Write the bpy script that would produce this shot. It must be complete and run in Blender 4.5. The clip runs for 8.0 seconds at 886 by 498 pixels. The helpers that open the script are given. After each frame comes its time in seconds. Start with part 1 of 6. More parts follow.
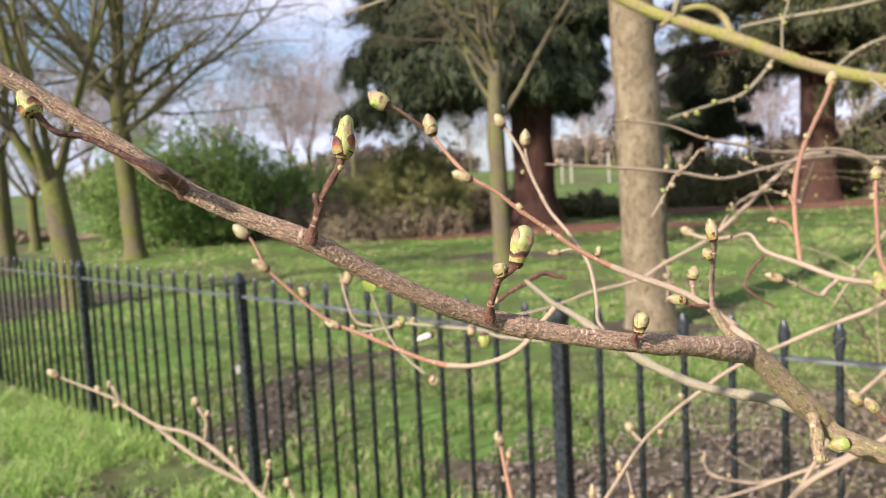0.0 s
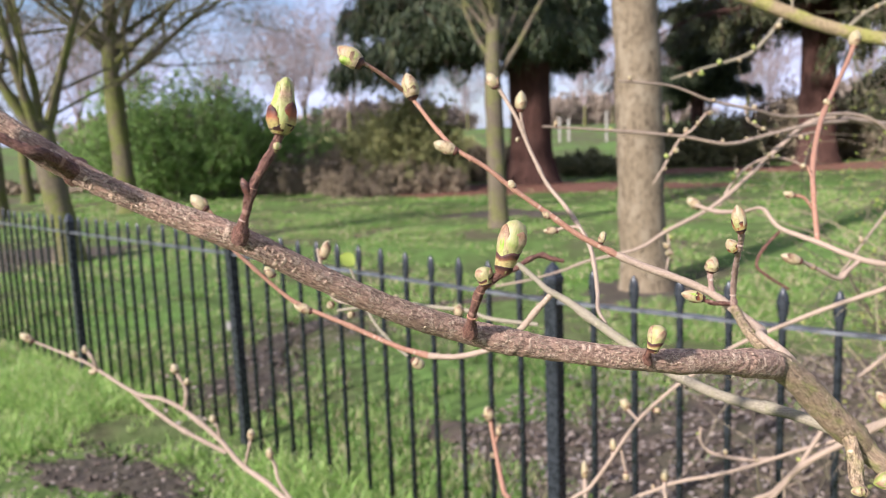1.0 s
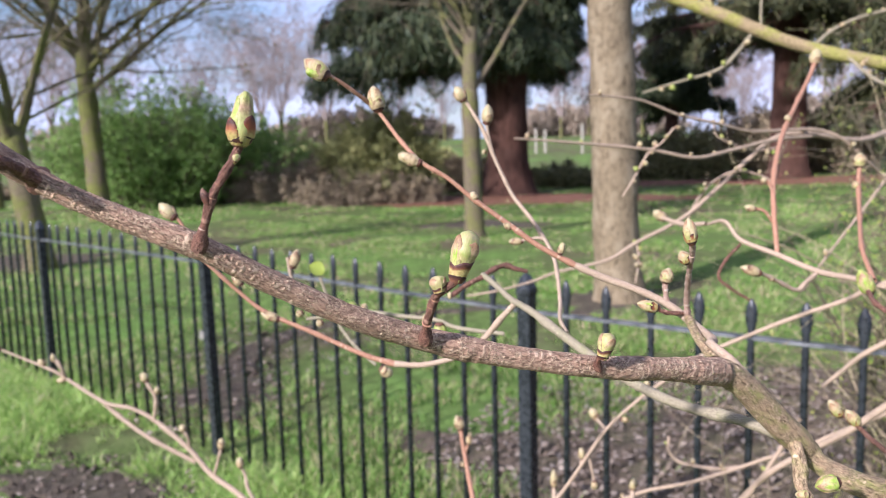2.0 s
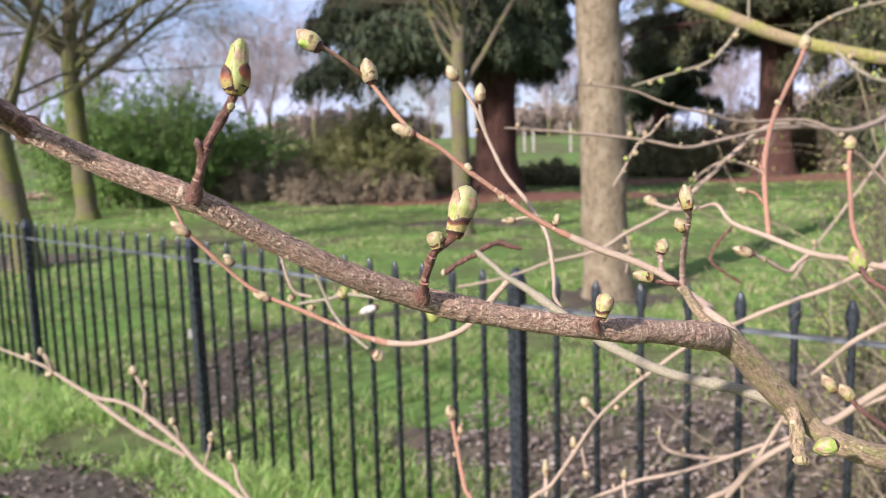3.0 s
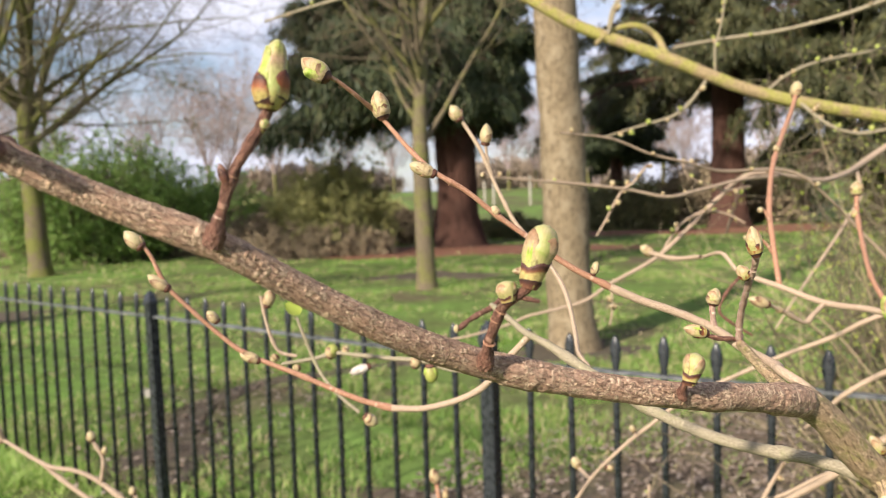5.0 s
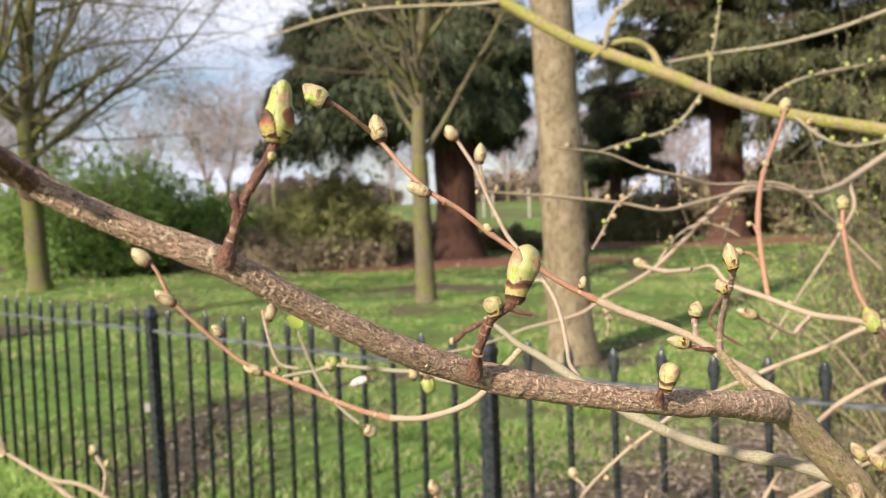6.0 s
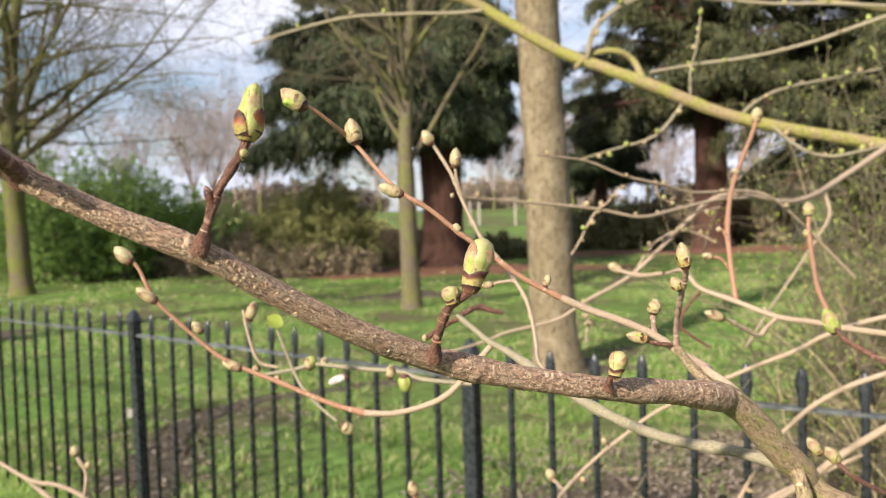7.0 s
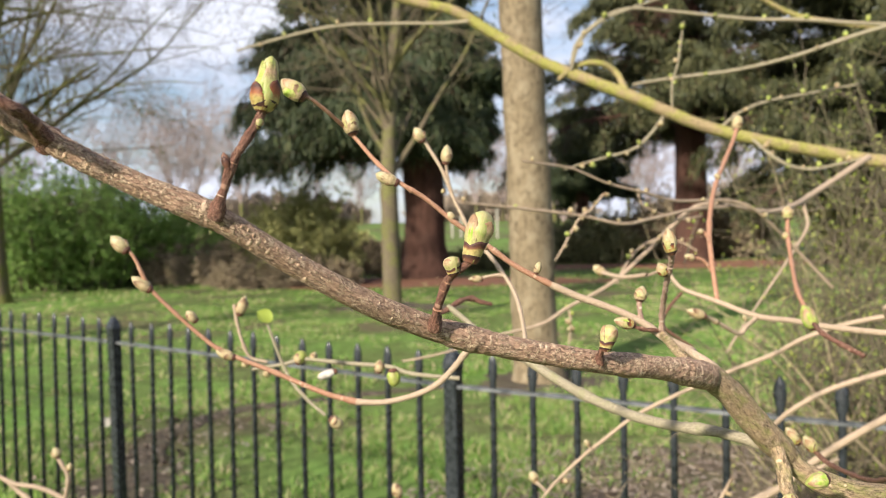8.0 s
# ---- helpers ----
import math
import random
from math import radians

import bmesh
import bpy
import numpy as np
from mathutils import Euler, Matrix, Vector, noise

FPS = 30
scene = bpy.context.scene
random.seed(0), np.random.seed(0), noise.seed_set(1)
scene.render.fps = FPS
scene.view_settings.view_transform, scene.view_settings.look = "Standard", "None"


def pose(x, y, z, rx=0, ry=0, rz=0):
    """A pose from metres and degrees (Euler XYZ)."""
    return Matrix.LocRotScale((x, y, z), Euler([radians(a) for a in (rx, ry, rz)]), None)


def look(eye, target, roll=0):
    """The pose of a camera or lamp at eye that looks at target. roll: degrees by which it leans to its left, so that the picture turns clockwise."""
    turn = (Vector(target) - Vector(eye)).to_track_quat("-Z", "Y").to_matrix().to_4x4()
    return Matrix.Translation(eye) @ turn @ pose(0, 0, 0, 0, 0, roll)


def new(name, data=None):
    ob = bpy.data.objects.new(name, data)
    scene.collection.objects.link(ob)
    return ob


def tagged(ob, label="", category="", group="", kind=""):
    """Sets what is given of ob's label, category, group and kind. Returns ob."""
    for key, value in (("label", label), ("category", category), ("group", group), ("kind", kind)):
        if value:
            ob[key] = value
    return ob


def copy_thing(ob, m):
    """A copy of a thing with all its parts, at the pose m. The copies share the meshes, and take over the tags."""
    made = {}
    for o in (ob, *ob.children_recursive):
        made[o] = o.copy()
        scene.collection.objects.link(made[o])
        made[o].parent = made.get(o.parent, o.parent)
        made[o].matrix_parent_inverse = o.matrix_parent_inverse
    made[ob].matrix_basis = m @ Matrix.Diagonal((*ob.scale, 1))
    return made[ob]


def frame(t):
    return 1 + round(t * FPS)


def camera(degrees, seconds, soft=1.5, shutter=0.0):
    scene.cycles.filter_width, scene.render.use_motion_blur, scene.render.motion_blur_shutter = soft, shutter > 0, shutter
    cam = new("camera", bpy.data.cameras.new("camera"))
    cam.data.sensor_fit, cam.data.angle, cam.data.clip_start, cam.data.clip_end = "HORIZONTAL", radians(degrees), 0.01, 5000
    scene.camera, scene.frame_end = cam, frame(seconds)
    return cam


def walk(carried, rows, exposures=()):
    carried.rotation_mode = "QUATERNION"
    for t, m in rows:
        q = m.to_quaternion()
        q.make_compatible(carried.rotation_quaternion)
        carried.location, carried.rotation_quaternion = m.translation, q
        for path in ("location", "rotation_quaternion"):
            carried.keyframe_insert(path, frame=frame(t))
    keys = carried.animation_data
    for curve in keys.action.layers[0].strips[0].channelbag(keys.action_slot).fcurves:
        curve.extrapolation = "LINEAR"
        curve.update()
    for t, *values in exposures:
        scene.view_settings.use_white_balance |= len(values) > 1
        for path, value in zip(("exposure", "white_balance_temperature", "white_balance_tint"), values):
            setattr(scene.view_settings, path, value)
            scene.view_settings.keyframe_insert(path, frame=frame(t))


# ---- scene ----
cam = camera(58.5, 8.0, 0.5)
# a phone lens focused on the near branch
cam.data.dof.use_dof = True
cam.data.dof.focus_distance = 0.28
cam.data.dof.aperture_fstop = 20.0
PATH = [
    (0, (0.138, 0.165, 1.512), (-0.034, 2.15, 1.337), -3.0),
    (0.5, (0.141, 0.206, 1.517), (-0.029, 2.184, 1.27), -2.4),
    (1, (0.141, 0.229, 1.519), (-0.023, 2.202, 1.236), -2.2),
    (1.5, (0.15, 0.217, 1.516), (0.002, 2.192, 1.242), -1.6),
    (1.7, (0.148, 0.221, 1.52), (0.03, 2.2, 1.254), -1.5),
    (2.8, (0.149, 0.221, 1.511), (0.06, 2.202, 1.255), -1.6),
    (3, (0.145, 0.222, 1.506), (0.069, 2.204, 1.243), -1.7),
    (3.5, (0.135, 0.237, 1.501), (0.091, 2.223, 1.275), -2.7),
    (4, (0.119, 0.255, 1.496), (0.104, 2.246, 1.309), -2.7),
    (4.5, (0.118, 0.253, 1.502), (0.12, 2.247, 1.347), -2.1),
    (5, (0.115, 0.267, 1.501), (0.141, 2.263, 1.369), -1.9),
    (5.2, (0.116, 0.257, 1.506), (0.138, 2.253, 1.384), -2.3),
    (6.3, (0.117, 0.249, 1.5), (0.155, 2.246, 1.401), -1.9),
    (6.5, (0.115, 0.256, 1.496), (0.165, 2.253, 1.396), -1.7),
    (7, (0.124, 0.232, 1.5), (0.188, 2.229, 1.417), -1.7),
    (7.5, (0.119, 0.227, 1.497), (0.209, 2.224, 1.428), -1.3),
    (8, (0.117, 0.22, 1.488), (0.228, 2.216, 1.435), -1.1),
]
walk(cam, [(t, look(eye, target, roll)) for t, eye, target, roll in PATH], [(0, 0.97, 6150, 14), (1.5, 0.97, 5500, 20), (3.5, 0.97, 5900, 18), (5, 0.97, 6550, 12), (8, 0.97, 6450, 8)])

# ---- world and sun ----
SUN_ELEVATION, SUN_AZIMUTH = 28.0, -140.0   # azimuth from +y, towards +x
world = bpy.data.worlds.new("sky")
scene.world = world
world.use_nodes = True
wt = world.node_tree
wt.nodes.clear()
w_out = wt.nodes.new("ShaderNodeOutputWorld")
w_bg = wt.nodes.new("ShaderNodeBackground")
w_sky = wt.nodes.new("ShaderNodeTexSky")
w_sky.sky_type = 'NISHITA'
w_sky.sun_disc = False
w_sky.sun_elevation = radians(SUN_ELEVATION)
w_sky.sun_rotation = radians(SUN_AZIMUTH)
w_co = wt.nodes.new("ShaderNodeTexCoord")
w_map = wt.nodes.new("ShaderNodeMapping")
w_map.inputs["Scale"].default_value = (2.2, 2.2, 5.5)
w_noise = wt.nodes.new("ShaderNodeTexNoise")
w_noise.inputs["Scale"].default_value = 1.6
w_noise.inputs["Detail"].default_value = 8
w_noise.inputs["Roughness"].default_value = 0.6
w_ramp = wt.nodes.new("ShaderNodeValToRGB")
w_ramp.color_ramp.elements[0].position = 0.36
w_ramp.color_ramp.elements[1].position = 0.56
w_tone = wt.nodes.new("ShaderNodeValToRGB")
w_tone.color_ramp.elements[0].position = 0.38
w_tone.color_ramp.elements[0].color = (3.9, 4.25, 5.6, 1)
w_tone.color_ramp.elements[1].position = 0.68
w_tone.color_ramp.elements[1].color = (7.0, 7.1, 8.0, 1)
w_mix = wt.nodes.new("ShaderNodeMix")
w_mix.data_type = 'RGBA'
wt.links.new(w_co.outputs["Generated"], w_map.inputs["Vector"])
wt.links.new(w_map.outputs[0], w_noise.inputs["Vector"])
wt.links.new(w_noise.outputs["Fac"], w_ramp.inputs["Fac"])
wt.links.new(w_noise.outputs["Fac"], w_tone.inputs["Fac"])
wt.links.new(w_ramp.outputs["Color"], w_mix.inputs["Factor"])
wt.links.new(w_sky.outputs["Color"], w_mix.inputs["A"])
wt.links.new(w_tone.outputs["Color"], w_mix.inputs["B"])
wt.links.new(w_mix.outputs["Result"], w_bg.inputs["Color"])
wt.links.new(w_bg.outputs[0], w_out.inputs["Surface"])
w_bg.inputs["Strength"].default_value = 0.080

sun_data = bpy.data.lights.new("sun", 'SUN')
sun_data.energy = 5.0
sun_data.angle = radians(2.0)
sun_data.color = (1.0, 0.90, 0.75)
sun = new("sun", sun_data)
se, sa = radians(SUN_ELEVATION), radians(SUN_AZIMUTH)
sun_from = Vector((math.sin(sa) * math.cos(se), math.cos(sa) * math.cos(se), math.sin(se)))
sun.matrix_world = look(sun_from * 50, (0, 0, 0))


# ---- materials ----
class Mat:
    """A small builder of node materials."""

    def __init__(self, name, roughness=0.8, metal=0.0, spec=0.4):
        self.m = bpy.data.materials.new(name)
        self.m.use_nodes = True
        self.t = self.m.node_tree
        self.p = self.t.nodes["Principled BSDF"]
        self.p.inputs["Roughness"].default_value = roughness
        self.p.inputs["Metallic"].default_value = metal
        self.p.inputs["Specular IOR Level"].default_value = spec

    def node(self, kind, **sets):
        n = self.t.nodes.new(kind)
        for k, v in sets.items():
            n.inputs[k].default_value = v
        return n

    def link(self, a, b):
        self.t.links.new(a, b)

    def coords(self, source="Object", scale=(1, 1, 1)):
        c = self.node("ShaderNodeTexCoord")
        m = self.node("ShaderNodeMapping", Scale=scale)
        self.link(c.outputs[source], m.inputs["Vector"])
        return m.outputs[0]

    def noise(self, vec, scale, detail=4, rough=0.55):
        n = self.node("ShaderNodeTexNoise", Scale=scale, Detail=detail, Roughness=rough)
        self.link(vec, n.inputs["Vector"])
        return n.outputs["Fac"]

    def voronoi(self, vec, scale):
        n = self.node("ShaderNodeTexVoronoi", Scale=scale)
        self.link(vec, n.inputs["Vector"])
        return n.outputs["Distance"]

    def ramp(self, fac, stops):
        r = self.node("ShaderNodeValToRGB")
        e = r.color_ramp.elements
        while len(e) < len(stops):
            e.new(0.5)
        for el, (pos, col) in zip(e, stops):
            el.position = pos
            el.color = (*col, 1) if len(col) == 3 else col
        self.link(fac, r.inputs["Fac"])
        return r.outputs["Color"]

    def mix(self, fac, a, b, blend='MIX'):
        n = self.node("ShaderNodeMix")
        n.data_type = 'RGBA'
        n.blend_type = blend
        for sock, v in (("Factor", fac), ("A", a), ("B", b)):
            if isinstance(v, (int, float)):
                n.inputs[sock].default_value = v
            elif isinstance(v, tuple):
                n.inputs[sock].default_value = (*v, 1)
            else:
                self.link(v, n.inputs[sock])
        return n.outputs["Result"]

    def random(self):
        return self.node("ShaderNodeObjectInfo").outputs["Random"]

    def island(self):
        return self.node("ShaderNodeNewGeometry").outputs["Random Per Island"]

    def colour(self, c):
        if isinstance(c, tuple):
            self.p.inputs["Base Color"].default_value = (*c, 1)
        else:
            self.link(c, self.p.inputs["Base Color"])

    def bump(self, height, strength=0.5, distance=0.01):
        b = self.node("ShaderNodeBump", Strength=strength, Distance=distance)
        self.link(height, b.inputs["Height"])
        self.link(b.outputs[0], self.p.inputs["Normal"])

    def translucent(self, amount, colour):
        t = self.node("ShaderNodeBsdfTranslucent")
        if isinstance(colour, tuple):
            t.inputs["Color"].default_value = (*colour, 1)
        else:
            self.link(colour, t.inputs["Color"])
        mx = self.node("ShaderNodeMixShader", Fac=amount)
        out = self.t.nodes["Material Output"]
        self.link(self.p.outputs[0], mx.inputs[1])
        self.link(t.outputs[0], mx.inputs[2])
        self.link(mx.outputs[0], out.inputs["Surface"])


BLACK, WHITE = (0, 0, 0), (1, 1, 1)


def near_bark(name, dark, mid, light, lichen, lenticel, lichen_amount=0.5, wrinkle=1.0, fleck=0.5, crack=0.5):
    """Bark of a thin living branch; its UV is in metres along and round it."""
    m = Mat(name, roughness=0.66, spec=0.3)
    uv = m.coords("UV")
    long = m.coords("UV", (0.35, 1, 1))
    across = m.coords("UV", (1, 0.4, 1))
    base = m.ramp(m.noise(m.coords("UV", (0.4, 1, 1)), 1600, 6, 0.8), [(0.36, dark), (0.5, mid), (0.63, light)])
    blot = m.ramp(m.noise(uv, 95, 4, 0.6), [(0.62 - 0.22 * lichen_amount, BLACK), (0.74 - 0.14 * lichen_amount, WHITE)])
    base = m.mix(blot, base, m.mix(0.25 + 0.5 * lichen_amount, base, lichen))
    cracks = m.ramp(m.noise(m.coords("UV", (0.28, 1, 1)), 900, 6, 0.72), [(0.39, (crack, crack, crack)), (0.47, BLACK)])
    base = m.mix(cracks, base, tuple(v * 0.45 for v in dark))
    curl = m.ramp(m.noise(m.coords("UV", (0.6, 1, 1)), 520, 3, 0.6), [(0.46, BLACK), (0.49, WHITE), (0.52, WHITE), (0.55, BLACK)])
    where = m.ramp(m.noise(uv, 170, 3), [(0.46, BLACK), (0.54, (fleck, fleck, fleck))])
    flecks = m.mix(1.0, curl, where, 'MULTIPLY')
    base = m.mix(flecks, base, lenticel)
    spots = m.ramp(m.voronoi(across, 300), [(0.0, WHITE), (0.16, WHITE), (0.27, BLACK)])
    few = m.ramp(m.noise(uv, 240, 2), [(0.47, BLACK), (0.56, (0.8, 0.8, 0.8))])
    dots = m.mix(1.0, spots, few, 'MULTIPLY')
    base = m.mix(dots, base, lenticel)
    dash = m.ramp(m.voronoi(m.coords("UV", (0.5, 1, 1)), 760), [(0.0, WHITE), (0.2, WHITE), (0.34, BLACK)])
    worn = m.ramp(m.noise(uv, 130, 3, 0.6), [(0.38, (0.12, 0.12, 0.12)), (0.6, (0.85, 0.85, 0.85))])
    dash = m.mix(1.0, dash, worn, 'MULTIPLY')
    m.colour(m.mix(m.mix(1.0, dash, (fleck, fleck, fleck), 'MULTIPLY'), base, lenticel))
    relief = m.mix(0.4, m.mix(0.2, m.noise(long, 1500, 6, 0.75), m.noise(uv, 420, 4)), dots, 'ADD')
    relief = m.mix(0.7, relief, flecks, 'ADD')
    relief = m.mix(0.8 * fleck, relief, dash, 'ADD')
    m.bump(m.mix(0.8, relief, cracks, 'SUBTRACT'), 0.85 * wrinkle, 0.0008)
    return m.m


BARK_BRANCH = near_bark("branch_bark", (0.19, 0.108, 0.072), (0.35, 0.217, 0.147), (0.49, 0.335, 0.238), (0.37, 0.245, 0.178), (0.74, 0.55, 0.385), 0.3, 1.5, 0.85, 0.45)
BARK_LIMB = near_bark("limb_bark", (0.17, 0.112, 0.064), (0.33, 0.228, 0.138), (0.48, 0.35, 0.225), (0.215, 0.235, 0.055), (0.66, 0.50, 0.33), 0.75, 1.4, 0.7, 0.55)
BARK_GREY = near_bark("grey_twig_bark", (0.14, 0.118, 0.08), (0.225, 0.192, 0.132), (0.295, 0.255, 0.182), (0.19, 0.19, 0.085), (0.35, 0.30, 0.215), 0.5, 0.6, 0.15, 0.15)
BARK_RED = near_bark("red_twig_bark", (0.18, 0.078, 0.046), (0.29, 0.145, 0.09), (0.37, 0.215, 0.14), (0.31, 0.20, 0.13), (0.44, 0.31, 0.22), 0.3, 0.5, 0.2, 0.2)
BARK_TAN = near_bark("tan_twig_bark", (0.225, 0.155, 0.108), (0.335, 0.248, 0.178), (0.40, 0.31, 0.23), (0.28, 0.225, 0.145), (0.46, 0.375, 0.285), 0.4, 0.6, 0.2, 0.2)
BARK_SPUR = near_bark("knobbly_spur_bark", (0.20, 0.115, 0.09), (0.32, 0.205, 0.16), (0.43, 0.31, 0.245), (0.33, 0.25, 0.18), (0.56, 0.46, 0.37), 0.4, 1.0, 0.4, 0.3)
BARK_SHOOT = near_bark("dark_shoot_bark", (0.062, 0.027, 0.019), (0.135, 0.06, 0.041), (0.24, 0.122, 0.084), (0.14, 0.07, 0.05), (0.34, 0.20, 0.14), 0.4, 1.3, 0.45, 0.4)


def moss_bark(name, moss, brown, scale=14.0, amount=0.5):
    m = Mat(name, roughness=0.85, spec=0.2)
    uv = m.coords("Object")
    f = m.noise(uv, scale, 6, 0.65)
    fine = m.noise(uv, scale * 9, 4)
    c = m.mix(m.ramp(f, [(0.62 - 0.3 * amount, BLACK), (0.75 - 0.3 * amount, WHITE)]), brown, moss)
    c = m.mix(0.55, c, m.ramp(fine, [(0.3, (0.25, 0.25, 0.25)), (0.7, WHITE)]), 'MULTIPLY')
    m.colour(c)
    m.bump(fine, 0.6, 0.01)
    return m.m


MOSS_BOUGH = moss_bark("mossy_bough_bark", (0.29, 0.275, 0.075), (0.31, 0.235, 0.13), 16, 0.6)
MOSS_TRUNK = moss_bark("mossy_trunk_bark", (0.135, 0.142, 0.038), (0.135, 0.11, 0.068), 3.0, 0.65)
LIMB_TRUNK = moss_bark("greenish_limb_bark", (0.145, 0.14, 0.052), (0.14, 0.112, 0.075), 3.0, 0.55)
FAR_TWIGS = moss_bark("bare_twig_bark", (0.145, 0.135, 0.07), (0.135, 0.11, 0.075), 2.0, 0.4)
# pinkish twigs, made paler so that distance haze is in their colour
HAZED_PINK_TWIGS = moss_bark("far_hazed_pinkish_twigs", (0.40, 0.32, 0.30), (0.35, 0.28, 0.27), 0.5, 0.4)


def trunk_bark(name, dark, light, ridge=1.0, tint=(0.3, 0.3, 0.12)):
    m = Mat(name, roughness=0.9, spec=0.15)
    vec = m.coords("Object", (1, 1, 0.12))
    f = m.noise(vec, 16, 7, 0.65)
    big = m.noise(m.coords("Object"), 1.8, 4)
    c = m.ramp(f, [(0.32, dark), (0.5, light), (0.7, tuple(min(1, v * 1.25) for v in light))])
    c = m.mix(m.ramp(big, [(0.45, BLACK), (0.7, (0.5, 0.5, 0.5))]), c, tint)
    m.colour(c)
    m.bump(f, 0.9, 0.03 * ridge)
    return m.m


def smooth_bark(name, dark, mid, pale):
    """Finely cracked grey bark with pale blotches and short dark pits."""
    m = Mat(name, roughness=0.9, spec=0.15)
    f = m.noise(m.coords("Object", (1, 1, 0.45)), 30, 7, 0.72)
    c = m.ramp(f, [(0.34, dark), (0.48, mid), (0.66, tuple(min(1, v * 1.3) for v in mid))])
    blot = m.noise(m.coords("Object", (1, 1, 0.6)), 7, 5, 0.65)
    c = m.mix(m.ramp(blot, [(0.5, BLACK), (0.62, (0.75, 0.75, 0.75))]), c, pale)
    pits = m.voronoi(m.coords("Object", (1, 1, 0.55)), 22)
    c = m.mix(m.ramp(pits, [(0.0, (0.8, 0.8, 0.8)), (0.12, (0.5, 0.5, 0.5)), (0.2, BLACK)]), c, dark)
    m.colour(c)
    m.bump(m.mix(0.5, f, blot), 0.9, 0.022)
    return m.m


TRUNK_GREY = smooth_bark("grey_brown_trunk_bark", (0.055, 0.041, 0.026), (0.16, 0.125, 0.08), (0.25, 0.205, 0.14))
TRUNK_RED = trunk_bark("red_brown_conifer_bark", (0.022, 0.011, 0.008), (0.075, 0.038, 0.029), 2.0, (0.06, 0.036, 0.029))


def bud_skin(name, low, mid, top, blush):
    """Body of a swelling bud: UV.y runs from its base to its tip."""
    m = Mat(name, roughness=0.5, spec=0.4)
    c = m.node("ShaderNodeTexCoord")
    sep = m.node("ShaderNodeSeparateXYZ")
    m.link(c.outputs["UV"], sep.inputs[0])
    col = m.ramp(sep.outputs["Y"], [(0.0, (0.08, 0.035, 0.02)), (0.07, low), (0.4, mid), (1.0, top)])
    n = m.noise(m.coords("Object"), 330, 4)
    col = m.mix(m.ramp(n, [(0.45, BLACK), (0.66, (0.75, 0.75, 0.75))]), col, blush)
    fine = m.noise(m.coords("UV", (9, 1.2, 1)), 6, 4)
    col = m.mix(0.5, col, m.ramp(fine, [(0.3, (0.62, 0.62, 0.62)), (0.65, WHITE)]), 'MULTIPLY')
    m.colour(col)
    m.bump(fine, 0.4, 0.0004)
    m.p.inputs["Subsurface Weight"].default_value = 0.15
    m.p.inputs["Subsurface Radius"].default_value = (0.001, 0.001, 0.0004)
    return m.m


def scale_skin(name, low, mid, edge, dark, stops=(0.1, 0.46, 0.66, 0.92), wavy=0.12):
    m = Mat(name, roughness=0.6, spec=0.3)
    c = m.node("ShaderNodeTexCoord")
    sep = m.node("ShaderNodeSeparateXYZ")
    m.link(c.outputs["UV"], sep.inputs[0])
    n = m.noise(m.coords("Object"), 240, 4)
    add = m.node("ShaderNodeMath")
    add.operation = 'MULTIPLY_ADD'
    m.link(n, add.inputs[0])
    add.inputs[1].default_value = wavy
    m.link(sep.outputs["Y"], add.inputs[2])
    col = m.ramp(add.outputs[0], list(zip(stops, (low, mid, edge, dark))))
    speck = m.noise(m.coords("Object"), 900, 5, 0.7)
    col = m.mix(0.7, col, m.ramp(speck, [(0.36, (0.5, 0.45, 0.4)), (0.56, WHITE)]), 'MULTIPLY')
    blotch = m.noise(m.coords("Object"), 230, 3)
    col = m.mix(m.ramp(blotch, [(0.52, BLACK), (0.66, (0.45, 0.45, 0.45))]), col, edge)
    m.colour(col)
    m.bump(n, 0.3, 0.0003)
    m.p.inputs["Subsurface Weight"].default_value = 0.1
    m.p.inputs["Subsurface Radius"].default_value = (0.001, 0.001, 0.0004)
    return m.m


BUD_BIG = bud_skin("large_bud_skin", (0.36, 0.30, 0.12), (0.36, 0.33, 0.13), (0.38, 0.32, 0.16), (0.24, 0.30, 0.07))
BUD_SMALL = bud_skin("small_bud_skin", (0.281, 0.192, 0.111), (0.369, 0.302, 0.170), (0.369, 0.302, 0.184), (0.295, 0.266, 0.125))
BUD_KNOB = bud_skin("dark_knob_bud_skin", (0.12, 0.055, 0.035), (0.15, 0.07, 0.045), (0.17, 0.085, 0.055), (0.10, 0.045, 0.03))
BUD_GREEN = bud_skin("green_bud_skin", (0.26, 0.22, 0.08), (0.30, 0.31, 0.09), (0.27, 0.31, 0.07), (0.22, 0.20, 0.06))
SCALE_BIG = scale_skin("large_bud_scale", (0.38, 0.33, 0.12), (0.37, 0.30, 0.105), (0.22, 0.07, 0.026), (0.05, 0.02, 0.016), wavy=0.16)
SCALE_BAND = scale_skin("banded_cup_scale", (0.36, 0.29, 0.11), (0.40, 0.33, 0.13), (0.17, 0.065, 0.035), (0.07, 0.03, 0.024), (0.2, 0.76, 0.9, 1.0), 0.34)
SCALE_PALE = scale_skin("pale_inner_scale", (0.224, 0.275, 0.052), (0.327, 0.305, 0.129), (0.361, 0.241, 0.155), (0.258, 0.284, 0.077))
SCALE_CREAM = scale_skin("cream_inner_scale", (0.264, 0.282, 0.088), (0.352, 0.312, 0.141), (0.370, 0.273, 0.158), (0.264, 0.158, 0.088))
SCALE_DARK = scale_skin("dark_base_scale", (0.16, 0.07, 0.045), (0.11, 0.045, 0.03), (0.06, 0.025, 0.018), (0.035, 0.015, 0.012))
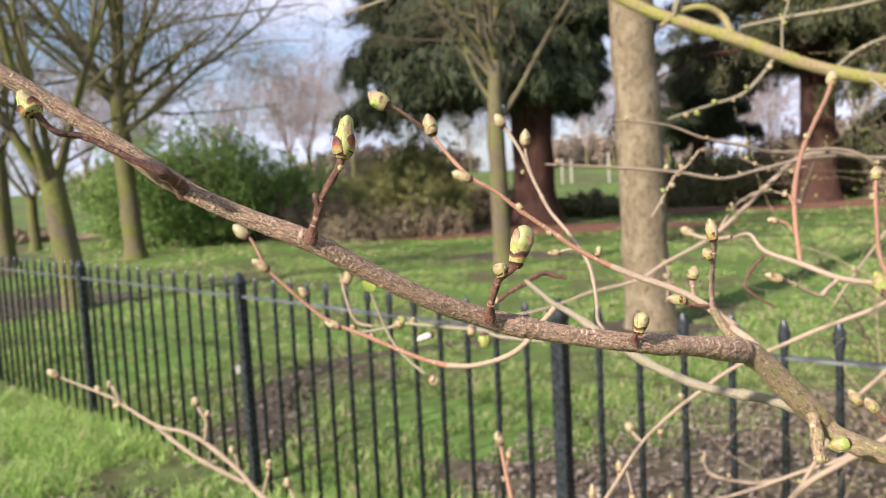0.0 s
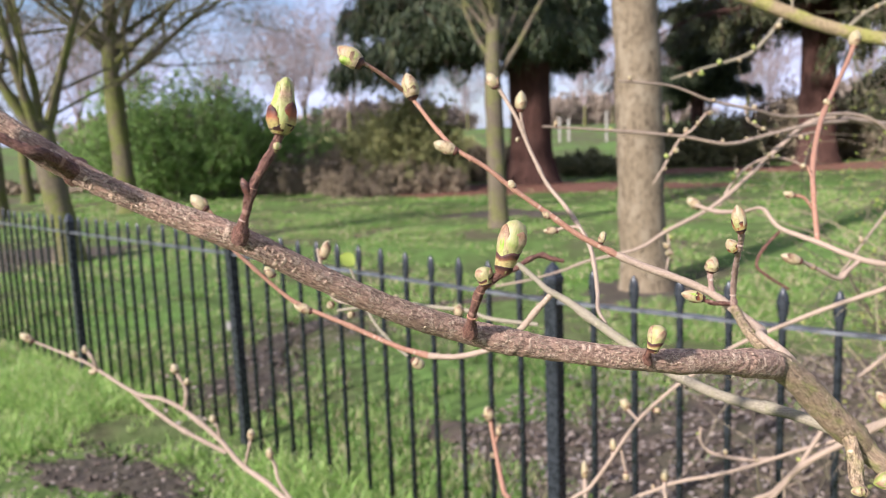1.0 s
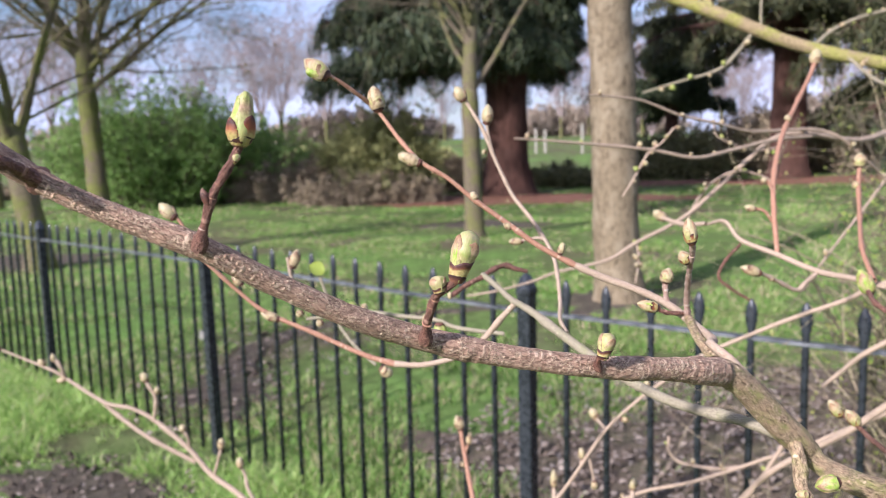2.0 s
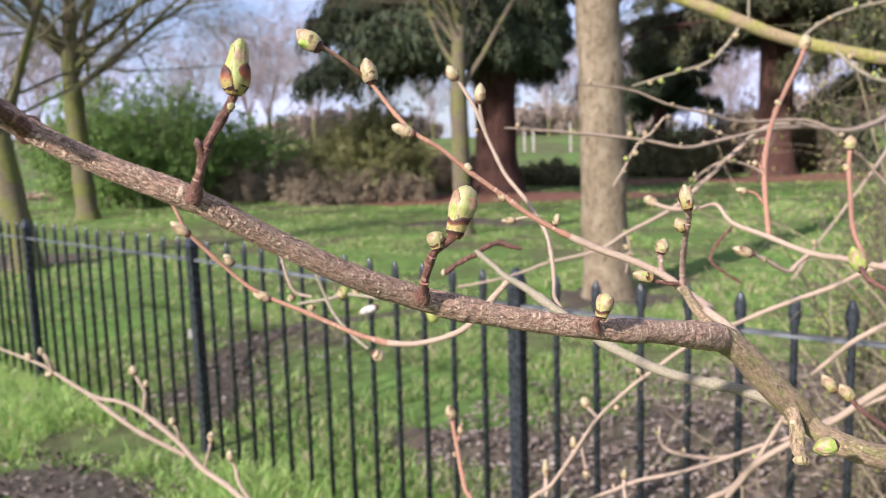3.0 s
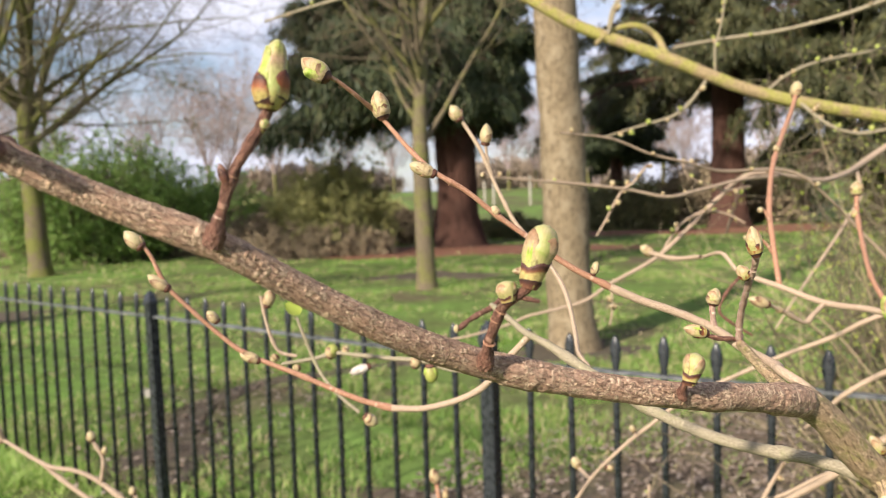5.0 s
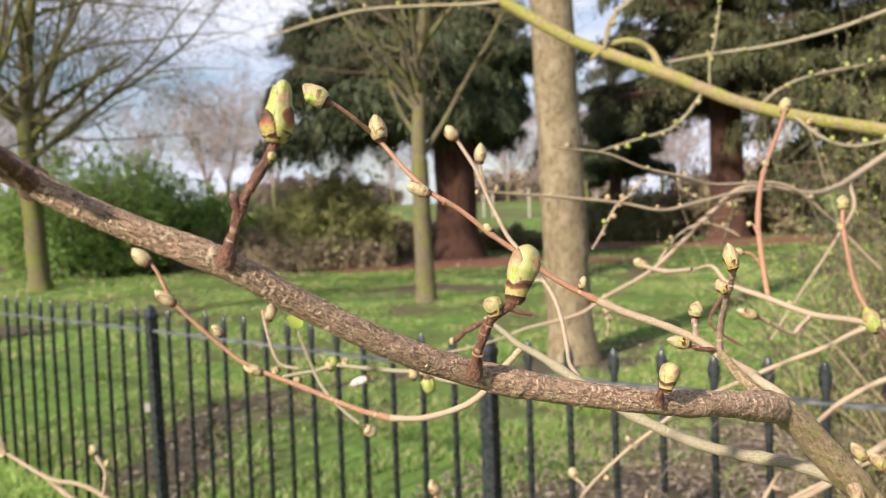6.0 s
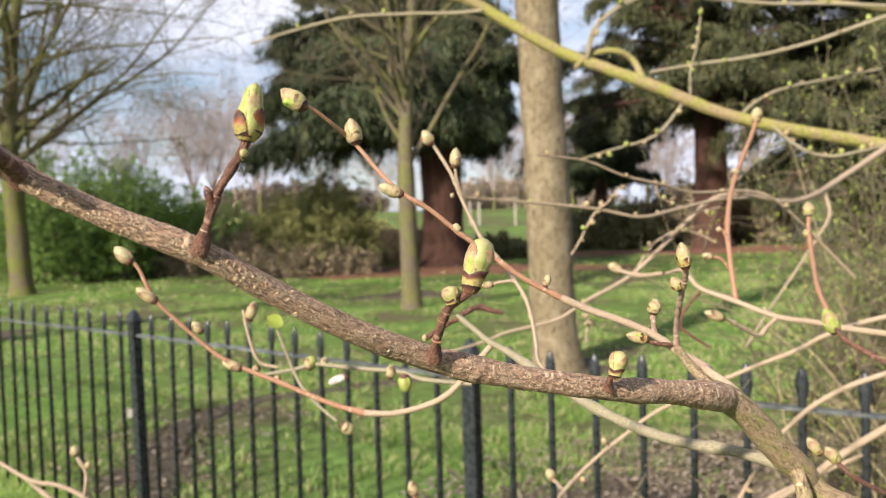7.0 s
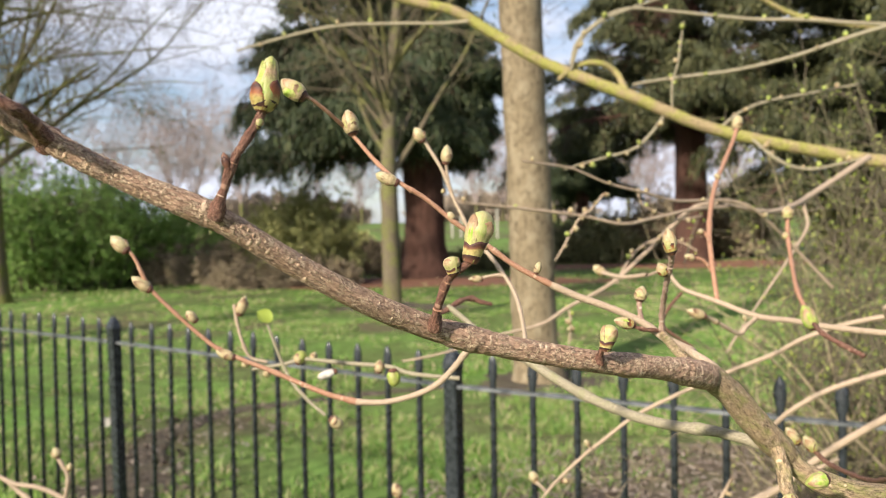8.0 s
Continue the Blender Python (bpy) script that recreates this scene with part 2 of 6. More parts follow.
SCALE_SMALL = scale_skin("small_bud_scale", (0.355, 0.273, 0.162), (0.383, 0.310, 0.177), (0.295, 0.207, 0.118), (0.118, 0.059, 0.033))
SCALE_GREEN = scale_skin("opening_leaf_scale", (0.38, 0.35, 0.14), (0.31, 0.36, 0.09), (0.25, 0.36, 0.05), (0.32, 0.34, 0.11))
SCAR = Mat("orange_brown_scar", 0.7)
SCAR.colour(SCAR.ramp(SCAR.noise(SCAR.coords("Object"), 900, 4), [(0.35, (0.20, 0.09, 0.055)), (0.65, (0.40, 0.22, 0.13))]))
SCAR = SCAR.m
LENTICEL = Mat("lenticel_cork", 0.8)
LENTICEL.colour(LENTICEL.ramp(LENTICEL.island(), [(0.0, (0.34, 0.21, 0.135)), (0.7, (0.43, 0.295, 0.195)), (1.0, (0.58, 0.43, 0.30))]))
LENTICEL = LENTICEL.m

FENCE = Mat("black_fence_paint", 0.34, 0.0, 0.5)
fv = FENCE.coords("Object")
fn = FENCE.noise(fv, 60, 5)
FENCE.colour(FENCE.ramp(fn, [(0.35, (0.012, 0.014, 0.017)), (0.7, (0.03, 0.034, 0.04))]))
FENCE.link(FENCE.ramp(fn, [(0.3, (0.2, 0.2, 0.2)), (0.7, (0.36, 0.36, 0.36))]), FENCE.p.inputs["Roughness"])
FENCE.bump(FENCE.noise(fv, 180, 4), 0.25, 0.002)
FENCE = FENCE.m

# worn rail paint; its base grey also stands in for reflected sky
RAIL = Mat("worn_sky_paled_rail_paint", 0.28, 0.0, 0.6)
RAIL.colour(RAIL.ramp(RAIL.noise(RAIL.coords("Object"), 25, 5), [(0.35, (0.035, 0.04, 0.047)), (0.65, (0.15, 0.155, 0.162))]))
RAIL = RAIL.m

GROUND = Mat("lawn_ground", 0.95, 0, 0.1)
gv = GROUND.coords("Object")
gn = GROUND.noise(gv, 0.35, 6, 0.6)
gf = GROUND.noise(gv, 6.0, 6, 0.7)
gx = GROUND.noise(GROUND.coords("Object", (0.25, 1.0, 1)), 0.5, 5, 0.6)
gc = GROUND.ramp(gn, [(0.38, (0.13, 0.107, 0.066)), (0.48, (0.12, 0.16, 0.05)), (0.62, (0.145, 0.25, 0.055)), (0.75, (0.21, 0.31, 0.08))])
gc = GROUND.mix(GROUND.ramp(gx, [(0.56, BLACK), (0.68, (0.45, 0.45, 0.45))]), gc, (0.15, 0.14, 0.07))
gc = GROUND.mix(0.75, gc, GROUND.ramp(gf, [(0.28, (0.25, 0.22, 0.2)), (0.6, WHITE)]), 'MULTIPLY')
GROUND.colour(gc)
GROUND.bump(GROUND.mix(0.4, gf, GROUND.noise(gv, 40, 4)), 0.8, 0.06)
GROUND = GROUND.m


def soil(name, dark, light, scale, mix_with, height=0.05):
    m = Mat(name, 0.9, 0, 0.2)
    v = m.coords("Object")
    f = m.noise(v, scale, 8, 0.7)
    big = m.noise(v, scale * 0.15, 4)
    c = m.ramp(f, [(0.3, dark), (0.68, light)])
    c = m.mix(m.ramp(big, [(0.45, BLACK), (0.7, (0.8, 0.8, 0.8))]), c, mix_with)
    m.colour(c)
    m.bump(f, 1.0, height)
    return m.m


MUD = soil("bare_mud", (0.034, 0.027, 0.02), (0.165, 0.13, 0.10), 22, (0.10, 0.09, 0.055))
MULCH = soil("red_brown_needle_litter", (0.12, 0.055, 0.038), (0.27, 0.125, 0.082), 5, (0.18, 0.10, 0.06))
LITTER_SOIL = soil("leaf_mould", (0.075, 0.058, 0.042), (0.20, 0.152, 0.112), 18, (0.13, 0.125, 0.065))


def leafy(name, stops, rough=0.55, trans=0.3, spec=0.3):
    m = Mat(name, rough, 0, spec)
    c = m.ramp(m.island(), stops)
    m.colour(c)
    if trans:
        m.translucent(trans, c)
    return m.m


GRASS = leafy("grass_blades", [(0.0, (0.109, 0.207, 0.044)), (0.4, (0.192, 0.338, 0.068)), (0.68, (0.321, 0.457, 0.122)), (0.8, (0.462, 0.416, 0.218)), (1.0, (0.564, 0.428, 0.300))], 0.5, 0.45)
# lusher grass, a brighter copy with sunlight put into its colours
GRASS_FRESH_SUNLIT = leafy("fresh_sunlit_grass_blades", [(0.0, (0.175, 0.291, 0.068)), (0.45, (0.310, 0.470, 0.113)), (0.85, (0.457, 0.582, 0.181)), (1.0, (0.605, 0.515, 0.332))], 0.5, 0.5)
NEEDLES = leafy("dark_conifer_needles", [(0.0, (0.022, 0.034, 0.016)), (0.6, (0.045, 0.062, 0.027)), (1.0, (0.095, 0.105, 0.045))], 0.6, 0.15)
NEEDLES_BROWN = leafy("olive_conifer_needles", [(0.0, (0.028, 0.034, 0.014)), (0.6, (0.058, 0.064, 0.026)), (1.0, (0.12, 0.115, 0.046))], 0.6, 0.15)
BUSH_GREEN = leafy("fresh_bush_leaves", [(0.0, (0.156, 0.260, 0.065)), (0.6, (0.260, 0.403, 0.104)), (1.0, (0.377, 0.507, 0.156))], 0.55, 0.4)
BUSH_OLIVE = leafy("olive_bush_leaves", [(0.0, (0.220, 0.227, 0.088)), (0.6, (0.351, 0.351, 0.139)), (1.0, (0.498, 0.468, 0.205))])
BUSH_BROWN = leafy("brown_hedge_twigs", [(0.0, (0.172, 0.135, 0.095)), (0.6, (0.305, 0.236, 0.159)), (1.0, (0.402, 0.328, 0.207))], 0.8, 0.0)
BUSH_DARK = leafy("dark_evergreen_leaves", [(0.0, (0.10, 0.105, 0.05)), (0.6, (0.185, 0.18, 0.08)), (1.0, (0.26, 0.235, 0.115))], 0.6, 0.1)
FAR_THICKET = leafy("far_beige_thicket", [(0.0, (0.24, 0.185, 0.145)), (0.6, (0.36, 0.285, 0.225)), (1.0, (0.44, 0.37, 0.29))], 0.8, 0.0)
YOUNG_LEAF = leafy("young_yellow_green_leaves", [(0.0, (0.25, 0.32, 0.05)), (0.6, (0.36, 0.43, 0.08)), (1.0, (0.48, 0.46, 0.16))], 0.5, 0.4)
DEAD_LEAF = leafy("dead_leaves", [(0.0, (0.17, 0.125, 0.095)), (0.5, (0.25, 0.195, 0.155)), (1.0, (0.36, 0.30, 0.25))], 0.8, 0.1)
PALE = Mat("weathered_white_paint", 0.7)
PALE.colour(PALE.ramp(PALE.noise(PALE.coords("Object"), 3, 4), [(0.3, (0.24, 0.22, 0.18)), (0.7, (0.34, 0.32, 0.28))]))
PALE = PALE.m
WHITE_PETAL = Mat("white_petal", 0.5)
WHITE_PETAL.colour(WHITE_PETAL.ramp(WHITE_PETAL.noise(WHITE_PETAL.coords("Object"), 200, 3), [(0.3, (0.32, 0.28, 0.25)), (0.7, (0.50, 0.46, 0.42))]))
WHITE_PETAL = WHITE_PETAL.m


# ---- mesh helpers ----
def make_mesh(verts, faces, uvs=None, smooth=True):
    me = bpy.data.meshes.new("mesh")
    me.from_pydata([tuple(v) for v in verts], [], faces)
    if uvs is not None:
        layer = me.uv_layers.new(name="UVMap")
        idx = np.empty(len(me.loops), dtype=np.int32)
        me.loops.foreach_get("vertex_index", idx)
        layer.data.foreach_set("uv", np.asarray(uvs, dtype=np.float32)[idx].ravel())
    if smooth:
        me.polygons.foreach_set("use_smooth", np.ones(len(me.polygons), dtype=bool))
    me.update()
    return me


def raw_mesh(verts, quads_or_tris, smooth=False):
    """A mesh straight from arrays: all faces have as many corners as the array is wide."""
    v, f = np.asarray(verts, dtype=np.float32), np.asarray(quads_or_tris, dtype=np.int32)
    me = bpy.data.meshes.new("mesh")
    n, k = f.shape
    me.vertices.add(len(v))
    me.vertices.foreach_set("co", v.ravel())
    me.loops.add(n * k)
    me.loops.foreach_set("vertex_index", f.ravel())
    me.polygons.add(n)
    me.polygons.foreach_set("loop_start", np.arange(0, n * k, k, dtype=np.int32))
    if smooth:
        me.polygons.foreach_set("use_smooth", np.ones(n, dtype=bool))
    me.update(calc_edges=True)
    return me


def part(name, me, material, parent=None, label="", kind=""):
    """Links a mesh (or a bmesh) as one object, under parent if there is one."""
    if isinstance(me, bmesh.types.BMesh):
        bm, me = me, bpy.data.meshes.new(name)
        bm.to_mesh(me)
        bm.free()
    me.name = name
    if material and not me.materials:
        me.materials.append(material)
    ob = new(name, me)
    if parent:
        ob.parent = parent
        ob.matrix_parent_inverse = Matrix.Identity(4)
        if parent.parent or parent.type != 'EMPTY' or parent.matrix_basis != Matrix.Identity(4):
            base = parent.matrix_basis if not parent.parent else parent.parent.matrix_basis @ parent.matrix_basis
            ob.matrix_parent_inverse = base.inverted()
    return tagged(ob, label=label, kind=kind)


def spline(ctrl, step):
    """Catmull-Rom through control rows (x, y, z, r), in even steps."""
    c = np.asarray(ctrl, dtype=float)
    c = np.vstack([2 * c[0] - c[1], c, 2 * c[-1] - c[-2]])
    out = []
    for i in range(1, len(c) - 2):
        n = max(1, int(np.linalg.norm(c[i + 1, :3] - c[i, :3]) / step))
        for s in np.arange(n) / n:
            p0, p1, p2, p3 = c[i - 1 : i + 3]
            out.append(0.5 * (2 * p1 + (p2 - p0) * s + (2 * p0 - 5 * p1 + 4 * p2 - p3) * s * s + (3 * p1 - p0 - 3 * p2 + p3) * s ** 3))
    out.append(c[-2])
    out = np.array(out)
    out[:, 3] = np.maximum(out[:, 3], 1e-5)
    return out


def tube_arrays(rows, sides, first=0, wobble=0.0, seed=0.0):
    """Vertices, quads and metre UVs of a tube along rows (x, y, z, r)."""
    rows = np.asarray(rows, dtype=float)
    p, r = rows[:, :3], rows[:, 3]
    tang = np.gradient(p, axis=0)
    tang /= np.linalg.norm(tang, axis=1)[:, None] + 1e-12
    ref = np.array((0, 0, 1.0)) if abs(tang[0, 2]) < 0.8 else np.array((1.0, 0, 0))
    nrm = []
    for t in tang:
        ref = ref - t * ref.dot(t)
        ref = ref / (np.linalg.norm(ref) + 1e-12)
        nrm.append(ref)
    nrm = np.array(nrm)
    bin_ = np.cross(tang, nrm)
    a = np.linspace(0, 2 * np.pi, sides + 1)
    ring = nrm[:, None, :] * np.cos(a)[None, :, None] + bin_[:, None, :] * np.sin(a)[None, :, None]
    rad = np.repeat(r[:, None], sides + 1, axis=1)
    along = np.concatenate([[0], np.cumsum(np.linalg.norm(np.diff(p, axis=0), axis=1))])
    if wobble:
        for i in range(len(p)):
            for j in range(sides):
                q = Vector(ring[i, j]) * 1.3 + Vector((along[i] / max(r[i], 1e-4) * 0.45, seed, 0))
                rad[i, j] *= 1 + wobble * noise.noise(q) + 0.5 * wobble * noise.noise(q * 2.7)
            rad[i, sides] = rad[i, 0]
    verts = (p[:, None, :] + ring * rad[:, :, None]).reshape(-1, 3)
    uv = np.stack([np.repeat(along[:, None], sides + 1, 1), np.repeat((a * r.mean())[None, :], len(p), 0)], -1).reshape(-1, 2)
    k = sides + 1
    i, j = np.meshgrid(np.arange(len(p) - 1), np.arange(sides), indexing="ij")
    q = np.stack([i * k + j, i * k + j + 1, (i + 1) * k + j + 1, (i + 1) * k + j], -1).reshape(-1, 4) + first
    return verts, q, uv


def swollen(rows, nodes, gain=0.25, width=2.0):
    """Thickens a tube's rows round the shares of its length named in nodes."""
    along = np.linspace(0, 1, len(rows))
    length = np.linalg.norm(np.diff(rows[:, :3], axis=0), axis=1).sum()
    for s in nodes:
        w = width * rows[:, 3].mean() / length
        rows[:, 3] *= 1 + gain * np.exp(-((along - s) / w) ** 2)
    return rows


def roughened(v, rows, sides, height, freq):
    """Pushes a tube's skin in and out: corky ridges that run along it."""
    mid = np.repeat(rows[:, :3], sides + 1, axis=0)
    along = np.concatenate([[0], np.cumsum(np.linalg.norm(np.diff(rows[:, :3], axis=0), axis=1))])
    along = np.repeat(along, sides + 1)
    out = v - mid
    r = np.linalg.norm(out, axis=1)
    out = out / (r[:, None] + 1e-9)
    for k in range(len(v)):
        q = Vector(out[k] * (r[k] * freq)) + Vector((along[k] * freq * 0.45, 0, 0))
        n1, n2 = noise.noise(q), noise.noise(q * 2.3)
        v[k] += out[k] * height * (0.6 * n1 + 0.7 * max(0.0, n2) - 0.5 * max(0.0, -n2) ** 2)
    return v


def stem(name, ctrl, material, parent, sides=10, wobble=0.10, nodes=(), gain=0.22, label="", fine=1.0, relief=0.0, freq=900.0):
    """One branch or twig: a swept tube with an uneven surface and rounded ends."""
    mean = sum(c[3] for c in ctrl) / len(ctrl)
    rows = spline(ctrl, mean * 0.9 / fine)
    rows = swollen(rows, nodes, gain)
    start, end = rows[0].copy(), rows[-1].copy()
    d = rows[-1, :3] - rows[-2, :3]
    d /= np.linalg.norm(d)
    caps = []
    for s in (0.35, 0.6, 0.75):
        c = end.copy()
        c[:3] += d * end[3] * s
        c[3] *= math.sqrt(max(0.02, 1 - (s / 0.76) ** 2))
        caps.append(c)
    rows = np.vstack([rows, caps])
    v, q, uv = tube_arrays(rows, sides, 0, wobble, random.random() * 50)
    if relief:
        v = roughened(v, rows, sides, relief, freq)
    return part(name, make_mesh(v, q.tolist(), uv), material, parent, label)


def profile(u, shape):
    return np.interp(u, [0, 0.08, 0.22, 0.42, 0.62, 0.8, 0.93, 1.0], shape)


LONG_BUD = [0.42, 0.62, 0.92, 1.0, 0.93, 0.68, 0.36, 0.04]
ROUND_BUD = [0.5, 0.66, 0.9, 1.0, 1.0, 0.85, 0.55, 0.08]


def bud_frame(base, tip):
    base, tip = Vector(base), Vector(tip)
    z = (tip - base).normalized()
    x = z.orthogonal().normalized()
    return base, x, z.cross(x), z, (tip - base).length


def bud_body(base, tip, r, shape=LONG_BUD, sides=14, rings=12):
    o, x, y, z, length = bud_frame(base, tip)
    verts, uvs, faces = [], [], []
    turn = random.random() * 6.3
    for i in range(rings + 1):
        u = i / rings
        rr = r * float(profile(u, shape))
        for j in range(sides + 1):
            a = 2 * math.pi * (j % sides) / sides + turn
            k = 1 + 0.05 * math.sin(3 * a + u * 4) + 0.16 * noise.noise(Vector((math.cos(a) * 1.6, math.sin(a) * 1.6, u * 4 + turn)))
            verts.append(o + z * (u * length) + (x * math.cos(a) + y * math.sin(a)) * rr * k)
            uvs.append((j / sides, u))
    n = sides + 1
    for i in range(rings):
        for j in range(sides):
            faces.append((i * n + j, i * n + j + 1, (i + 1) * n + j + 1, (i + 1) * n + j))
    faces.append(tuple(rings * n + j for j in range(sides)))
    return make_mesh(verts, faces, uvs)


def bud_scale(base, tip, r, a0, half, u0, u1, lift, shape=LONG_BUD, nu=9, nv=9, rough=0.08):
    """One overlapping scale that hugs the bud and stands off at its pointed tip."""
    o, x, y, z, length = bud_frame(base, tip)
    verts, uvs, faces = [], [], []
    seed = random.random() * 40
    for i in range(nv + 1):
        v = i / nv
        u = u0 + (u1 - u0) * v
        w = half * (1 - v ** 2.6) ** 0.5 + 0.02
        rr = r * float(profile(u, shape))
        for j in range(nu + 1):
            s = 2 * j / nu - 1
            a = a0 + s * w
            off = 1 + (0.015 + lift * v ** 1.5) * (1 - 0.75 * abs(s) ** 3) + 0.045 * (1 - v)
            off += rough * v * noise.noise(Vector((s * 1.7, v * 2.2, seed)))
            verts.append(o + z * (u * length) + (x * math.cos(a) + y * math.sin(a)) * rr * off)
            uvs.append((j / nu, max(v, 0.55 * abs(s) ** 6)))
    n = nu + 1
    for i in range(nv):
        for j in range(nu):
            faces.append((i * n + j, i * n + j + 1, (i + 1) * n + j + 1, (i + 1) * n + j))
    # a turned-in rim gives the scale its thickness
    rim = [i * n for i in range(1, nv)] + [nv * n + j for j in range(n)] + [i * n + nu for i in range(nv - 1, 0, -1)]
    first = len(verts)
    for k in rim:
        along = (verts[k] - o).dot(z)
        verts.append(o + z * along + (verts[k] - o - z * along) * 0.88)
        uvs.append(uvs[k])
    for k in range(len(rim) - 1):
        faces.append((rim[k], rim[k + 1], first + k + 1, first + k))
    return make_mesh(verts, faces, uvs)


def bud_cup(base, tip, r, u1, tilt, shape, lip=0.05, turn=0.0):
    """A scale that wraps right round a bud, with an oblique, slightly wavy upper edge."""
    o, x, y, z, length = bud_frame(base, tip)
    verts, uvs, faces, n, rows = [], [], [], 24, 8
    for i in range(rows + 2):
        v = min(i, rows) / rows
        for j in range(n + 1):
            a = 2 * math.pi * (j % n) / n
            top = u1 + tilt * math.cos(a - turn) + 0.3 * tilt * math.cos(3 * a + turn) + 0.5 * tilt * noise.noise(Vector((math.cos(a) * 2.5, math.sin(a) * 2.5, turn * 3)))
            rr = r * float(profile(top * v, shape)) * (1.02 + lip * v ** 2 + 0.03 * noise.noise(Vector((math.cos(a) * 2, math.sin(a) * 2, v * 3 + turn))))
            rr *= 0.9 if i > rows else 1
            verts.append(o + z * (top * v * length) + (x * math.cos(a) + y * math.sin(a)) * rr)
            uvs.append((j / n, v))
    for i in range(rows + 1):
        for j in range(n):
            k = i * (n + 1) + j
            faces.append((k, k + 1, k + n + 2, k + n + 1))
    return make_mesh(verts, faces, uvs)


TALL_BUD = [0.46, 0.76, 1.0, 0.94, 0.72, 0.60, 0.45, 0.14]


EGG_BUD = [0.50, 0.62, 0.72, 0.84, 1.0, 0.95, 0.74, 0.2]


def angle_to(base, tip, way):
    """The turn about a bud's axis at which its skin faces a direction."""
    _, x, y, _, _ = bud_frame(base, tip)
    way = Vector(way)
    return math.atan2(y.dot(way), x.dot(way))


def big_bud(parent, base, tip, r, body=None, scale=None, leaf=True, face=0.0, tall=False, egg=False, way=(-0.4, -1.0, 0.0)):
    shape = TALL_BUD if tall else EGG_BUD if egg else LONG_BUD
    ob = part("bud", bud_body(base, tip, r, shape, 18, 16), body or BUD_BIG, parent, "swelling bud, cream and yellow-green with brown-edged scales")
    front = angle_to(base, tip, (0.15, -1.0, 0.1))
    if tall:
        # blunt folded leaves above, then broad lower scales with red-brown tips
        for a, half, u0, u1, lift in ((0.35, 0.80, 0.30, 1.0, 0.14), (2.5, 0.95, 0.28, 0.93, 0.12), (4.6, 0.80, 0.26, 0.90, 0.18)):
            part("inner_scale", bud_scale(base, tip, r, a + front, half, u0, u1, lift, shape, 11, 12, rough=0.2), SCALE_PALE, ob)
        for a, half, u0, u1, lift in ((-0.95, 1.0, 0.02, 0.50, 0.18), (1.0, 1.0, 0.02, 0.60, 0.18), (3.1, 1.0, 0.02, 0.54, 0.14)):
            part("bud_scale", bud_scale(base, tip, r, a + front, half, u0, u1, lift, shape, 11, 11), scale or SCALE_BIG, ob)
        part("bud_scale", bud_cup(base, tip, r * 1.02, 0.13, 0.08, shape, 0.05, front + 1.0), SCALE_DARK, ob, "dark brown base scale")
    else:
        for a, u0, u1 in ((1.2, 0.25, 0.97), (3.6, 0.25, 0.90), (5.4, 0.30, 0.84)):
            part("inner_scale", bud_scale(base, tip, r, a + face, 1.0, u0, u1, 0.08, shape, 10, 10, rough=0.16), SCALE_CREAM, ob)
        if egg:
            part("bud_scale", bud_cup(base, tip, r * 1.03, 0.45, 0.09, shape, 0.05, front + 2.4), SCALE_BAND, ob)
        else:
            for a, u1 in ((0.3, 0.50), (2.4, 0.44), (4.5, 0.56)):
                part("bud_scale", bud_scale(base, tip, r, a + front, 1.1, 0.02, u1, 0.08, shape, 9, 8, rough=0.12), scale or SCALE_SMALL, ob)
        part("bud_scale", bud_cup(base, tip, r * 1.05, 0.10, 0.05, shape, 0.06, front), SCALE_DARK, ob, "dark brown base scale")
    if leaf:
        la = angle_to(base, tip, way)
        part("leaf_tip", bud_scale(base, tip, r, la, 0.5 if tall else 0.3, 0.28, 0.86 if tall else 0.74, 0.10, shape, 10, 12), SCALE_GREEN, ob, "bright green emerging leaf tip")
    return ob


def small_bud(parent, base, tip, r, body=None, scale=None):
    ob = part("bud", bud_body(base, tip, r, ROUND_BUD if random.random() < 0.5 else LONG_BUD, 10, 8), body or BUD_SMALL, parent)
    t = random.random() * 6.3
    for a, half, u0, u1, lift in ((t, 1.2, 0.0, 0.5, 0.12), (t + 2.9, 1.1, 0.1, 0.78, 0.10), (t + 1.4, 1.0, 0.25, 0.92, 0.10)):
        part("bud_scale", bud_scale(base, tip, r, a, half, u0, u1, lift, LONG_BUD, 6, 6), scale or SCALE_SMALL, ob)
    o, _, _, z, length = bud_frame(base, tip)
    part("base_scale", bud_body(o - z * length * 0.06, o + z * length * 0.2, r * 0.78, ROUND_BUD, 8, 4), SCALE_DARK, ob, "dark brown base scale")
    return ob


def along_buds(parent, ctrl, count, r, seed, lo=0.05, hi=0.98, leaf=0.25):
    """Small buds set alternately along a twig."""
    rng = random.Random(seed)
    rows = spline(ctrl, 0.01)
    for n in range(count):
        s = lo + (hi - lo) * (n + rng.random() * 0.7) / count
        i = min(len(rows) - 2, int(s * (len(rows) - 1)))
        p, d = Vector(rows[i, :3]), Vector(rows[i + 1, :3] - rows[i, :3]).normalized()
        side = d.orthogonal().normalized()
        side.rotate(Matrix.Rotation(rng.random() * 6.3, 3, d))
        out = (side + Vector((0, 0, 0.7)) + d * rng.uniform(-0.3, 0.5)).normalized()
        k = rng.uniform(0.7, 1.3) * r
        base = p + out * rows[i, 3] * 0.8
        green = rng.random() < leaf
        small_bud(parent, base, base + out * k * rng.uniform(2.2, 3.2), k, BUD_GREEN if green else None, SCALE_GREEN if green else None)


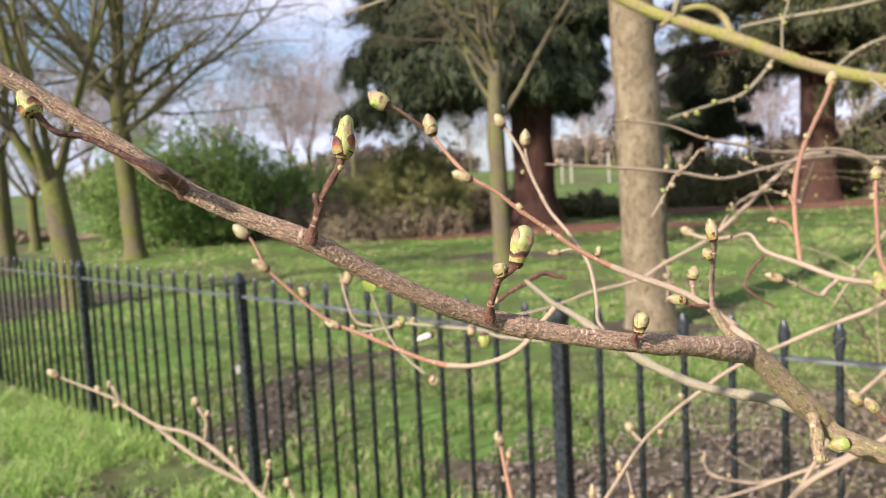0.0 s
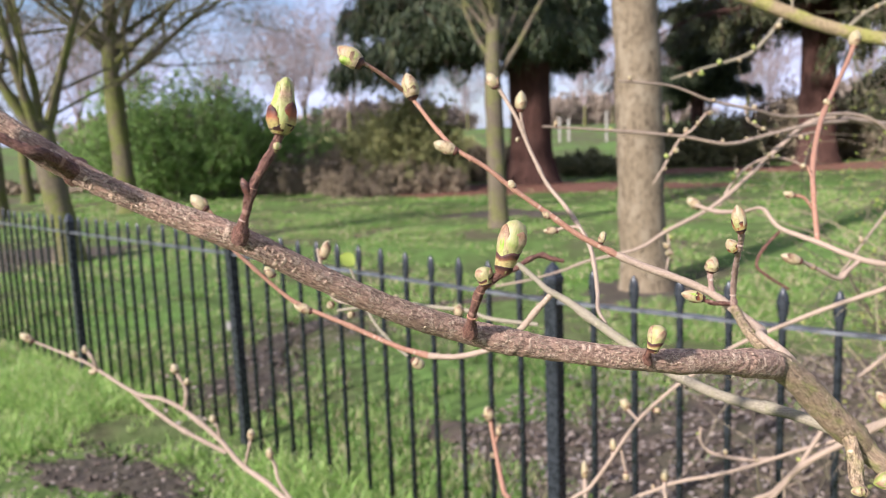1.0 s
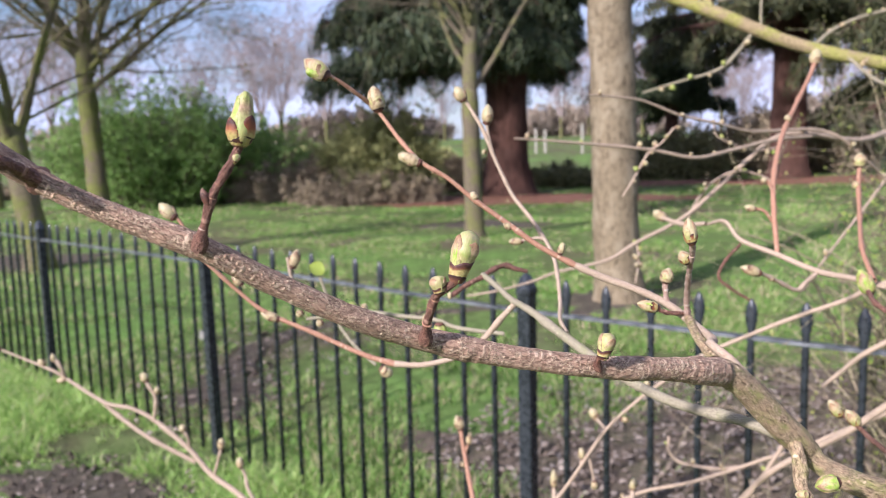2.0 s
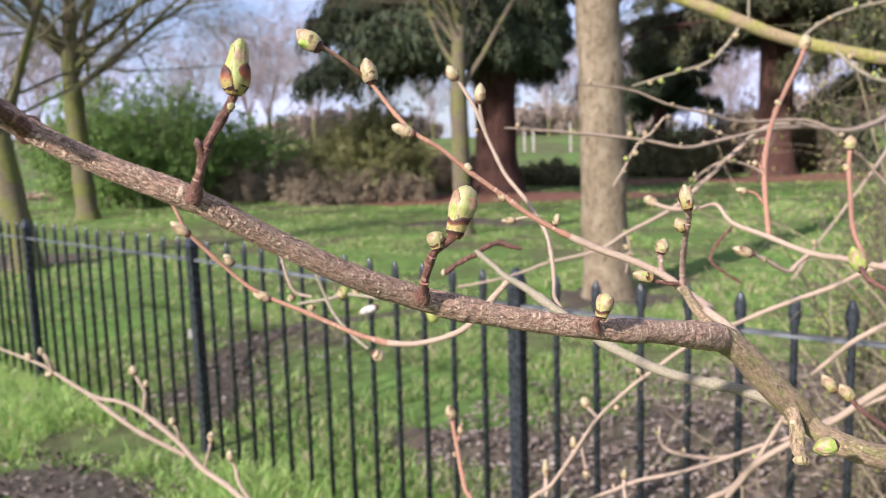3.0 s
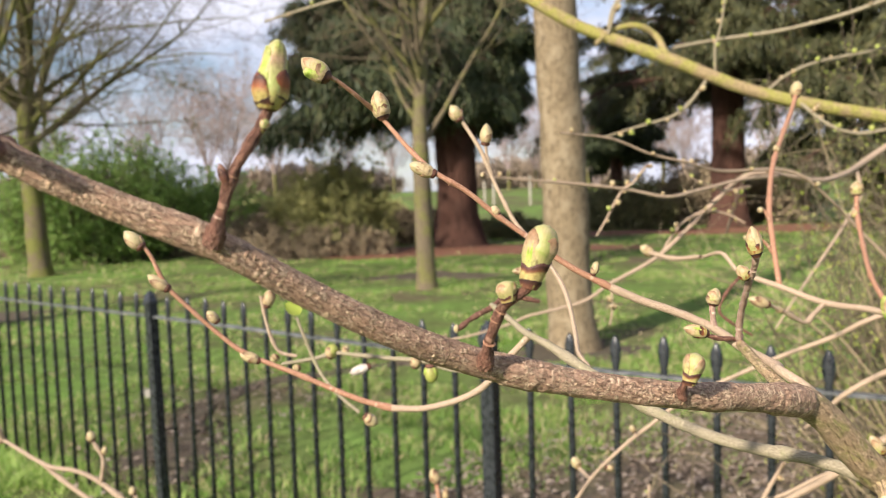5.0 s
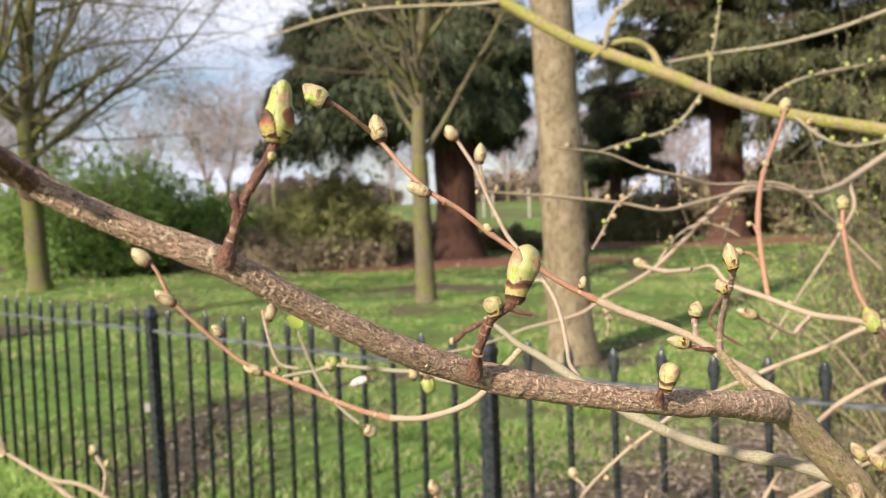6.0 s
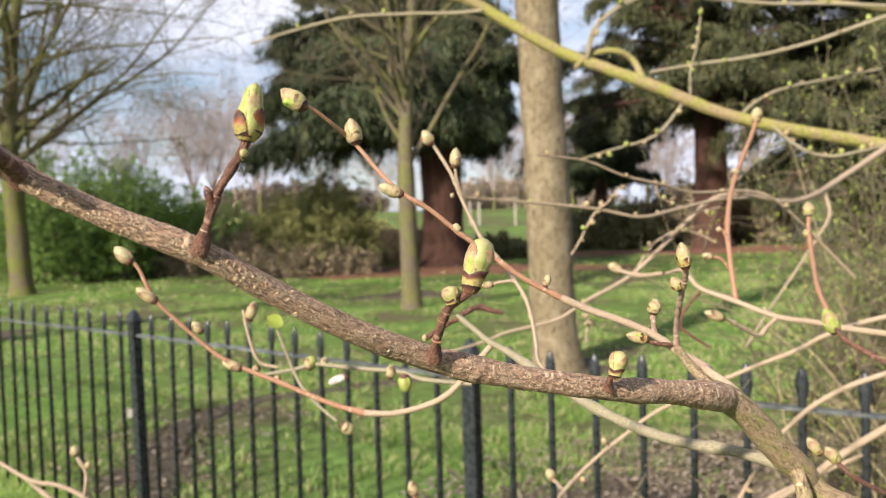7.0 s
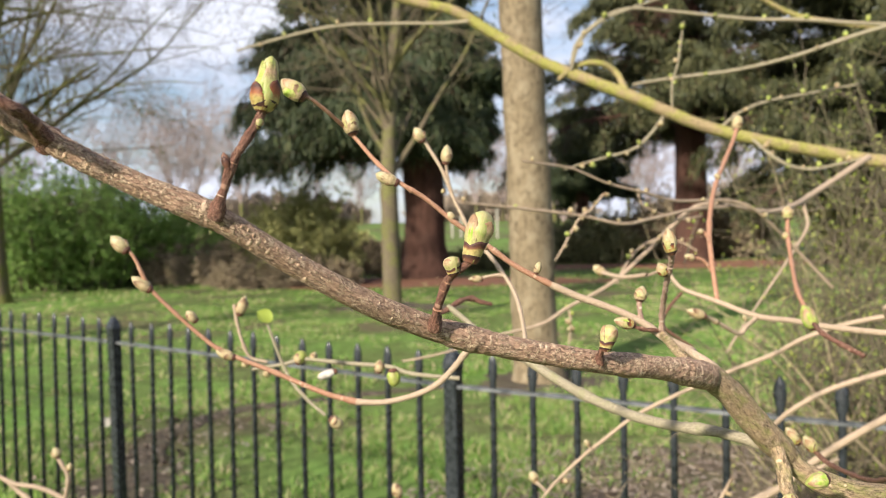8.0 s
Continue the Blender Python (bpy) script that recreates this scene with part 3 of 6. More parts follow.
# ---- ground ----
def ground_z(x, y):
    """Height of the lawn: level along the fence, slightly uneven farther off, rising at the park's far side."""
    far = min(1.0, max(0.0, (y - 6.5) / 10))
    rise = min(1.0, max(0.0, (y - 36) / 70))
    return far * 0.09 * noise.noise(Vector((x * 0.22, y * 0.22, 3))) + 2.3 * rise * rise * (3 - 2 * rise)


def noisy_disc(cx, cy, rx, ry, seed, z, rings=12, sides=96, rough=0.75, turn=0.0, dome=0.0):
    verts, faces = [(cx, cy, z + dome + ground_z(cx, cy))], []
    for i in range(1, rings + 1):
        for j in range(sides):
            a = 2 * math.pi * j / sides
            k = 1 + rough * noise.noise(Vector((math.cos(a) * 1.3, math.sin(a) * 1.3, seed))) + 0.5 * rough * noise.noise(Vector((math.cos(a) * 4, math.sin(a) * 4, seed + 7)))
            s = i / rings
            px, py = rx * k * s * math.cos(a), ry * k * s * math.sin(a)
            qx, qy = px * math.cos(turn) - py * math.sin(turn), px * math.sin(turn) + py * math.cos(turn)
            bump = 0.018 * noise.noise(Vector((qx * 6, qy * 6, seed))) * (1 - s)
            verts.append((cx + qx, cy + qy, ground_z(cx + qx, cy + qy) + z * (1.0 if s < 1 else -1.5) + dome * (1 - s * s) + abs(bump)))
    for j in range(sides):
        faces.append((0, 1 + j, 1 + (j + 1) % sides))
    for i in range(rings - 1):
        for j in range(sides):
            a, b = 1 + i * sides + j, 1 + i * sides + (j + 1) % sides
            faces.append((a, a + sides, b + sides, b))
    return make_mesh(verts, faces)


def lawn_sheet():
    """One sheet of ground: fine near the fence, coarse to the horizon."""
    ys = np.concatenate([np.linspace(-60, 0, 8), np.linspace(1, 40, 60), np.geomspace(44, 900, 22)])
    xs = np.concatenate([-np.geomspace(900, 26, 18), np.linspace(-24, 24, 61), np.geomspace(26, 900, 18)])
    gx_, gy_ = np.meshgrid(xs, ys, indexing="ij")
    z = np.zeros_like(gx_)
    for i in range(gx_.shape[0]):
        for j in range(gx_.shape[1]):
            z[i, j] = ground_z(gx_[i, j], gy_[i, j])
    n = len(ys)
    v = np.stack([gx_, gy_, z], -1).reshape(-1, 3)
    i, j = np.meshgrid(np.arange(len(xs) - 1), np.arange(n - 1), indexing="ij")
    f = np.stack([i * n + j, (i + 1) * n + j, (i + 1) * n + j + 1, i * n + j + 1], -1).reshape(-1, 4)
    return raw_mesh(v, f, True)


ground = tagged(part("ground", lawn_sheet(), GROUND), label="park lawn of rough green grass with bare muddy patches", category="ground", kind="structure")
# centre x, y, half sizes, turn, seed, material, name, label
PATCHES = [
    (-1.70, 3.60, 0.46, 0.20, -0.5, 1, MUD, "mud_patch", "trodden bare mud in the grass before the fence"),
    (-1.50, 5.15, 0.30, 0.45, -0.1, 2, MUD, "mud_patch", "dark churned mud in the lawn behind the fence"),
    (-6.9, 11.0, 1.5, 0.9, 0.3, 4, MUD, "mud_patch", "bare earth round the foot of a tree"),
    (0.05, 15.6, 1.3, 0.7, 0.0, 5, MUD, "mud_patch", "bare earth round the foot of a tree"),
    (1.35, 7.6, 0.75, 0.6, 0.0, 6, MUD, "mud_patch", "bare earth round the foot of a tree"),
    (0.8, 21.9, 4.4, 2.3, 0.0, 7, MULCH, "needle_litter", "red-brown needle litter under the big conifer"),
    (11.0, 28.0, 7.5, 2.2, 0.0, 8, MULCH, "needle_litter", "red-brown needle litter under a conifer"),
    (0.45, 3.9, 0.95, 0.34, -0.35, 12, LITTER_SOIL, "leaf_litter_bed", "thin grass and leaf mould behind the fence"),
    (1.85, 3.75, 1.8, 1.35, 0.5, 9, LITTER_SOIL, "leaf_litter_bed", "leaf mould and dead leaves behind the fence"),
]
for cx, cy, rx, ry, turn, seed, mat, nm, lab in PATCHES:
    tagged(part(nm, noisy_disc(cx, cy, rx, ry, seed * 3.7, 0.012 if cy < 9 else 0.02, turn=turn), mat), label=lab, category="bare ground", kind="structure")


RUT = [(-1.30, 4.45, 0, 0.09), (-1.48, 5.1, 0, 0.16), (-1.64, 5.8, 0, 0.14), (-1.53, 6.4, 0, 0.12), (-1.24, 6.85, 0, 0.10), (-0.75, 7.08, 0, 0.09), (-0.05, 7.38, 0, 0.07), (0.5, 7.5, 0, 0.03)]


def rut_mesh():
    """A trodden rut: a strip of churned mud with a ragged turf lip along its far side."""
    rows = spline(RUT, 0.05)
    tang = np.gradient(rows[:, :3], axis=0)
    verts, faces = [], []
    for i, (x, y, _, w) in enumerate(rows):
        nx, ny = Vector((-tang[i, 1], tang[i, 0])).normalized()
        for j in range(9):
            s = j / 4 - 1
            k = w * (1 + 0.7 * noise.noise(Vector((x * 5, y * 5, 4.0 * (j > 4))))) * s
            up = 0.014 + 0.022 * abs(noise.noise(Vector((x * 9 + s, y * 9, s * 2)))) if abs(s) < 1 else -0.02
            verts.append((x + nx * k, y + ny * k, ground_z(x, y) + up))
    for i in range(len(rows) - 1):
        for j in range(8):
            a = i * 9 + j
            faces.append((a, a + 1, a + 10, a + 9))
    return make_mesh(verts, faces)


tagged(part("mud_rut", rut_mesh(), MUD), label="dark curved muddy rut in the lawn behind the fence", category="bare ground", kind="structure")


def patch_cover(x, y, grow=1.0):
    """How deep a place lies inside the bare patches (above 0: inside)."""
    best = np.full(x.shape, -9.0)
    for cx, cy, rx, ry, turn, *_ in PATCHES:
        dx, dy = x - cx, y - cy
        u = (dx * math.cos(turn) + dy * math.sin(turn)) / (rx * grow)
        v = (-dx * math.sin(turn) + dy * math.cos(turn)) / (ry * grow)
        best = np.maximum(best, 1 - np.hypot(u, v))
    for rx_, ry_, _, w in spline(RUT, 0.12):
        best = np.maximum(best, 1 - np.hypot(x - rx_, y - ry_) / (w * 1.15))
    return best


def blades(count, x0, x1, y0, y1, h0, h1, width, seed, slope=0.62, tuft=0.05, each=14, bare=1.0, near_side=False):
    """Grass in tufts: bent tapering blades of three triangles, fanned about each tuft's foot."""
    rng = np.random.default_rng(seed)
    m = count // each * 3
    cy = y0 + (y1 - y0) * rng.random(m) ** 1.25
    cx = x0 + (x1 - x0) * rng.random(m)
    keep = np.abs(cx - 0.02 * cy) < slope * cy + 0.6
    if near_side:
        keep &= cy < 3.08 - 0.8 * cx + 0.12 * np.sin(cx * 9)
    cover = patch_cover(cx, cy)
    keep &= (rng.random(m) > np.clip(cover * 2.6 + 0.3, 0, 0.98)) | (cover < -0.15)
    bald = np.sin(cx * 1.9 + 1.3 * np.sin(cy * 1.1 + 0.7)) * np.sin(cy * 1.5 + 1.1 * np.sin(cx * 1.3)) + 0.6 * np.sin(cx * 4.3 + cy * 3.1) * np.sin(cy * 5.3 - cx * 2.2)
    keep &= rng.random(m) < np.clip(0.36 + 0.85 * bald + (1 - bare), 0.02, 1)
    cx, cy, bald = cx[keep][: count // each], cy[keep][: count // each], bald[keep][: count // each]
    big = rng.uniform(0.5, 1.5, len(cx)) * (1 + 0.25 * bald)
    cx, cy, big = np.repeat(cx, each), np.repeat(cy, each), np.repeat(big, each)
    n = len(cx)
    a = rng.random(n) * 2 * np.pi
    out = tuft * big * rng.random(n) ** 0.7
    x, y = cx + np.cos(a) * out, cy + np.sin(a) * out
    h = (h0 + (h1 - h0) * rng.random(n) ** 1.5) * big
    lean = h * rng.uniform(0.2, 1.3, n)
    a = a + rng.normal(0, 0.7, n)
    w = width * rng.uniform(0.6, 1.3, n)
    b = rng.random(n) * 2 * np.pi
    sx, sy = np.cos(b) * w / 2, np.sin(b) * w / 2
    lx, ly = np.cos(a) * lean, np.sin(a) * lean
    base = np.array([ground_z(px, py) for px, py in zip(x, y)]) - 0.004
    v = np.empty((n, 5, 3))
    v[:, 0] = np.stack([x - sx, y - sy, base], -1)
    v[:, 1] = np.stack([x + sx, y + sy, base], -1)
    v[:, 2] = np.stack([x - 0.8 * sx + 0.35 * lx, y - 0.8 * sy + 0.35 * ly, base + 0.6 * h], -1)
    v[:, 3] = np.stack([x + 0.8 * sx + 0.35 * lx, y + 0.8 * sy + 0.35 * ly, base + 0.6 * h], -1)
    v[:, 4] = np.stack([x + lx, y + ly, base + h], -1)
    f = np.array([(0, 1, 3), (0, 3, 2), (2, 3, 4)])
    faces = (np.arange(n)[:, None, None] * 5 + f[None]).reshape(-1, 3)
    return raw_mesh(v.reshape(-1, 3), faces)


tagged(part("grass", blades(95000, -5.2, 3.4, 3.0, 7.5, 0.02, 0.06, 0.007, 11), GRASS), label="short rough green grass blades", category="grass", kind="stuff")
tagged(part("grass", blades(90000, -12, 9, 7.0, 17.0, 0.02, 0.055, 0.013, 12, 0.62, 0.09), GRASS), label="short rough green grass blades", category="grass", kind="stuff")
tagged(part("grass", blades(60000, -24, 20, 16.0, 34.0, 0.02, 0.06, 0.035, 13, 0.62, 0.2), GRASS), label="short rough green grass blades", category="grass", kind="stuff")
tagged(part("tall_grass", blades(70000, -5.2, -0.2, 3.0, 5.8, 0.025, 0.08, 0.007, 14, 0.62, 0.05, bare=0.72, near_side=True), GRASS_FRESH_SUNLIT), label="longer tufts of bright green grass along the fence", category="grass", kind="stuff")


def leaf_scatter(count, cx, cy, rx, ry, size, seed, z=0.02):
    """Curled dead leaves: two triangles each side of a folded midrib."""
    rng = np.random.default_rng(seed)
    a, s = rng.random(count) * 2 * np.pi, np.sqrt(rng.random(count))
    x, y = cx + rx * s * np.cos(a), cy + ry * s * np.sin(a)
    d, l = rng.random(count) * 2 * np.pi, size * rng.uniform(0.6, 1.3, count)
    ux, uy = np.cos(d), np.sin(d)
    zz = z + rng.random(count) * 0.015
    v = np.empty((count, 4, 3))
    curl = l * rng.uniform(0.0, 0.5, count)
    v[:, 0] = np.stack([x - ux * l / 2, y - uy * l / 2, zz], -1)
    v[:, 1] = np.stack([x - uy * l * 0.3, y + ux * l * 0.3, zz + curl], -1)
    v[:, 2] = np.stack([x + ux * l / 2, y + uy * l / 2, zz + curl * 0.3], -1)
    v[:, 3] = np.stack([x + uy * l * 0.3, y - ux * l * 0.3, zz + curl * 0.8], -1)
    faces = (np.arange(count)[:, None, None] * 4 + np.array([(0, 2, 1), (0, 3, 2)])[None]).reshape(-1, 3)
    return raw_mesh(v.reshape(-1, 3), faces)


tagged(part("fallen_leaves", leaf_scatter(5200, 1.85, 3.8, 2.0, 1.55, 0.042, 21), DEAD_LEAF), label="fallen dry brown leaves on the ground", category="leaves", kind="stuff")
tagged(part("fallen_leaves", leaf_scatter(350, -1.5, 5.8, 0.8, 1.6, 0.05, 22), DEAD_LEAF), label="a few fallen dry leaves in the mud", category="leaves", kind="stuff")



def clods(count, cx, cy, rx, ry, turn, size, seed):
    """Broken lumps of soil: small uneven eight-sided stones of earth."""
    rng = np.random.default_rng(seed)
    a, d = rng.random(count) * 2 * np.pi, np.sqrt(rng.random(count))
    u, v = rx * d * np.cos(a), ry * d * np.sin(a)
    x, y = cx + u * math.cos(turn) - v * math.sin(turn), cy + u * math.sin(turn) + v * math.cos(turn)
    k = size * rng.uniform(0.4, 1.3, count) ** 1.5
    mid = np.stack([x, y, 0.014 + 0.05 * k], -1)
    ways = np.array([(1, 0, 0), (0, 1, 0), (-1, 0, 0), (0, -1, 0), (0, 0, 0.8), (0, 0, -0.8)])
    pts = mid[:, None, :] + ways[None] * (k[:, None] * rng.uniform(0.6, 1.4, (count, 6)))[:, :, None] + rng.normal(0, 0.2, (count, 6, 3)) * k[:, None, None]
    f = np.array([(0, 1, 4), (1, 2, 4), (2, 3, 4), (3, 0, 4), (1, 0, 5), (2, 1, 5), (3, 2, 5), (0, 3, 5)])
    return raw_mesh(pts.reshape(-1, 3), (np.arange(count)[:, None, None] * 6 + f[None]).reshape(-1, 3))


tagged(part("soil_clods", clods(260, -1.70, 3.60, 0.60, 0.30, -0.5, 0.013, 24), MUD), label="broken lumps of dark soil on the trodden patch", category="soil", kind="stuff")
tagged(part("soil_clods", clods(240, -1.55, 5.6, 0.20, 0.95, 0.12, 0.016, 25), MUD), label="broken lumps of dark soil in the rut", category="soil", kind="stuff")
tagged(part("fallen_leaves", leaf_scatter(160, -1.7, 3.6, 0.6, 0.35, 0.03, 26), DEAD_LEAF), label="a few fallen dry leaves on bare soil", category="leaves", kind="stuff")


def paper_scrap(x, y, size):
    """A crumpled sheet that stands a little off the grass."""
    verts, faces = [], []
    for i in range(8):
        for j in range(8):
            u, v = i / 7 - 0.5, j / 7 - 0.5
            k = noise.noise(Vector((u * 4, v * 4, 2.0)))
            verts.append((u * size * (1 + 0.3 * k), v * size * 0.6 + k * size * 0.2, 0.03 + (v + 0.5) * size * 0.8 + 0.25 * size * k))
    for i in range(7):
        for j in range(7):
            a = i * 8 + j
            faces.append((a, a + 8, a + 9, a + 1))
    ob = part("paper_scrap", make_mesh(verts, faces), PALE)
    ob.matrix_basis = pose(x, y, 0, 0, 0, 20)
    return tagged(ob, label="crumpled scrap of white paper on the grass", category="litter")


paper_scrap(-2.12, 6.35, 0.075)

# ---- fence ----
RAIL_Z, TOP_Z = 0.98, 1.09
POSTS = [(-5.81, 7.68), (-4.28, 6.456), (-2.75, 5.233), (-1.219, 4.009), (0.282, 2.744), (1.92, 1.665)]


def box_rings(rings):
    """A closed prism through rings of corner points, from the bottom up."""
    n = len(rings[0])
    verts = [p for r in rings for p in r]
    faces = [tuple(reversed(range(n)))]
    for i in range(len(rings) - 1):
        for j in range(n):
            faces.append((i * n + j, i * n + (j + 1) % n, (i + 1) * n + (j + 1) % n, (i + 1) * n + j))
    faces.append(tuple((len(rings) - 1) * n + j for j in range(n)))
    return verts, faces


def oval(w, d, z, n=10):
    return [(w * math.cos(2 * math.pi * j / n), d * math.sin(2 * math.pi * j / n), z) for j in range(n)]


def bar_mesh():
    """A round bar with a flattened spear head."""
    r = 0.0104
    rings = [oval(r, r, -0.03), oval(r, r, 1.005), oval(0.013, 0.011, 1.012), oval(0.0165, 0.010, 1.03), oval(0.0172, 0.009, 1.05), oval(0.0138, 0.008, 1.068), oval(0.007, 0.006, 1.083), oval(0.002, 0.002, 1.090)]
    return make_mesh(*box_rings(rings))


def square(w, d, z):
    c = 0.15
    return [(w, d * (1 - c), z), (w * (1 - c), d, z), (-w * (1 - c), d, z), (-w, d * (1 - c), z), (-w, -d * (1 - c), z), (-w * (1 - c), -d, z), (w * (1 - c), -d, z), (w, -d * (1 - c), z)]


def post_mesh():
    w = 0.0238
    return make_mesh(*box_rings([square(w, w, -0.05), square(w, w, 1.03), square(w * 1.12, w * 1.12, 1.04), square(w * 1.1, w * 1.1, 1.055), square(w * 0.75, w * 0.75, 1.085), square(w * 0.2, w * 0.2, 1.105)]), smooth=False)


def rail_mesh(length):
    """A flat rail with rounded edges, along x."""
    sec = [(-0.006, -0.020), (-0.004, -0.022), (0.004, -0.022), (0.006, -0.020), (0.006, 0.020), (0.004, 0.022), (-0.004, 0.022), (-0.006, 0.020)]
    rings = [[(x, y * 2.4, z * 0.22) for y, z in sec] for x in (0, length)]
    verts, faces = box_rings([[(x, y, z) for x, y, z in r] for r in rings])
    return make_mesh(verts, faces, smooth=False)


fence = tagged(new("fence"), label="black painted iron park fence with spear-topped bars", category="fence", kind="structure")
bar_me, post_me = bar_mesh(), post_mesh()
bar_me.materials.append(FENCE)
post_me.materials.append(FENCE)
for n, (px, py) in enumerate(POSTS):
    p_ob = part("post", post_me, None, fence)
    q = POSTS[min(n + 1, len(POSTS) - 1)]
    o = POSTS[max(n - 1, 0)]
    heading = math.atan2(q[1] - o[1], q[0] - o[0])
    p_ob.matrix_basis = pose(px, py, 0, random.uniform(-0.4, 0.4), random.uniform(-0.4, 0.4), math.degrees(heading))
    if n + 1 < len(POSTS):
        dx, dy = q[0] - px, q[1] - py
        length, head = math.hypot(dx, dy), math.degrees(math.atan2(dy, dx))
        rail = part("rail", rail_mesh(length), RAIL, fence)
        rail.matrix_basis = pose(px, py, RAIL_Z, 0, 0, head)
        for k in range(1, 14):
            b_ob = part("bar", bar_me, None, fence)
            b_ob.matrix_basis = pose(px + dx * k / 14, py + dy * k / 14, random.uniform(-0.004, 0.004), random.uniform(-0.35, 0.35), random.uniform(-0.35, 0.35), head)


# ---- trees ----
def unit(v):
    return v / (np.linalg.norm(v) + 1e-9)


def limb_rows(rng, start, d, length, r0, r1, n, wander, lift):
    p, d, out = np.array(start, float), unit(np.array(d, float)), []
    for i in range(n + 1):
        s = i / n
        out.append((*p, r0 + (r1 - r0) * s))
        d = unit(d + rng.normal(0, wander, 3) + np.array((0, 0, lift)))
        p = p + d * length / n
    return np.array(out), d


def tube_batch(rows, sides, first=0):
    """Many tubes at once from an array (tubes, points, 4)."""
    p, r = rows[:, :, :3], rows[:, :, 3]
    tang = np.gradient(p, axis=1)
    tang /= np.linalg.norm(tang, axis=2)[:, :, None] + 1e-12
    ref = np.where(np.abs(tang[:, :1, 2:]) < 0.8, np.array((0, 0, 1.0)), np.array((1.0, 0, 0)))
    nrm = ref - tang * np.sum(ref * tang, axis=2)[:, :, None]
    nrm /= np.linalg.norm(nrm, axis=2)[:, :, None] + 1e-12
    bin_ = np.cross(tang, nrm)
    a = np.arange(sides) * 2 * np.pi / sides
    ring = nrm[:, :, None, :] * np.cos(a)[:, None] + bin_[:, :, None, :] * np.sin(a)[:, None]
    v = (p[:, :, None, :] + ring * r[:, :, None, None]).reshape(-1, 3)
    m, k = r.shape
    t, i, j = np.meshgrid(np.arange(m), np.arange(k - 1), np.arange(sides), indexing="ij")
    o, j2 = (t * k + i) * sides, (j + 1) % sides
    q = np.stack([o + j, o + j2, o + sides + j2, o + sides + j], -1).reshape(-1, 4) + first
    return v, q


def tubes(rows_list, sides):
    """One mesh of many tubes, of any numbers of points."""
    by_len = {}
    for rows in rows_list:
        by_len.setdefault(len(rows), []).append(rows)
    vs, qs, first = [], [], 0
    for group in by_len.values():
        v, q = tube_batch(np.asarray(group, float), sides, first)
        vs.append(v)
        qs.append(q)
        first += len(v)
    return raw_mesh(np.vstack(vs), np.vstack(qs), True)


def limb_batch(rng, start, d, length, r0, r1, n, wander, lift):
    """Many wandering limbs at once: an array (limbs, n + 1, 4)."""
    p, d = np.array(start, float), np.array(d, float)
    out = np.empty((len(p), n + 1, 4))
    for i in range(n + 1):
        out[:, i, :3], out[:, i, 3] = p, r0 + (r1 - r0) * i / n
        d = d + rng.normal(0, wander, d.shape) + np.array((0, 0, lift))
        d /= np.linalg.norm(d, axis=1)[:, None] + 1e-9
        p = p + d * (length / n)[:, None]
    return out


def even(rows, n=15):
    """A limb's rows at n even steps."""
    rows = np.asarray(rows, float)
    at = np.linspace(0, len(rows) - 1, n)
    return np.stack([np.interp(at, np.arange(len(rows)), rows[:, k]) for k in range(4)], -1)


def twiggy(rng, limbs, levels, counts, ratio, wander, lift, spread, thin=0.45, least=0.0042, low=0.22):
    """Branches of branches: the rows of each level in turn."""
    made, cur = [], np.array([even(l) for l in limbs])
    for level in range(levels):
        m, k, _ = cur.shape
        own = np.repeat(np.arange(m), counts[level])
        i = rng.integers(max(1, int(k * low)), k, len(own))
        here = cur[own, i]
        d = here[:, :3] - cur[own, i - 1, :3]
        d /= np.linalg.norm(d, axis=1)[:, None] + 1e-9
        side = np.cross(d, rng.normal(0, 1, d.shape))
        side /= np.linalg.norm(side, axis=1)[:, None] + 1e-9
        go = d * (1 - spread) + side * spread
        go /= np.linalg.norm(go, axis=1)[:, None]
        length = np.linalg.norm(cur[:, -1, :3] - cur[:, 0, :3], axis=1)[own] * ratio * rng.uniform(0.6, 1.25, len(own))
        r = np.maximum(here[:, 3] * thin, least)
        cur = limb_batch(rng, here[:, :3], go, length, r, r * 0.4, 6 if level == 0 else 4, wander, lift)
        made.append(list(cur))
    return made


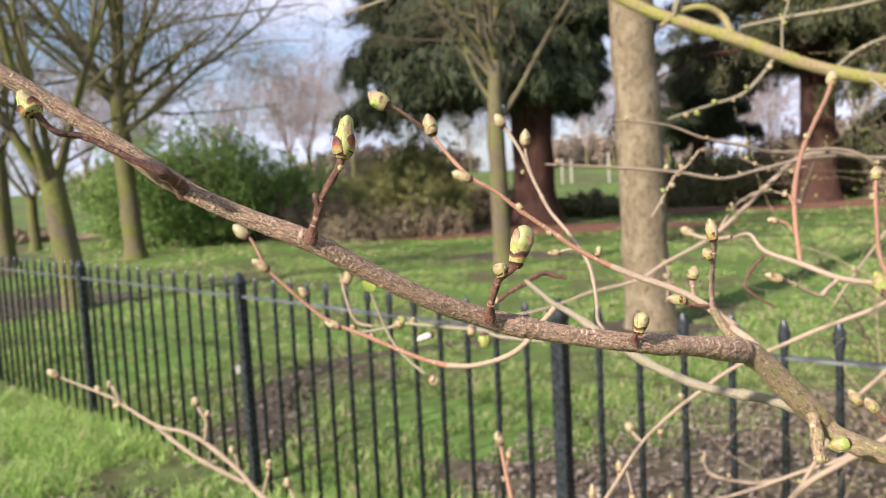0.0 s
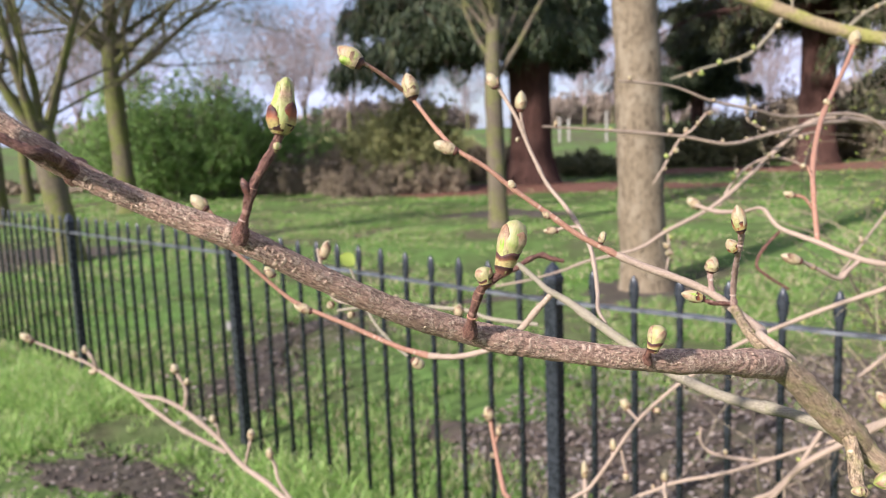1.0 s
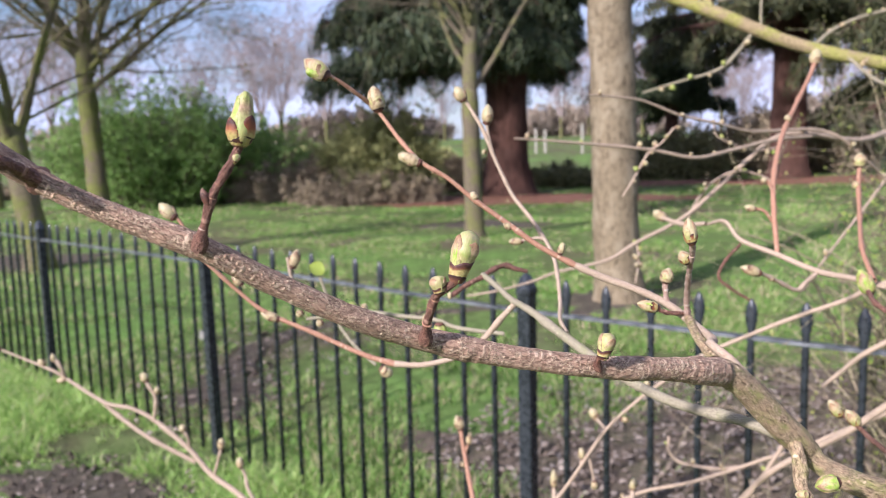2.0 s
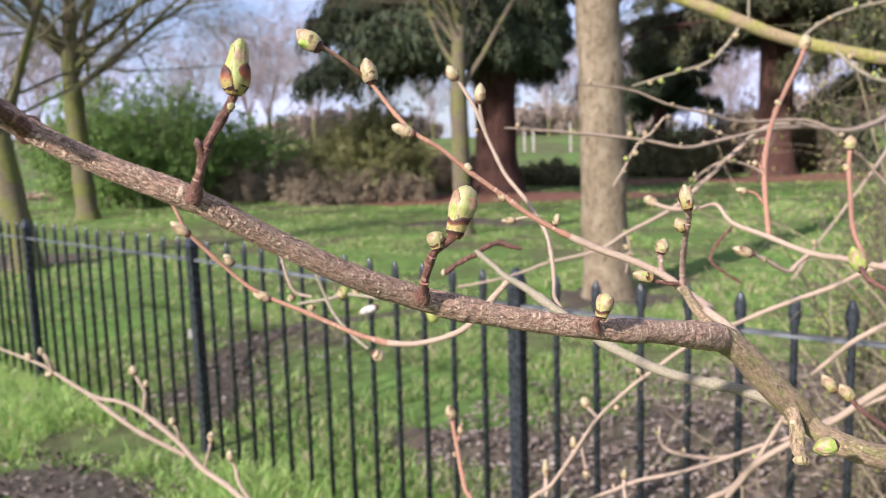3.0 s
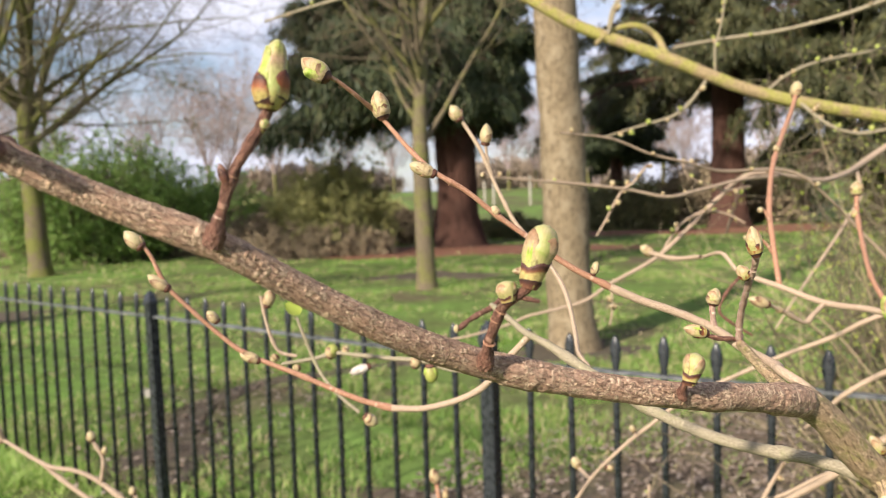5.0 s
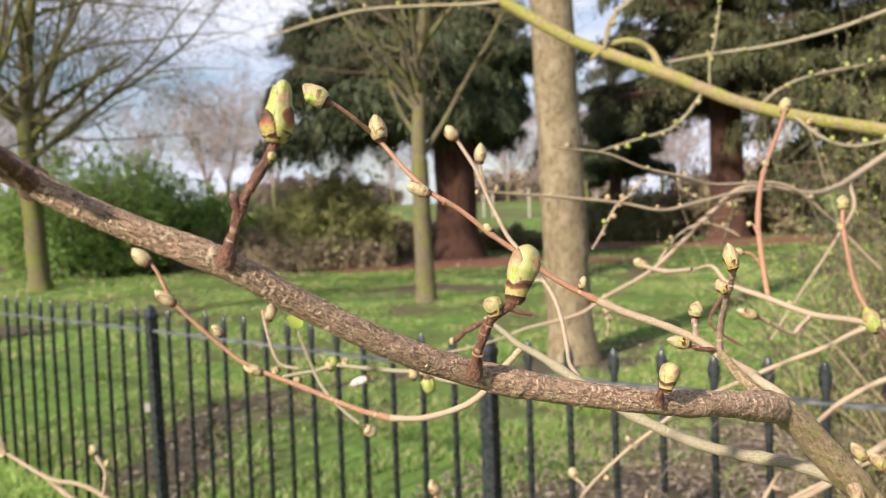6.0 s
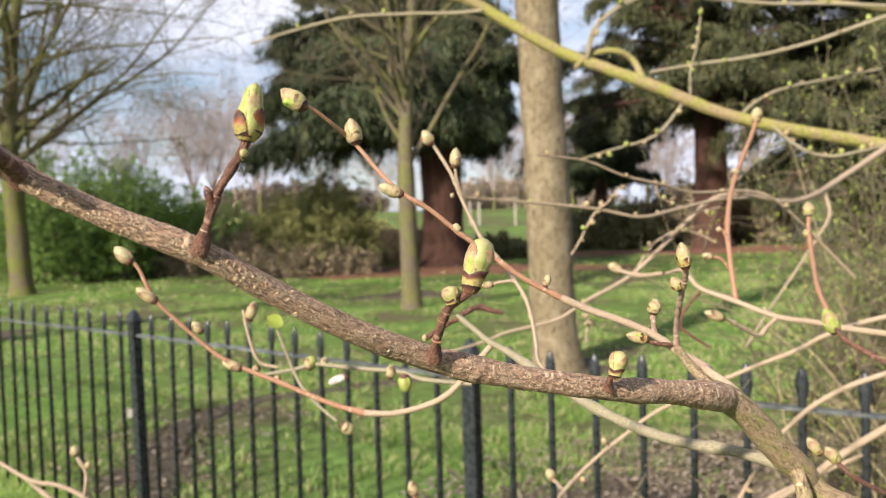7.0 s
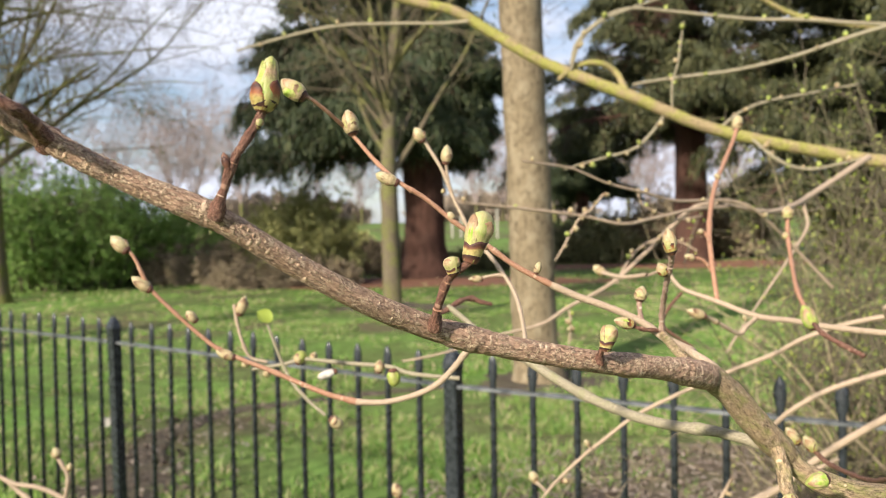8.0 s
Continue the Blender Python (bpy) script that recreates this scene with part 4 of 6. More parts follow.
def bare_tree(x, y, r, fork, limbs, height, lean, seed, label, counts=(6, 6, 5), wide=0.42, trunk_mat=None, twig_mat=None, limb_mat=None, least=0.0042, leader=0.0, low=0.22, ratio=0.42, sag=0.05, arms=0):
    """A leafless tree: flared trunk, limbs that part at the fork, and fine twigs."""
    rng = np.random.default_rng(seed)
    tree = tagged(new("tree"), label=label, category="tree", group="park trees")
    base = [(x, y, -0.1, r * 1.55), (x, y, 0.06, r * 1.3), (x + lean[0] * 0.1, y + lean[1] * 0.1, 0.3, r * 1.08), (x + lean[0] * 0.5, y + lean[1] * 0.5, fork * 0.5, r), (x + lean[0], y + lean[1], fork, r * 0.92), (x + lean[0] * 1.1, y + lean[1] * 1.1, fork + r * 0.8, r * 0.45)]
    rows = spline(base, r * 0.8)
    v, q, uv = tube_arrays(rows, 18, 0, 0.12, seed)
    part("trunk", make_mesh(v, q.tolist(), uv), trunk_mat or MOSS_TRUNK, tree)
    big = []
    for k in range(limbs):
        a = 2 * math.pi * (k + rng.uniform(-0.25, 0.25)) / limbs
        s = wide * rng.uniform(0.5, 1.2)
        d = (math.cos(a) * s, math.sin(a) * s, 1.0)
        start = (x + lean[0] + math.cos(a) * r * 0.35, y + lean[1] + math.sin(a) * r * 0.35, fork - r * rng.uniform(0.1, 0.9))
        rr = r * rng.uniform(0.28, 0.46)
        if leader and k == 0:
            d, start, rr = (0.02, 0.0, 1.0), (x + lean[0], y + lean[1], fork - r), r * 0.88
        elif leader:
            up = height * leader * (k - 1) / limbs
            d, rr = (math.cos(a) * s * 1.5, math.sin(a) * s * 1.5, 1.0), r * rng.uniform(0.2, 0.38)
            start = (x + lean[0] * 1.05 + 0.02 * up, y + lean[1], fork - r * 0.5 + up)
        l_rows, _ = limb_rows(rng, start, d, height * rng.uniform(0.8, 1.1), rr, rr * 0.2, 12, 0.06, 0.02)
        l_rows = spline(l_rows, max(rr, 0.08))
        big.append(l_rows[:: max(1, len(l_rows) // 14)])
        v, q, uv = tube_arrays(l_rows, 9, 0, 0.1, seed + k)
        part("limb", make_mesh(v, q.tolist(), uv), limb_mat or LIMB_TRUNK, tree)
    for k in range(arms):
        up = fork + (k + 0.6) / arms * height * 0.55
        way = (1.0, rng.uniform(-0.35, 0.35), rng.uniform(0.1, 0.45))
        l_rows, _ = limb_rows(rng, (x + lean[0] * 1.05, y + lean[1], up), way, height * rng.uniform(0.65, 0.95), r * 0.17, r * 0.04, 12, 0.05, -0.035)
        big.append(l_rows)
        part("limb", tubes([spline(l_rows, 0.08)], 7), limb_mat or LIMB_TRUNK, tree)
    lv = twiggy(rng, big, len(counts), counts, ratio, 0.10, sag, 0.55, 0.45, least, low)
    part("branch_growth", tubes(lv[0], 5), limb_mat or LIMB_TRUNK, tree, kind="stuff")
    part("twig_growth", tubes([t for l in lv[1:] for t in l], 3), twig_mat or FAR_TWIGS, tree, kind="stuff")
    return tree


def sprays(rng, anchors, per, length, width, droop):
    """Foliage: narrow leaf blades fanned about each anchor (x, y, z, dx, dy, dz)."""
    a = np.repeat(np.asarray(anchors, float), per, axis=0)
    n = len(a)
    d = a[:, 3:] + rng.normal(0, 0.55, (n, 3)) + np.array((0, 0, -droop))
    d /= np.linalg.norm(d, axis=1)[:, None]
    p = a[:, :3] + rng.normal(0, length * 0.45, (n, 3))
    l = length * rng.uniform(0.5, 1.3, n)[:, None]
    side = np.cross(d, rng.normal(0, 1, (n, 3)))
    side /= np.linalg.norm(side, axis=1)[:, None] + 1e-9
    w = width * rng.uniform(0.6, 1.3, n)[:, None]
    v = np.empty((n, 4, 3))
    v[:, 0] = p - d * l * 0.5
    v[:, 1] = p + side * w / 2
    v[:, 2] = p + d * l * 0.5 + np.array((0, 0, -0.1)) * l
    v[:, 3] = p - side * w / 2
    f = np.arange(n * 4).reshape(-1, 4)
    return raw_mesh(v.reshape(-1, 3), f)


def conifer(x, y, r, low, high, reach, seed, label, limbs=46, per=9, mat=None, blade=0.20, droop=0.45, gap=0.0, trunk_mat=None, east=0.0, hole=2.0, fall=-0.035):
    """An evergreen: stout trunk, drooping limbs and many fine hanging sprays in clumps."""
    rng = np.random.default_rng(seed)
    tree = tagged(new("conifer"), label=label, category="tree", group="park conifers")
    base = [(x, y, -0.1, r * 1.5), (x, y, 0.25, r * 1.2), (x, y, 1.0, r), (x, y, low + 2, r * 0.9), (x, y, high, r * 0.35)]
    v, q, uv = tube_arrays(spline(base, r * 0.7), 20, 0, 0.16, seed)
    part("trunk", make_mesh(v, q.tolist(), uv), trunk_mat or TRUNK_RED, tree)
    s = (np.arange(limbs) + rng.random(limbs)) / limbs
    a = np.arange(limbs) * 2.4 + rng.uniform(-0.5, 0.5, limbs)
    z = low + (high - low) * s ** 1.35 + 0.6
    ln = reach * (1 - 0.55 * s ** 1.35) * rng.uniform(0.6, 1.12, limbs) * (1 - east * np.maximum(0, np.cos(a)))
    start = np.stack([np.full(limbs, x), np.full(limbs, y), z], -1)
    thick = np.full(limbs, 0.10 * r + 0.04)
    big = limb_batch(rng, start, np.stack([np.cos(a), np.sin(a), np.full(limbs, 0.12)], -1), ln, thick, thick * 0.2, 9, 0.07, fall)
    part("limb_growth", tubes(list(big), 6), trunk_mat or TRUNK_RED, tree, kind="stuff")
    own, i = [k.ravel() for k in np.meshgrid(np.arange(limbs), np.repeat(np.arange(2, 10), 4), indexing="ij")]
    here = big[own, i, :3]
    d = here - big[own, i - 1, :3]
    d /= np.linalg.norm(d, axis=1)[:, None]
    side = np.cross(d, (0, 0, 1)) * rng.choice((-1, 1), len(own))[:, None]
    go = d * 0.5 + side * rng.uniform(0.3, 1, len(own))[:, None] + np.array((0, 0, -0.25))
    go /= np.linalg.norm(go, axis=1)[:, None]
    l2 = ln[own] * 0.28 * rng.uniform(0.4, 1.2, len(own)) * (1.15 - 0.05 * i)
    sub = limb_batch(rng, here, go, l2, np.full(len(own), 0.02), np.full(len(own), 0.006), 5, 0.12, -0.10)
    part("spray_growth", tubes(list(sub), 3), trunk_mat or TRUNK_RED, tree, kind="stuff")
    p = np.concatenate([sub[:, 1:, :3], 0.5 * (sub[:, 1:, :3] + sub[:, :-1, :3])]).reshape(-1, 3)
    dd = np.concatenate([sub[:, 1:, :3] - sub[:, :-1, :3]] * 2).reshape(-1, 3)
    dd /= np.linalg.norm(dd, axis=1)[:, None] + 1e-9
    keep = rng.random(len(p)) >= gap
    if hole < 1:
        keep &= np.array([noise.noise(Vector((c[0] * 0.55, c[1] * 0.3, c[2] * 0.75 + seed))) < hole for c in p])
    part("foliage", sprays(rng, np.hstack([p, dd])[keep], per, blade, blade * 0.17, droop), mat or NEEDLES, tree, kind="stuff")
    return tree


def bush(name, x, y, rx, ry, h, mat, seed, label, stems=60, per=26, leaf=0.14, wide=0.6, twig=None, foot=0.0, fork=2):
    """A shrub: arching stems from the ground with small leaves along them."""
    rng = np.random.default_rng(seed)
    ob = tagged(new(name), label=label, category="bush", group="park shrubs")
    a, w = rng.random(stems) * 2 * math.pi, np.sqrt(rng.random(stems))
    start = np.stack([x + rx * 0.75 * w * np.cos(a), y + ry * 0.75 * w * np.sin(a), np.full(stems, foot - 0.05)], -1)
    tall = h * np.sqrt(np.maximum(0.1, 1 - 0.75 * w * w)) * rng.uniform(0.7, 1.08, stems)
    d = np.stack([np.cos(a) * 0.45 * w * rx / h, np.sin(a) * 0.45 * w * ry / h, np.ones(stems)], -1)
    d /= np.linalg.norm(d, axis=1)[:, None]
    thick = 0.025 if h > 2.6 or rx > 0.9 else 0.007
    big = limb_batch(rng, start, d, tall, np.full(stems, thick), np.full(stems, thick * 0.2), 8, 0.10, -0.01)
    here = np.repeat(big[:, 1:, :3].reshape(-1, 3), fork, axis=0)
    go = rng.normal(0, 1, here.shape) + np.array((0, 0, 0.4))
    go /= np.linalg.norm(go, axis=1)[:, None]
    r = np.full(len(here), min(0.008, thick * 0.4))
    sub = limb_batch(rng, here, go, h * 0.18 * rng.uniform(0.5, 1.3, len(here)), r, r * 0.5, 3, 0.15, 0.0)
    rows_list = list(big) + list(sub)
    way = sub[:, 1:, :3] - sub[:, :-1, :3]
    anchors = np.concatenate([sub[:, 1:, :3], way / np.linalg.norm(way, axis=2)[:, :, None]], axis=2).reshape(-1, 6)
    part("stem_growth", tubes(rows_list, 4), twig or FAR_TWIGS, ob, kind="stuff")
    part("foliage", sprays(rng, anchors, max(2, per // 6), leaf, leaf * wide, 0.05), mat, ob, kind="stuff")
    return ob


# the grey trunk behind the fence
bare_tree(1.44, 7.75, 0.203, 6.0, 4, 4.0, (-0.20, 0.1), 5, "straight grey-brown tree trunk standing behind the fence", (4, 4, 3), trunk_mat=TRUNK_GREY, limb_mat=TRUNK_GREY)
# slim many-limbed tree before the conifer
bare_tree(0.0, 13.1, 0.146, 2.35, 11, 5.2, (-0.03, 0), 6, "slim greenish bare tree with many upright limbs", (8, 7, 6), 0.5, trunk_mat=LIMB_TRUNK, leader=0.4, least=0.0036, low=0.1)
# mossy trees
bare_tree(-5.80, 10.45, 0.17, 1.8, 5, 5.2, (-0.28, 0.1), 7, "mossy bare tree with forked upright limbs", (9, 7, 6), 0.42, limb_mat=MOSS_TRUNK, least=0.004, low=0.06)
bare_tree(-8.8, 18.3, 0.22, 3.0, 15, 7.5, (-0.15, 0.1), 8, "mossy bare tree with a spreading crown of twigs", (10, 8, 7), 0.9, limb_mat=MOSS_TRUNK, least=0.0036, leader=0.2, low=0.06, ratio=0.5, sag=-0.01, arms=3)
bare_tree(-14.1, 22.8, 0.15, 1.6, 6, 4.0, (0, 0), 9, "small bare tree far across the lawn", (8, 8, 6), 0.7, low=0.1)
bare_tree(-11.5, 17.5, 0.2, 2.6, 6, 6.5, (0, 0), 10, "mossy bare tree at the edge of the lawn", (10, 8, 6), 0.5, low=0.1)

conifer(0.9, 24.0, 0.62, 3.35, 12, 6.2, 31, "big dark evergreen with a red-brown trunk", 112, 12, gap=0.05, east=0.68, hole=0.34, blade=0.27, droop=0.7)
conifer(11.4, 30.2, 0.62, 4.7, 14, 6.8, 32, "dark evergreen with a stout red-brown trunk and open crown", 76, 11, NEEDLES_BROWN, blade=0.28, gap=0.08, hole=0.20, droop=0.6)
conifer(9.0, 38.0, 0.3, 2.6, 6.3, 2.5, 33, "dark evergreen far behind", 44, 10, blade=0.28, hole=0.4)
conifer(16.3, 24.5, 0.5, 2.6, 13, 6.8, 34, "olive evergreen with hanging sprays", 84, 10, NEEDLES_BROWN, blade=0.28, hole=0.32, droop=0.6)

bush("bush", -9.3, 22.6, 2.9, 1.8, 3.6, BUSH_GREEN, 41, "rounded fresh green shrub", 130, 60, 0.085, fork=3)
bush("bush", -6.6, 24.2, 2.0, 1.5, 2.4, BUSH_GREEN, 42, "low green shrub beside a larger one", 70, 54, 0.085, fork=3)
bush("bush", -2.6, 22.6, 1.5, 1.2, 2.7, BUSH_OLIVE, 43, "olive-green shrub with sparse leaves", 90, 84, 0.075, fork=3)
bush("hedge", -5.2, 23.0, 2.3, 0.9, 1.35, BUSH_BROWN, 44, "low brown leafless hedge beyond the lawn", 120, 40, 0.08, fork=3)
bush("hedge", -2.9, 21.6, 2.3, 0.5, 0.95, BUSH_BROWN, 55, "low brown leafless hedge before an olive shrub", 120, 40, 0.07, fork=3)
bush("hedge", -0.7, 27.0, 1.7, 0.8, 1.2, BUSH_BROWN, 54, "low brown leafless hedge under the conifer's edge", 80, 36, 0.11)
bush("hedge", -9.0, 58.0, 9.0, 1.6, 1.6, BUSH_OLIVE, 53, "far olive hedge across the park", 200, 30, 0.25, foot=0.5)
bush("hedge", -11.0, 25.5, 3.0, 1.0, 1.3, BUSH_BROWN, 45, "low brown leafless hedge beyond the lawn", 90, 24, 0.13)
bush("hedge", -17.0, 27.0, 3.2, 1.0, 0.55, BUSH_BROWN, 46, "low brown leafless hedge beyond the lawn", 90, 24, 0.13)
bush("hedge", 3.0, 28.0, 1.7, 0.9, 0.85, BUSH_DARK, 47, "low dark evergreen hedge", 70, 30, 0.11)
bush("hedge", 7.3, 31.0, 2.2, 1.2, 1.9, BUSH_DARK, 48, "dark evergreen shrubbery beyond the lawn", 90, 30, 0.14)
bush("hedge", 12.5, 33.5, 4.5, 1.4, 2.9, BUSH_BROWN, 49, "brown leafless shrubbery beyond the lawn", 130, 30, 0.15)
bush("hedge", 17.5, 27.0, 3.0, 1.5, 4.0, BUSH_OLIVE, 50, "olive shrubbery at the lawn's edge", 100, 28, 0.14)
bush("bush", 2.05, 3.15, 0.55, 0.4, 2.0, YOUNG_LEAF, 51, "thin shrub coming into small yellow-green leaf", 60, 12, 0.015, 0.7, FAR_TWIGS)
bush("bush", 2.85, 4.2, 0.75, 0.5, 2.5, YOUNG_LEAF, 52, "thin shrub coming into small yellow-green leaf", 70, 12, 0.017, 0.7, FAR_TWIGS)


def dry_shrub(x, y, rx, ry, h, count, seed, label):
    """Leafless arching canes that rise from one stool and hang over."""
    rng = np.random.default_rng(seed)
    ob = tagged(new("dry_shrub"), label=label, category="bush", group="park shrubs")
    for k in range(count):
        a = rng.random() * 2 * math.pi
        bx, by = x + rx * 0.4 * rng.normal(), y + ry * 0.4 * rng.normal()
        d = (math.cos(a) * rng.uniform(0.15, 0.7), math.sin(a) * rng.uniform(0.1, 0.5), 1.0)
        rows, _ = limb_rows(rng, (bx, by, -0.05), d, h * rng.uniform(0.7, 1.4), rng.uniform(0.003, 0.006), 0.0014, 12, 0.09, -0.06)
        rows = spline(rows, 0.03)
        cane = part("cane", tubes([rows], 6), STRAW if rng.random() < 0.6 else FAR_TWIGS, ob)
        subs = twiggy(rng, [rows], 1, (5,), 0.3, 0.12, -0.02, 0.6, 0.5, 0.0012)[0]
        part("side_twig_growth", tubes(subs, 4), STRAW, cane, kind="stuff")
    return ob


STRAW = moss_bark("dry_straw_coloured_bark", (0.42, 0.36, 0.20), (0.40, 0.31, 0.21), 14, 0.5)
dry_shrub(1.55, 2.55, 0.5, 0.35, 1.15, 22, 81, "leafless straw-brown shrub of arching canes beside the fence")
dry_shrub(2.35, 3.3, 0.6, 0.5, 1.5, 26, 82, "leafless straw-brown shrub of arching canes behind the fence")
dry_shrub(1.95, 2.75, 0.6, 0.4, 1.5, 26, 84, "tall leafless straw-brown shrub of thin canes beside the fence")
dry_shrub(0.95, 2.2, 0.35, 0.25, 0.75, 12, 83, "low leafless straw-brown shrub of thin canes at the fence foot")

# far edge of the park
# the trees' haze is only the pale colour of twigs and limbs
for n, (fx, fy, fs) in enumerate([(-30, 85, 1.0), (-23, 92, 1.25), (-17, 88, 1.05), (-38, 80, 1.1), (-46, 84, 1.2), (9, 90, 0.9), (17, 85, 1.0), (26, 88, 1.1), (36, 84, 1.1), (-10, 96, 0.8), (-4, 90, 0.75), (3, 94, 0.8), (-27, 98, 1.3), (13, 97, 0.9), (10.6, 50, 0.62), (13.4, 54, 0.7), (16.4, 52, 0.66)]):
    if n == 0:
        far_tree = bare_tree(0, 0, 0.2, 2.5, 9, 8.0, (0, 0), 60, "bare pinkish-brown tree at the far edge of the park", (8, 8, 6), 0.45, twig_mat=HAZED_PINK_TWIGS, limb_mat=HAZED_PINK_TWIGS, least=0.016)
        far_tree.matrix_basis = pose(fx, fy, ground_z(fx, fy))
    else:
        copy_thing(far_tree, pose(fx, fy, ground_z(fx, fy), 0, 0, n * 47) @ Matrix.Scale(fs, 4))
for n, (fx, fy, fr) in enumerate([(-44, 98, 15), (-16, 102, 15), (14, 104, 15), (44, 98, 15)]):
    bush("hedge", fx, fy, fr, 2.5, 4.2, FAR_THICKET, 70 + n, "far beige leafless thicket along the edge of the park", 230, 30, 0.4, foot=ground_z(fx, fy))


def pale_post(x, y, h, w):
    ob = part("pale_post", make_mesh(*box_rings([square(w, w, -0.1), square(w, w, h * 0.97), square(w * 0.6, w * 0.6, h)]), smooth=False), PALE)
    ob.matrix_basis = pose(x, y, ground_z(x, y))
    return tagged(ob, label="pale weathered post on the far lawn", category="post", group="far posts")


pale_post(4.3, 62, 1.9, 0.08)
pale_post(5.0, 62, 1.8, 0.09)
pale_post(7.6, 60, 2.2, 0.08)

# ---- the budding branch close by ----
branch = tagged(stem("budding_branch", [(0.241, 0.543, 1.426, 0.00507), (0.25, 0.547, 1.421, 0.00549), (0.26, 0.551, 1.412, 0.00567), (0.271, 0.555, 1.4, 0.00574), (0.281, 0.558, 1.39, 0.00555), (0.288, 0.56, 1.383, 0.00462), (0.291, 0.558, 1.379, 0.00413), (0.299, 0.554, 1.374, 0.00499), (0.312, 0.55, 1.37, 0.00526), (0.339, 0.55, 1.365, 0.00515), (0.38, 0.55, 1.358, 0.00515), (0.55, 0.56, 1.32, 0.006), (0.8, 0.58, 1.05, 0.008), (0.95, 0.6, 0.5, 0.012), (0.98, 0.6, -0.05, 0.016)], BARK_LIMB, None, 48, 0.10, (0.03,), 0.10, fine=5.0, relief=0.0002, freq=1300.0), label="grey-brown tree limb with budding side branches, tinged green", category="branch")
main = stem("main_branch", [(-0.073, 0.4, 1.583, 0.00268), (-0.049, 0.41, 1.57, 0.0028), (-0.029, 0.42, 1.555, 0.00295), (-0.005, 0.428, 1.537, 0.00304), (0.024, 0.435, 1.514, 0.00319), (0.043, 0.44, 1.503, 0.00333), (0.066, 0.446, 1.492, 0.00349), (0.083, 0.456, 1.48, 0.00364), (0.105, 0.469, 1.466, 0.00384), (0.127, 0.482, 1.455, 0.00404), (0.155, 0.492, 1.446, 0.00404), (0.189, 0.504, 1.438, 0.00406), (0.213, 0.518, 1.433, 0.00442), (0.232, 0.532, 1.428, 0.00499), (0.244, 0.543, 1.424, 0.00517)], BARK_BRANCH, branch, 52, 0.09, (0.30, 0.425, 0.685, 0.86, 0.955, 0.992), 0.14, "purplish-brown bark dotted with pale lenticels", 6.0, 0.00009, 1500.0)
stem("shoot", [(0.025, 0.436, 1.513, 0.00300), (0.025, 0.43, 1.515, 0.00200), (0.025, 0.422, 1.518, 0.00150), (0.023, 0.416, 1.52, 0.00128), (0.005, 0.409, 1.531, 0.00102), (-0.002, 0.404, 1.533, 0.00100), (-0.006, 0.4, 1.539, 0.00110)], BARK_SHOOT, branch, 18, 0.22, (0.0, 0.3), 0.3, "dark wrinkled spur shoot", 2.5, 0.00015, 1000.0)
stem("shoot", [(0.066, 0.443, 1.492, 0.00186), (0.069, 0.441, 1.499, 0.00121), (0.072, 0.44, 1.507, 0.0012), (0.075, 0.44, 1.512, 0.00106), (0.078, 0.441, 1.517, 0.00106), (0.08, 0.442, 1.521, 0.00122)], BARK_SHOOT, branch, 22, 0.22, (0.0, 0.12, 0.45, 0.75), 0.28, "dark wrinkled spur shoot", 3.0, 0.00012, 1200.0)
stem("shoot", [(0.128, 0.478, 1.455, 0.00182), (0.129, 0.474, 1.462, 0.00127), (0.132, 0.47, 1.471, 0.00120), (0.135, 0.468, 1.474, 0.00106), (0.14, 0.467, 1.478, 0.00106)], BARK_SHOOT, branch, 22, 0.22, (0.0, 0.12, 0.55, 0.9), 0.28, "dark wrinkled spur shoot", 3.0, 0.00012, 1200.0)
stem("shoot", [(0.188, 0.5, 1.439, 0.0015), (0.188, 0.497, 1.443, 0.00097), (0.189, 0.496, 1.445, 0.00096)], BARK_SHOOT, branch, 14, 0.22, (0.0,), 0.4, "dark wrinkled spur shoot", 1.5)
stem("twig", [(0.262, 0.556, 1.415, 0.00212), (0.253, 0.557, 1.425, 0.00197), (0.247, 0.566, 1.43, 0.00185), (0.251, 0.578, 1.429, 0.00182), (0.247, 0.606, 1.432, 0.00197), (0.238, 0.612, 1.439, 0.00191), (0.223, 0.615, 1.446, 0.00184), (0.207, 0.617, 1.452, 0.00185), (0.194, 0.618, 1.458, 0.00157)], BARK_TAN, branch, 14, 0.10, (0.3, 0.97), 0.2, "pinkish-tan twig")
stem("twig", [(0.194, 0.618, 1.458, 0.00148), (0.176, 0.619, 1.468, 0.0014), (0.16, 0.62, 1.48, 0.00131), (0.144, 0.62, 1.492, 0.00123), (0.131, 0.62, 1.503, 0.00114), (0.117, 0.621, 1.512, 0.00114), (0.106, 0.632, 1.523, 0.00108), (0.093, 0.645, 1.539, 0.00102), (0.082, 0.636, 1.549, 0.001), (0.074, 0.63, 1.555, 0.00099), (0.07, 0.628, 1.557, 0.00125)], BARK_RED, branch, 14, 0.10, (0.02, 0.2, 0.35, 0.5, 0.65, 0.86), 0.22, "reddish-brown twig")
stem("twig", [(0.25, 0.56, 1.421, 0.00203), (0.248, 0.568, 1.424, 0.00227), (0.246, 0.585, 1.429, 0.00219), (0.247, 0.604, 1.433, 0.0021)], BARK_LIMB, branch, 14, 0.12, (0.0,), 0.3)
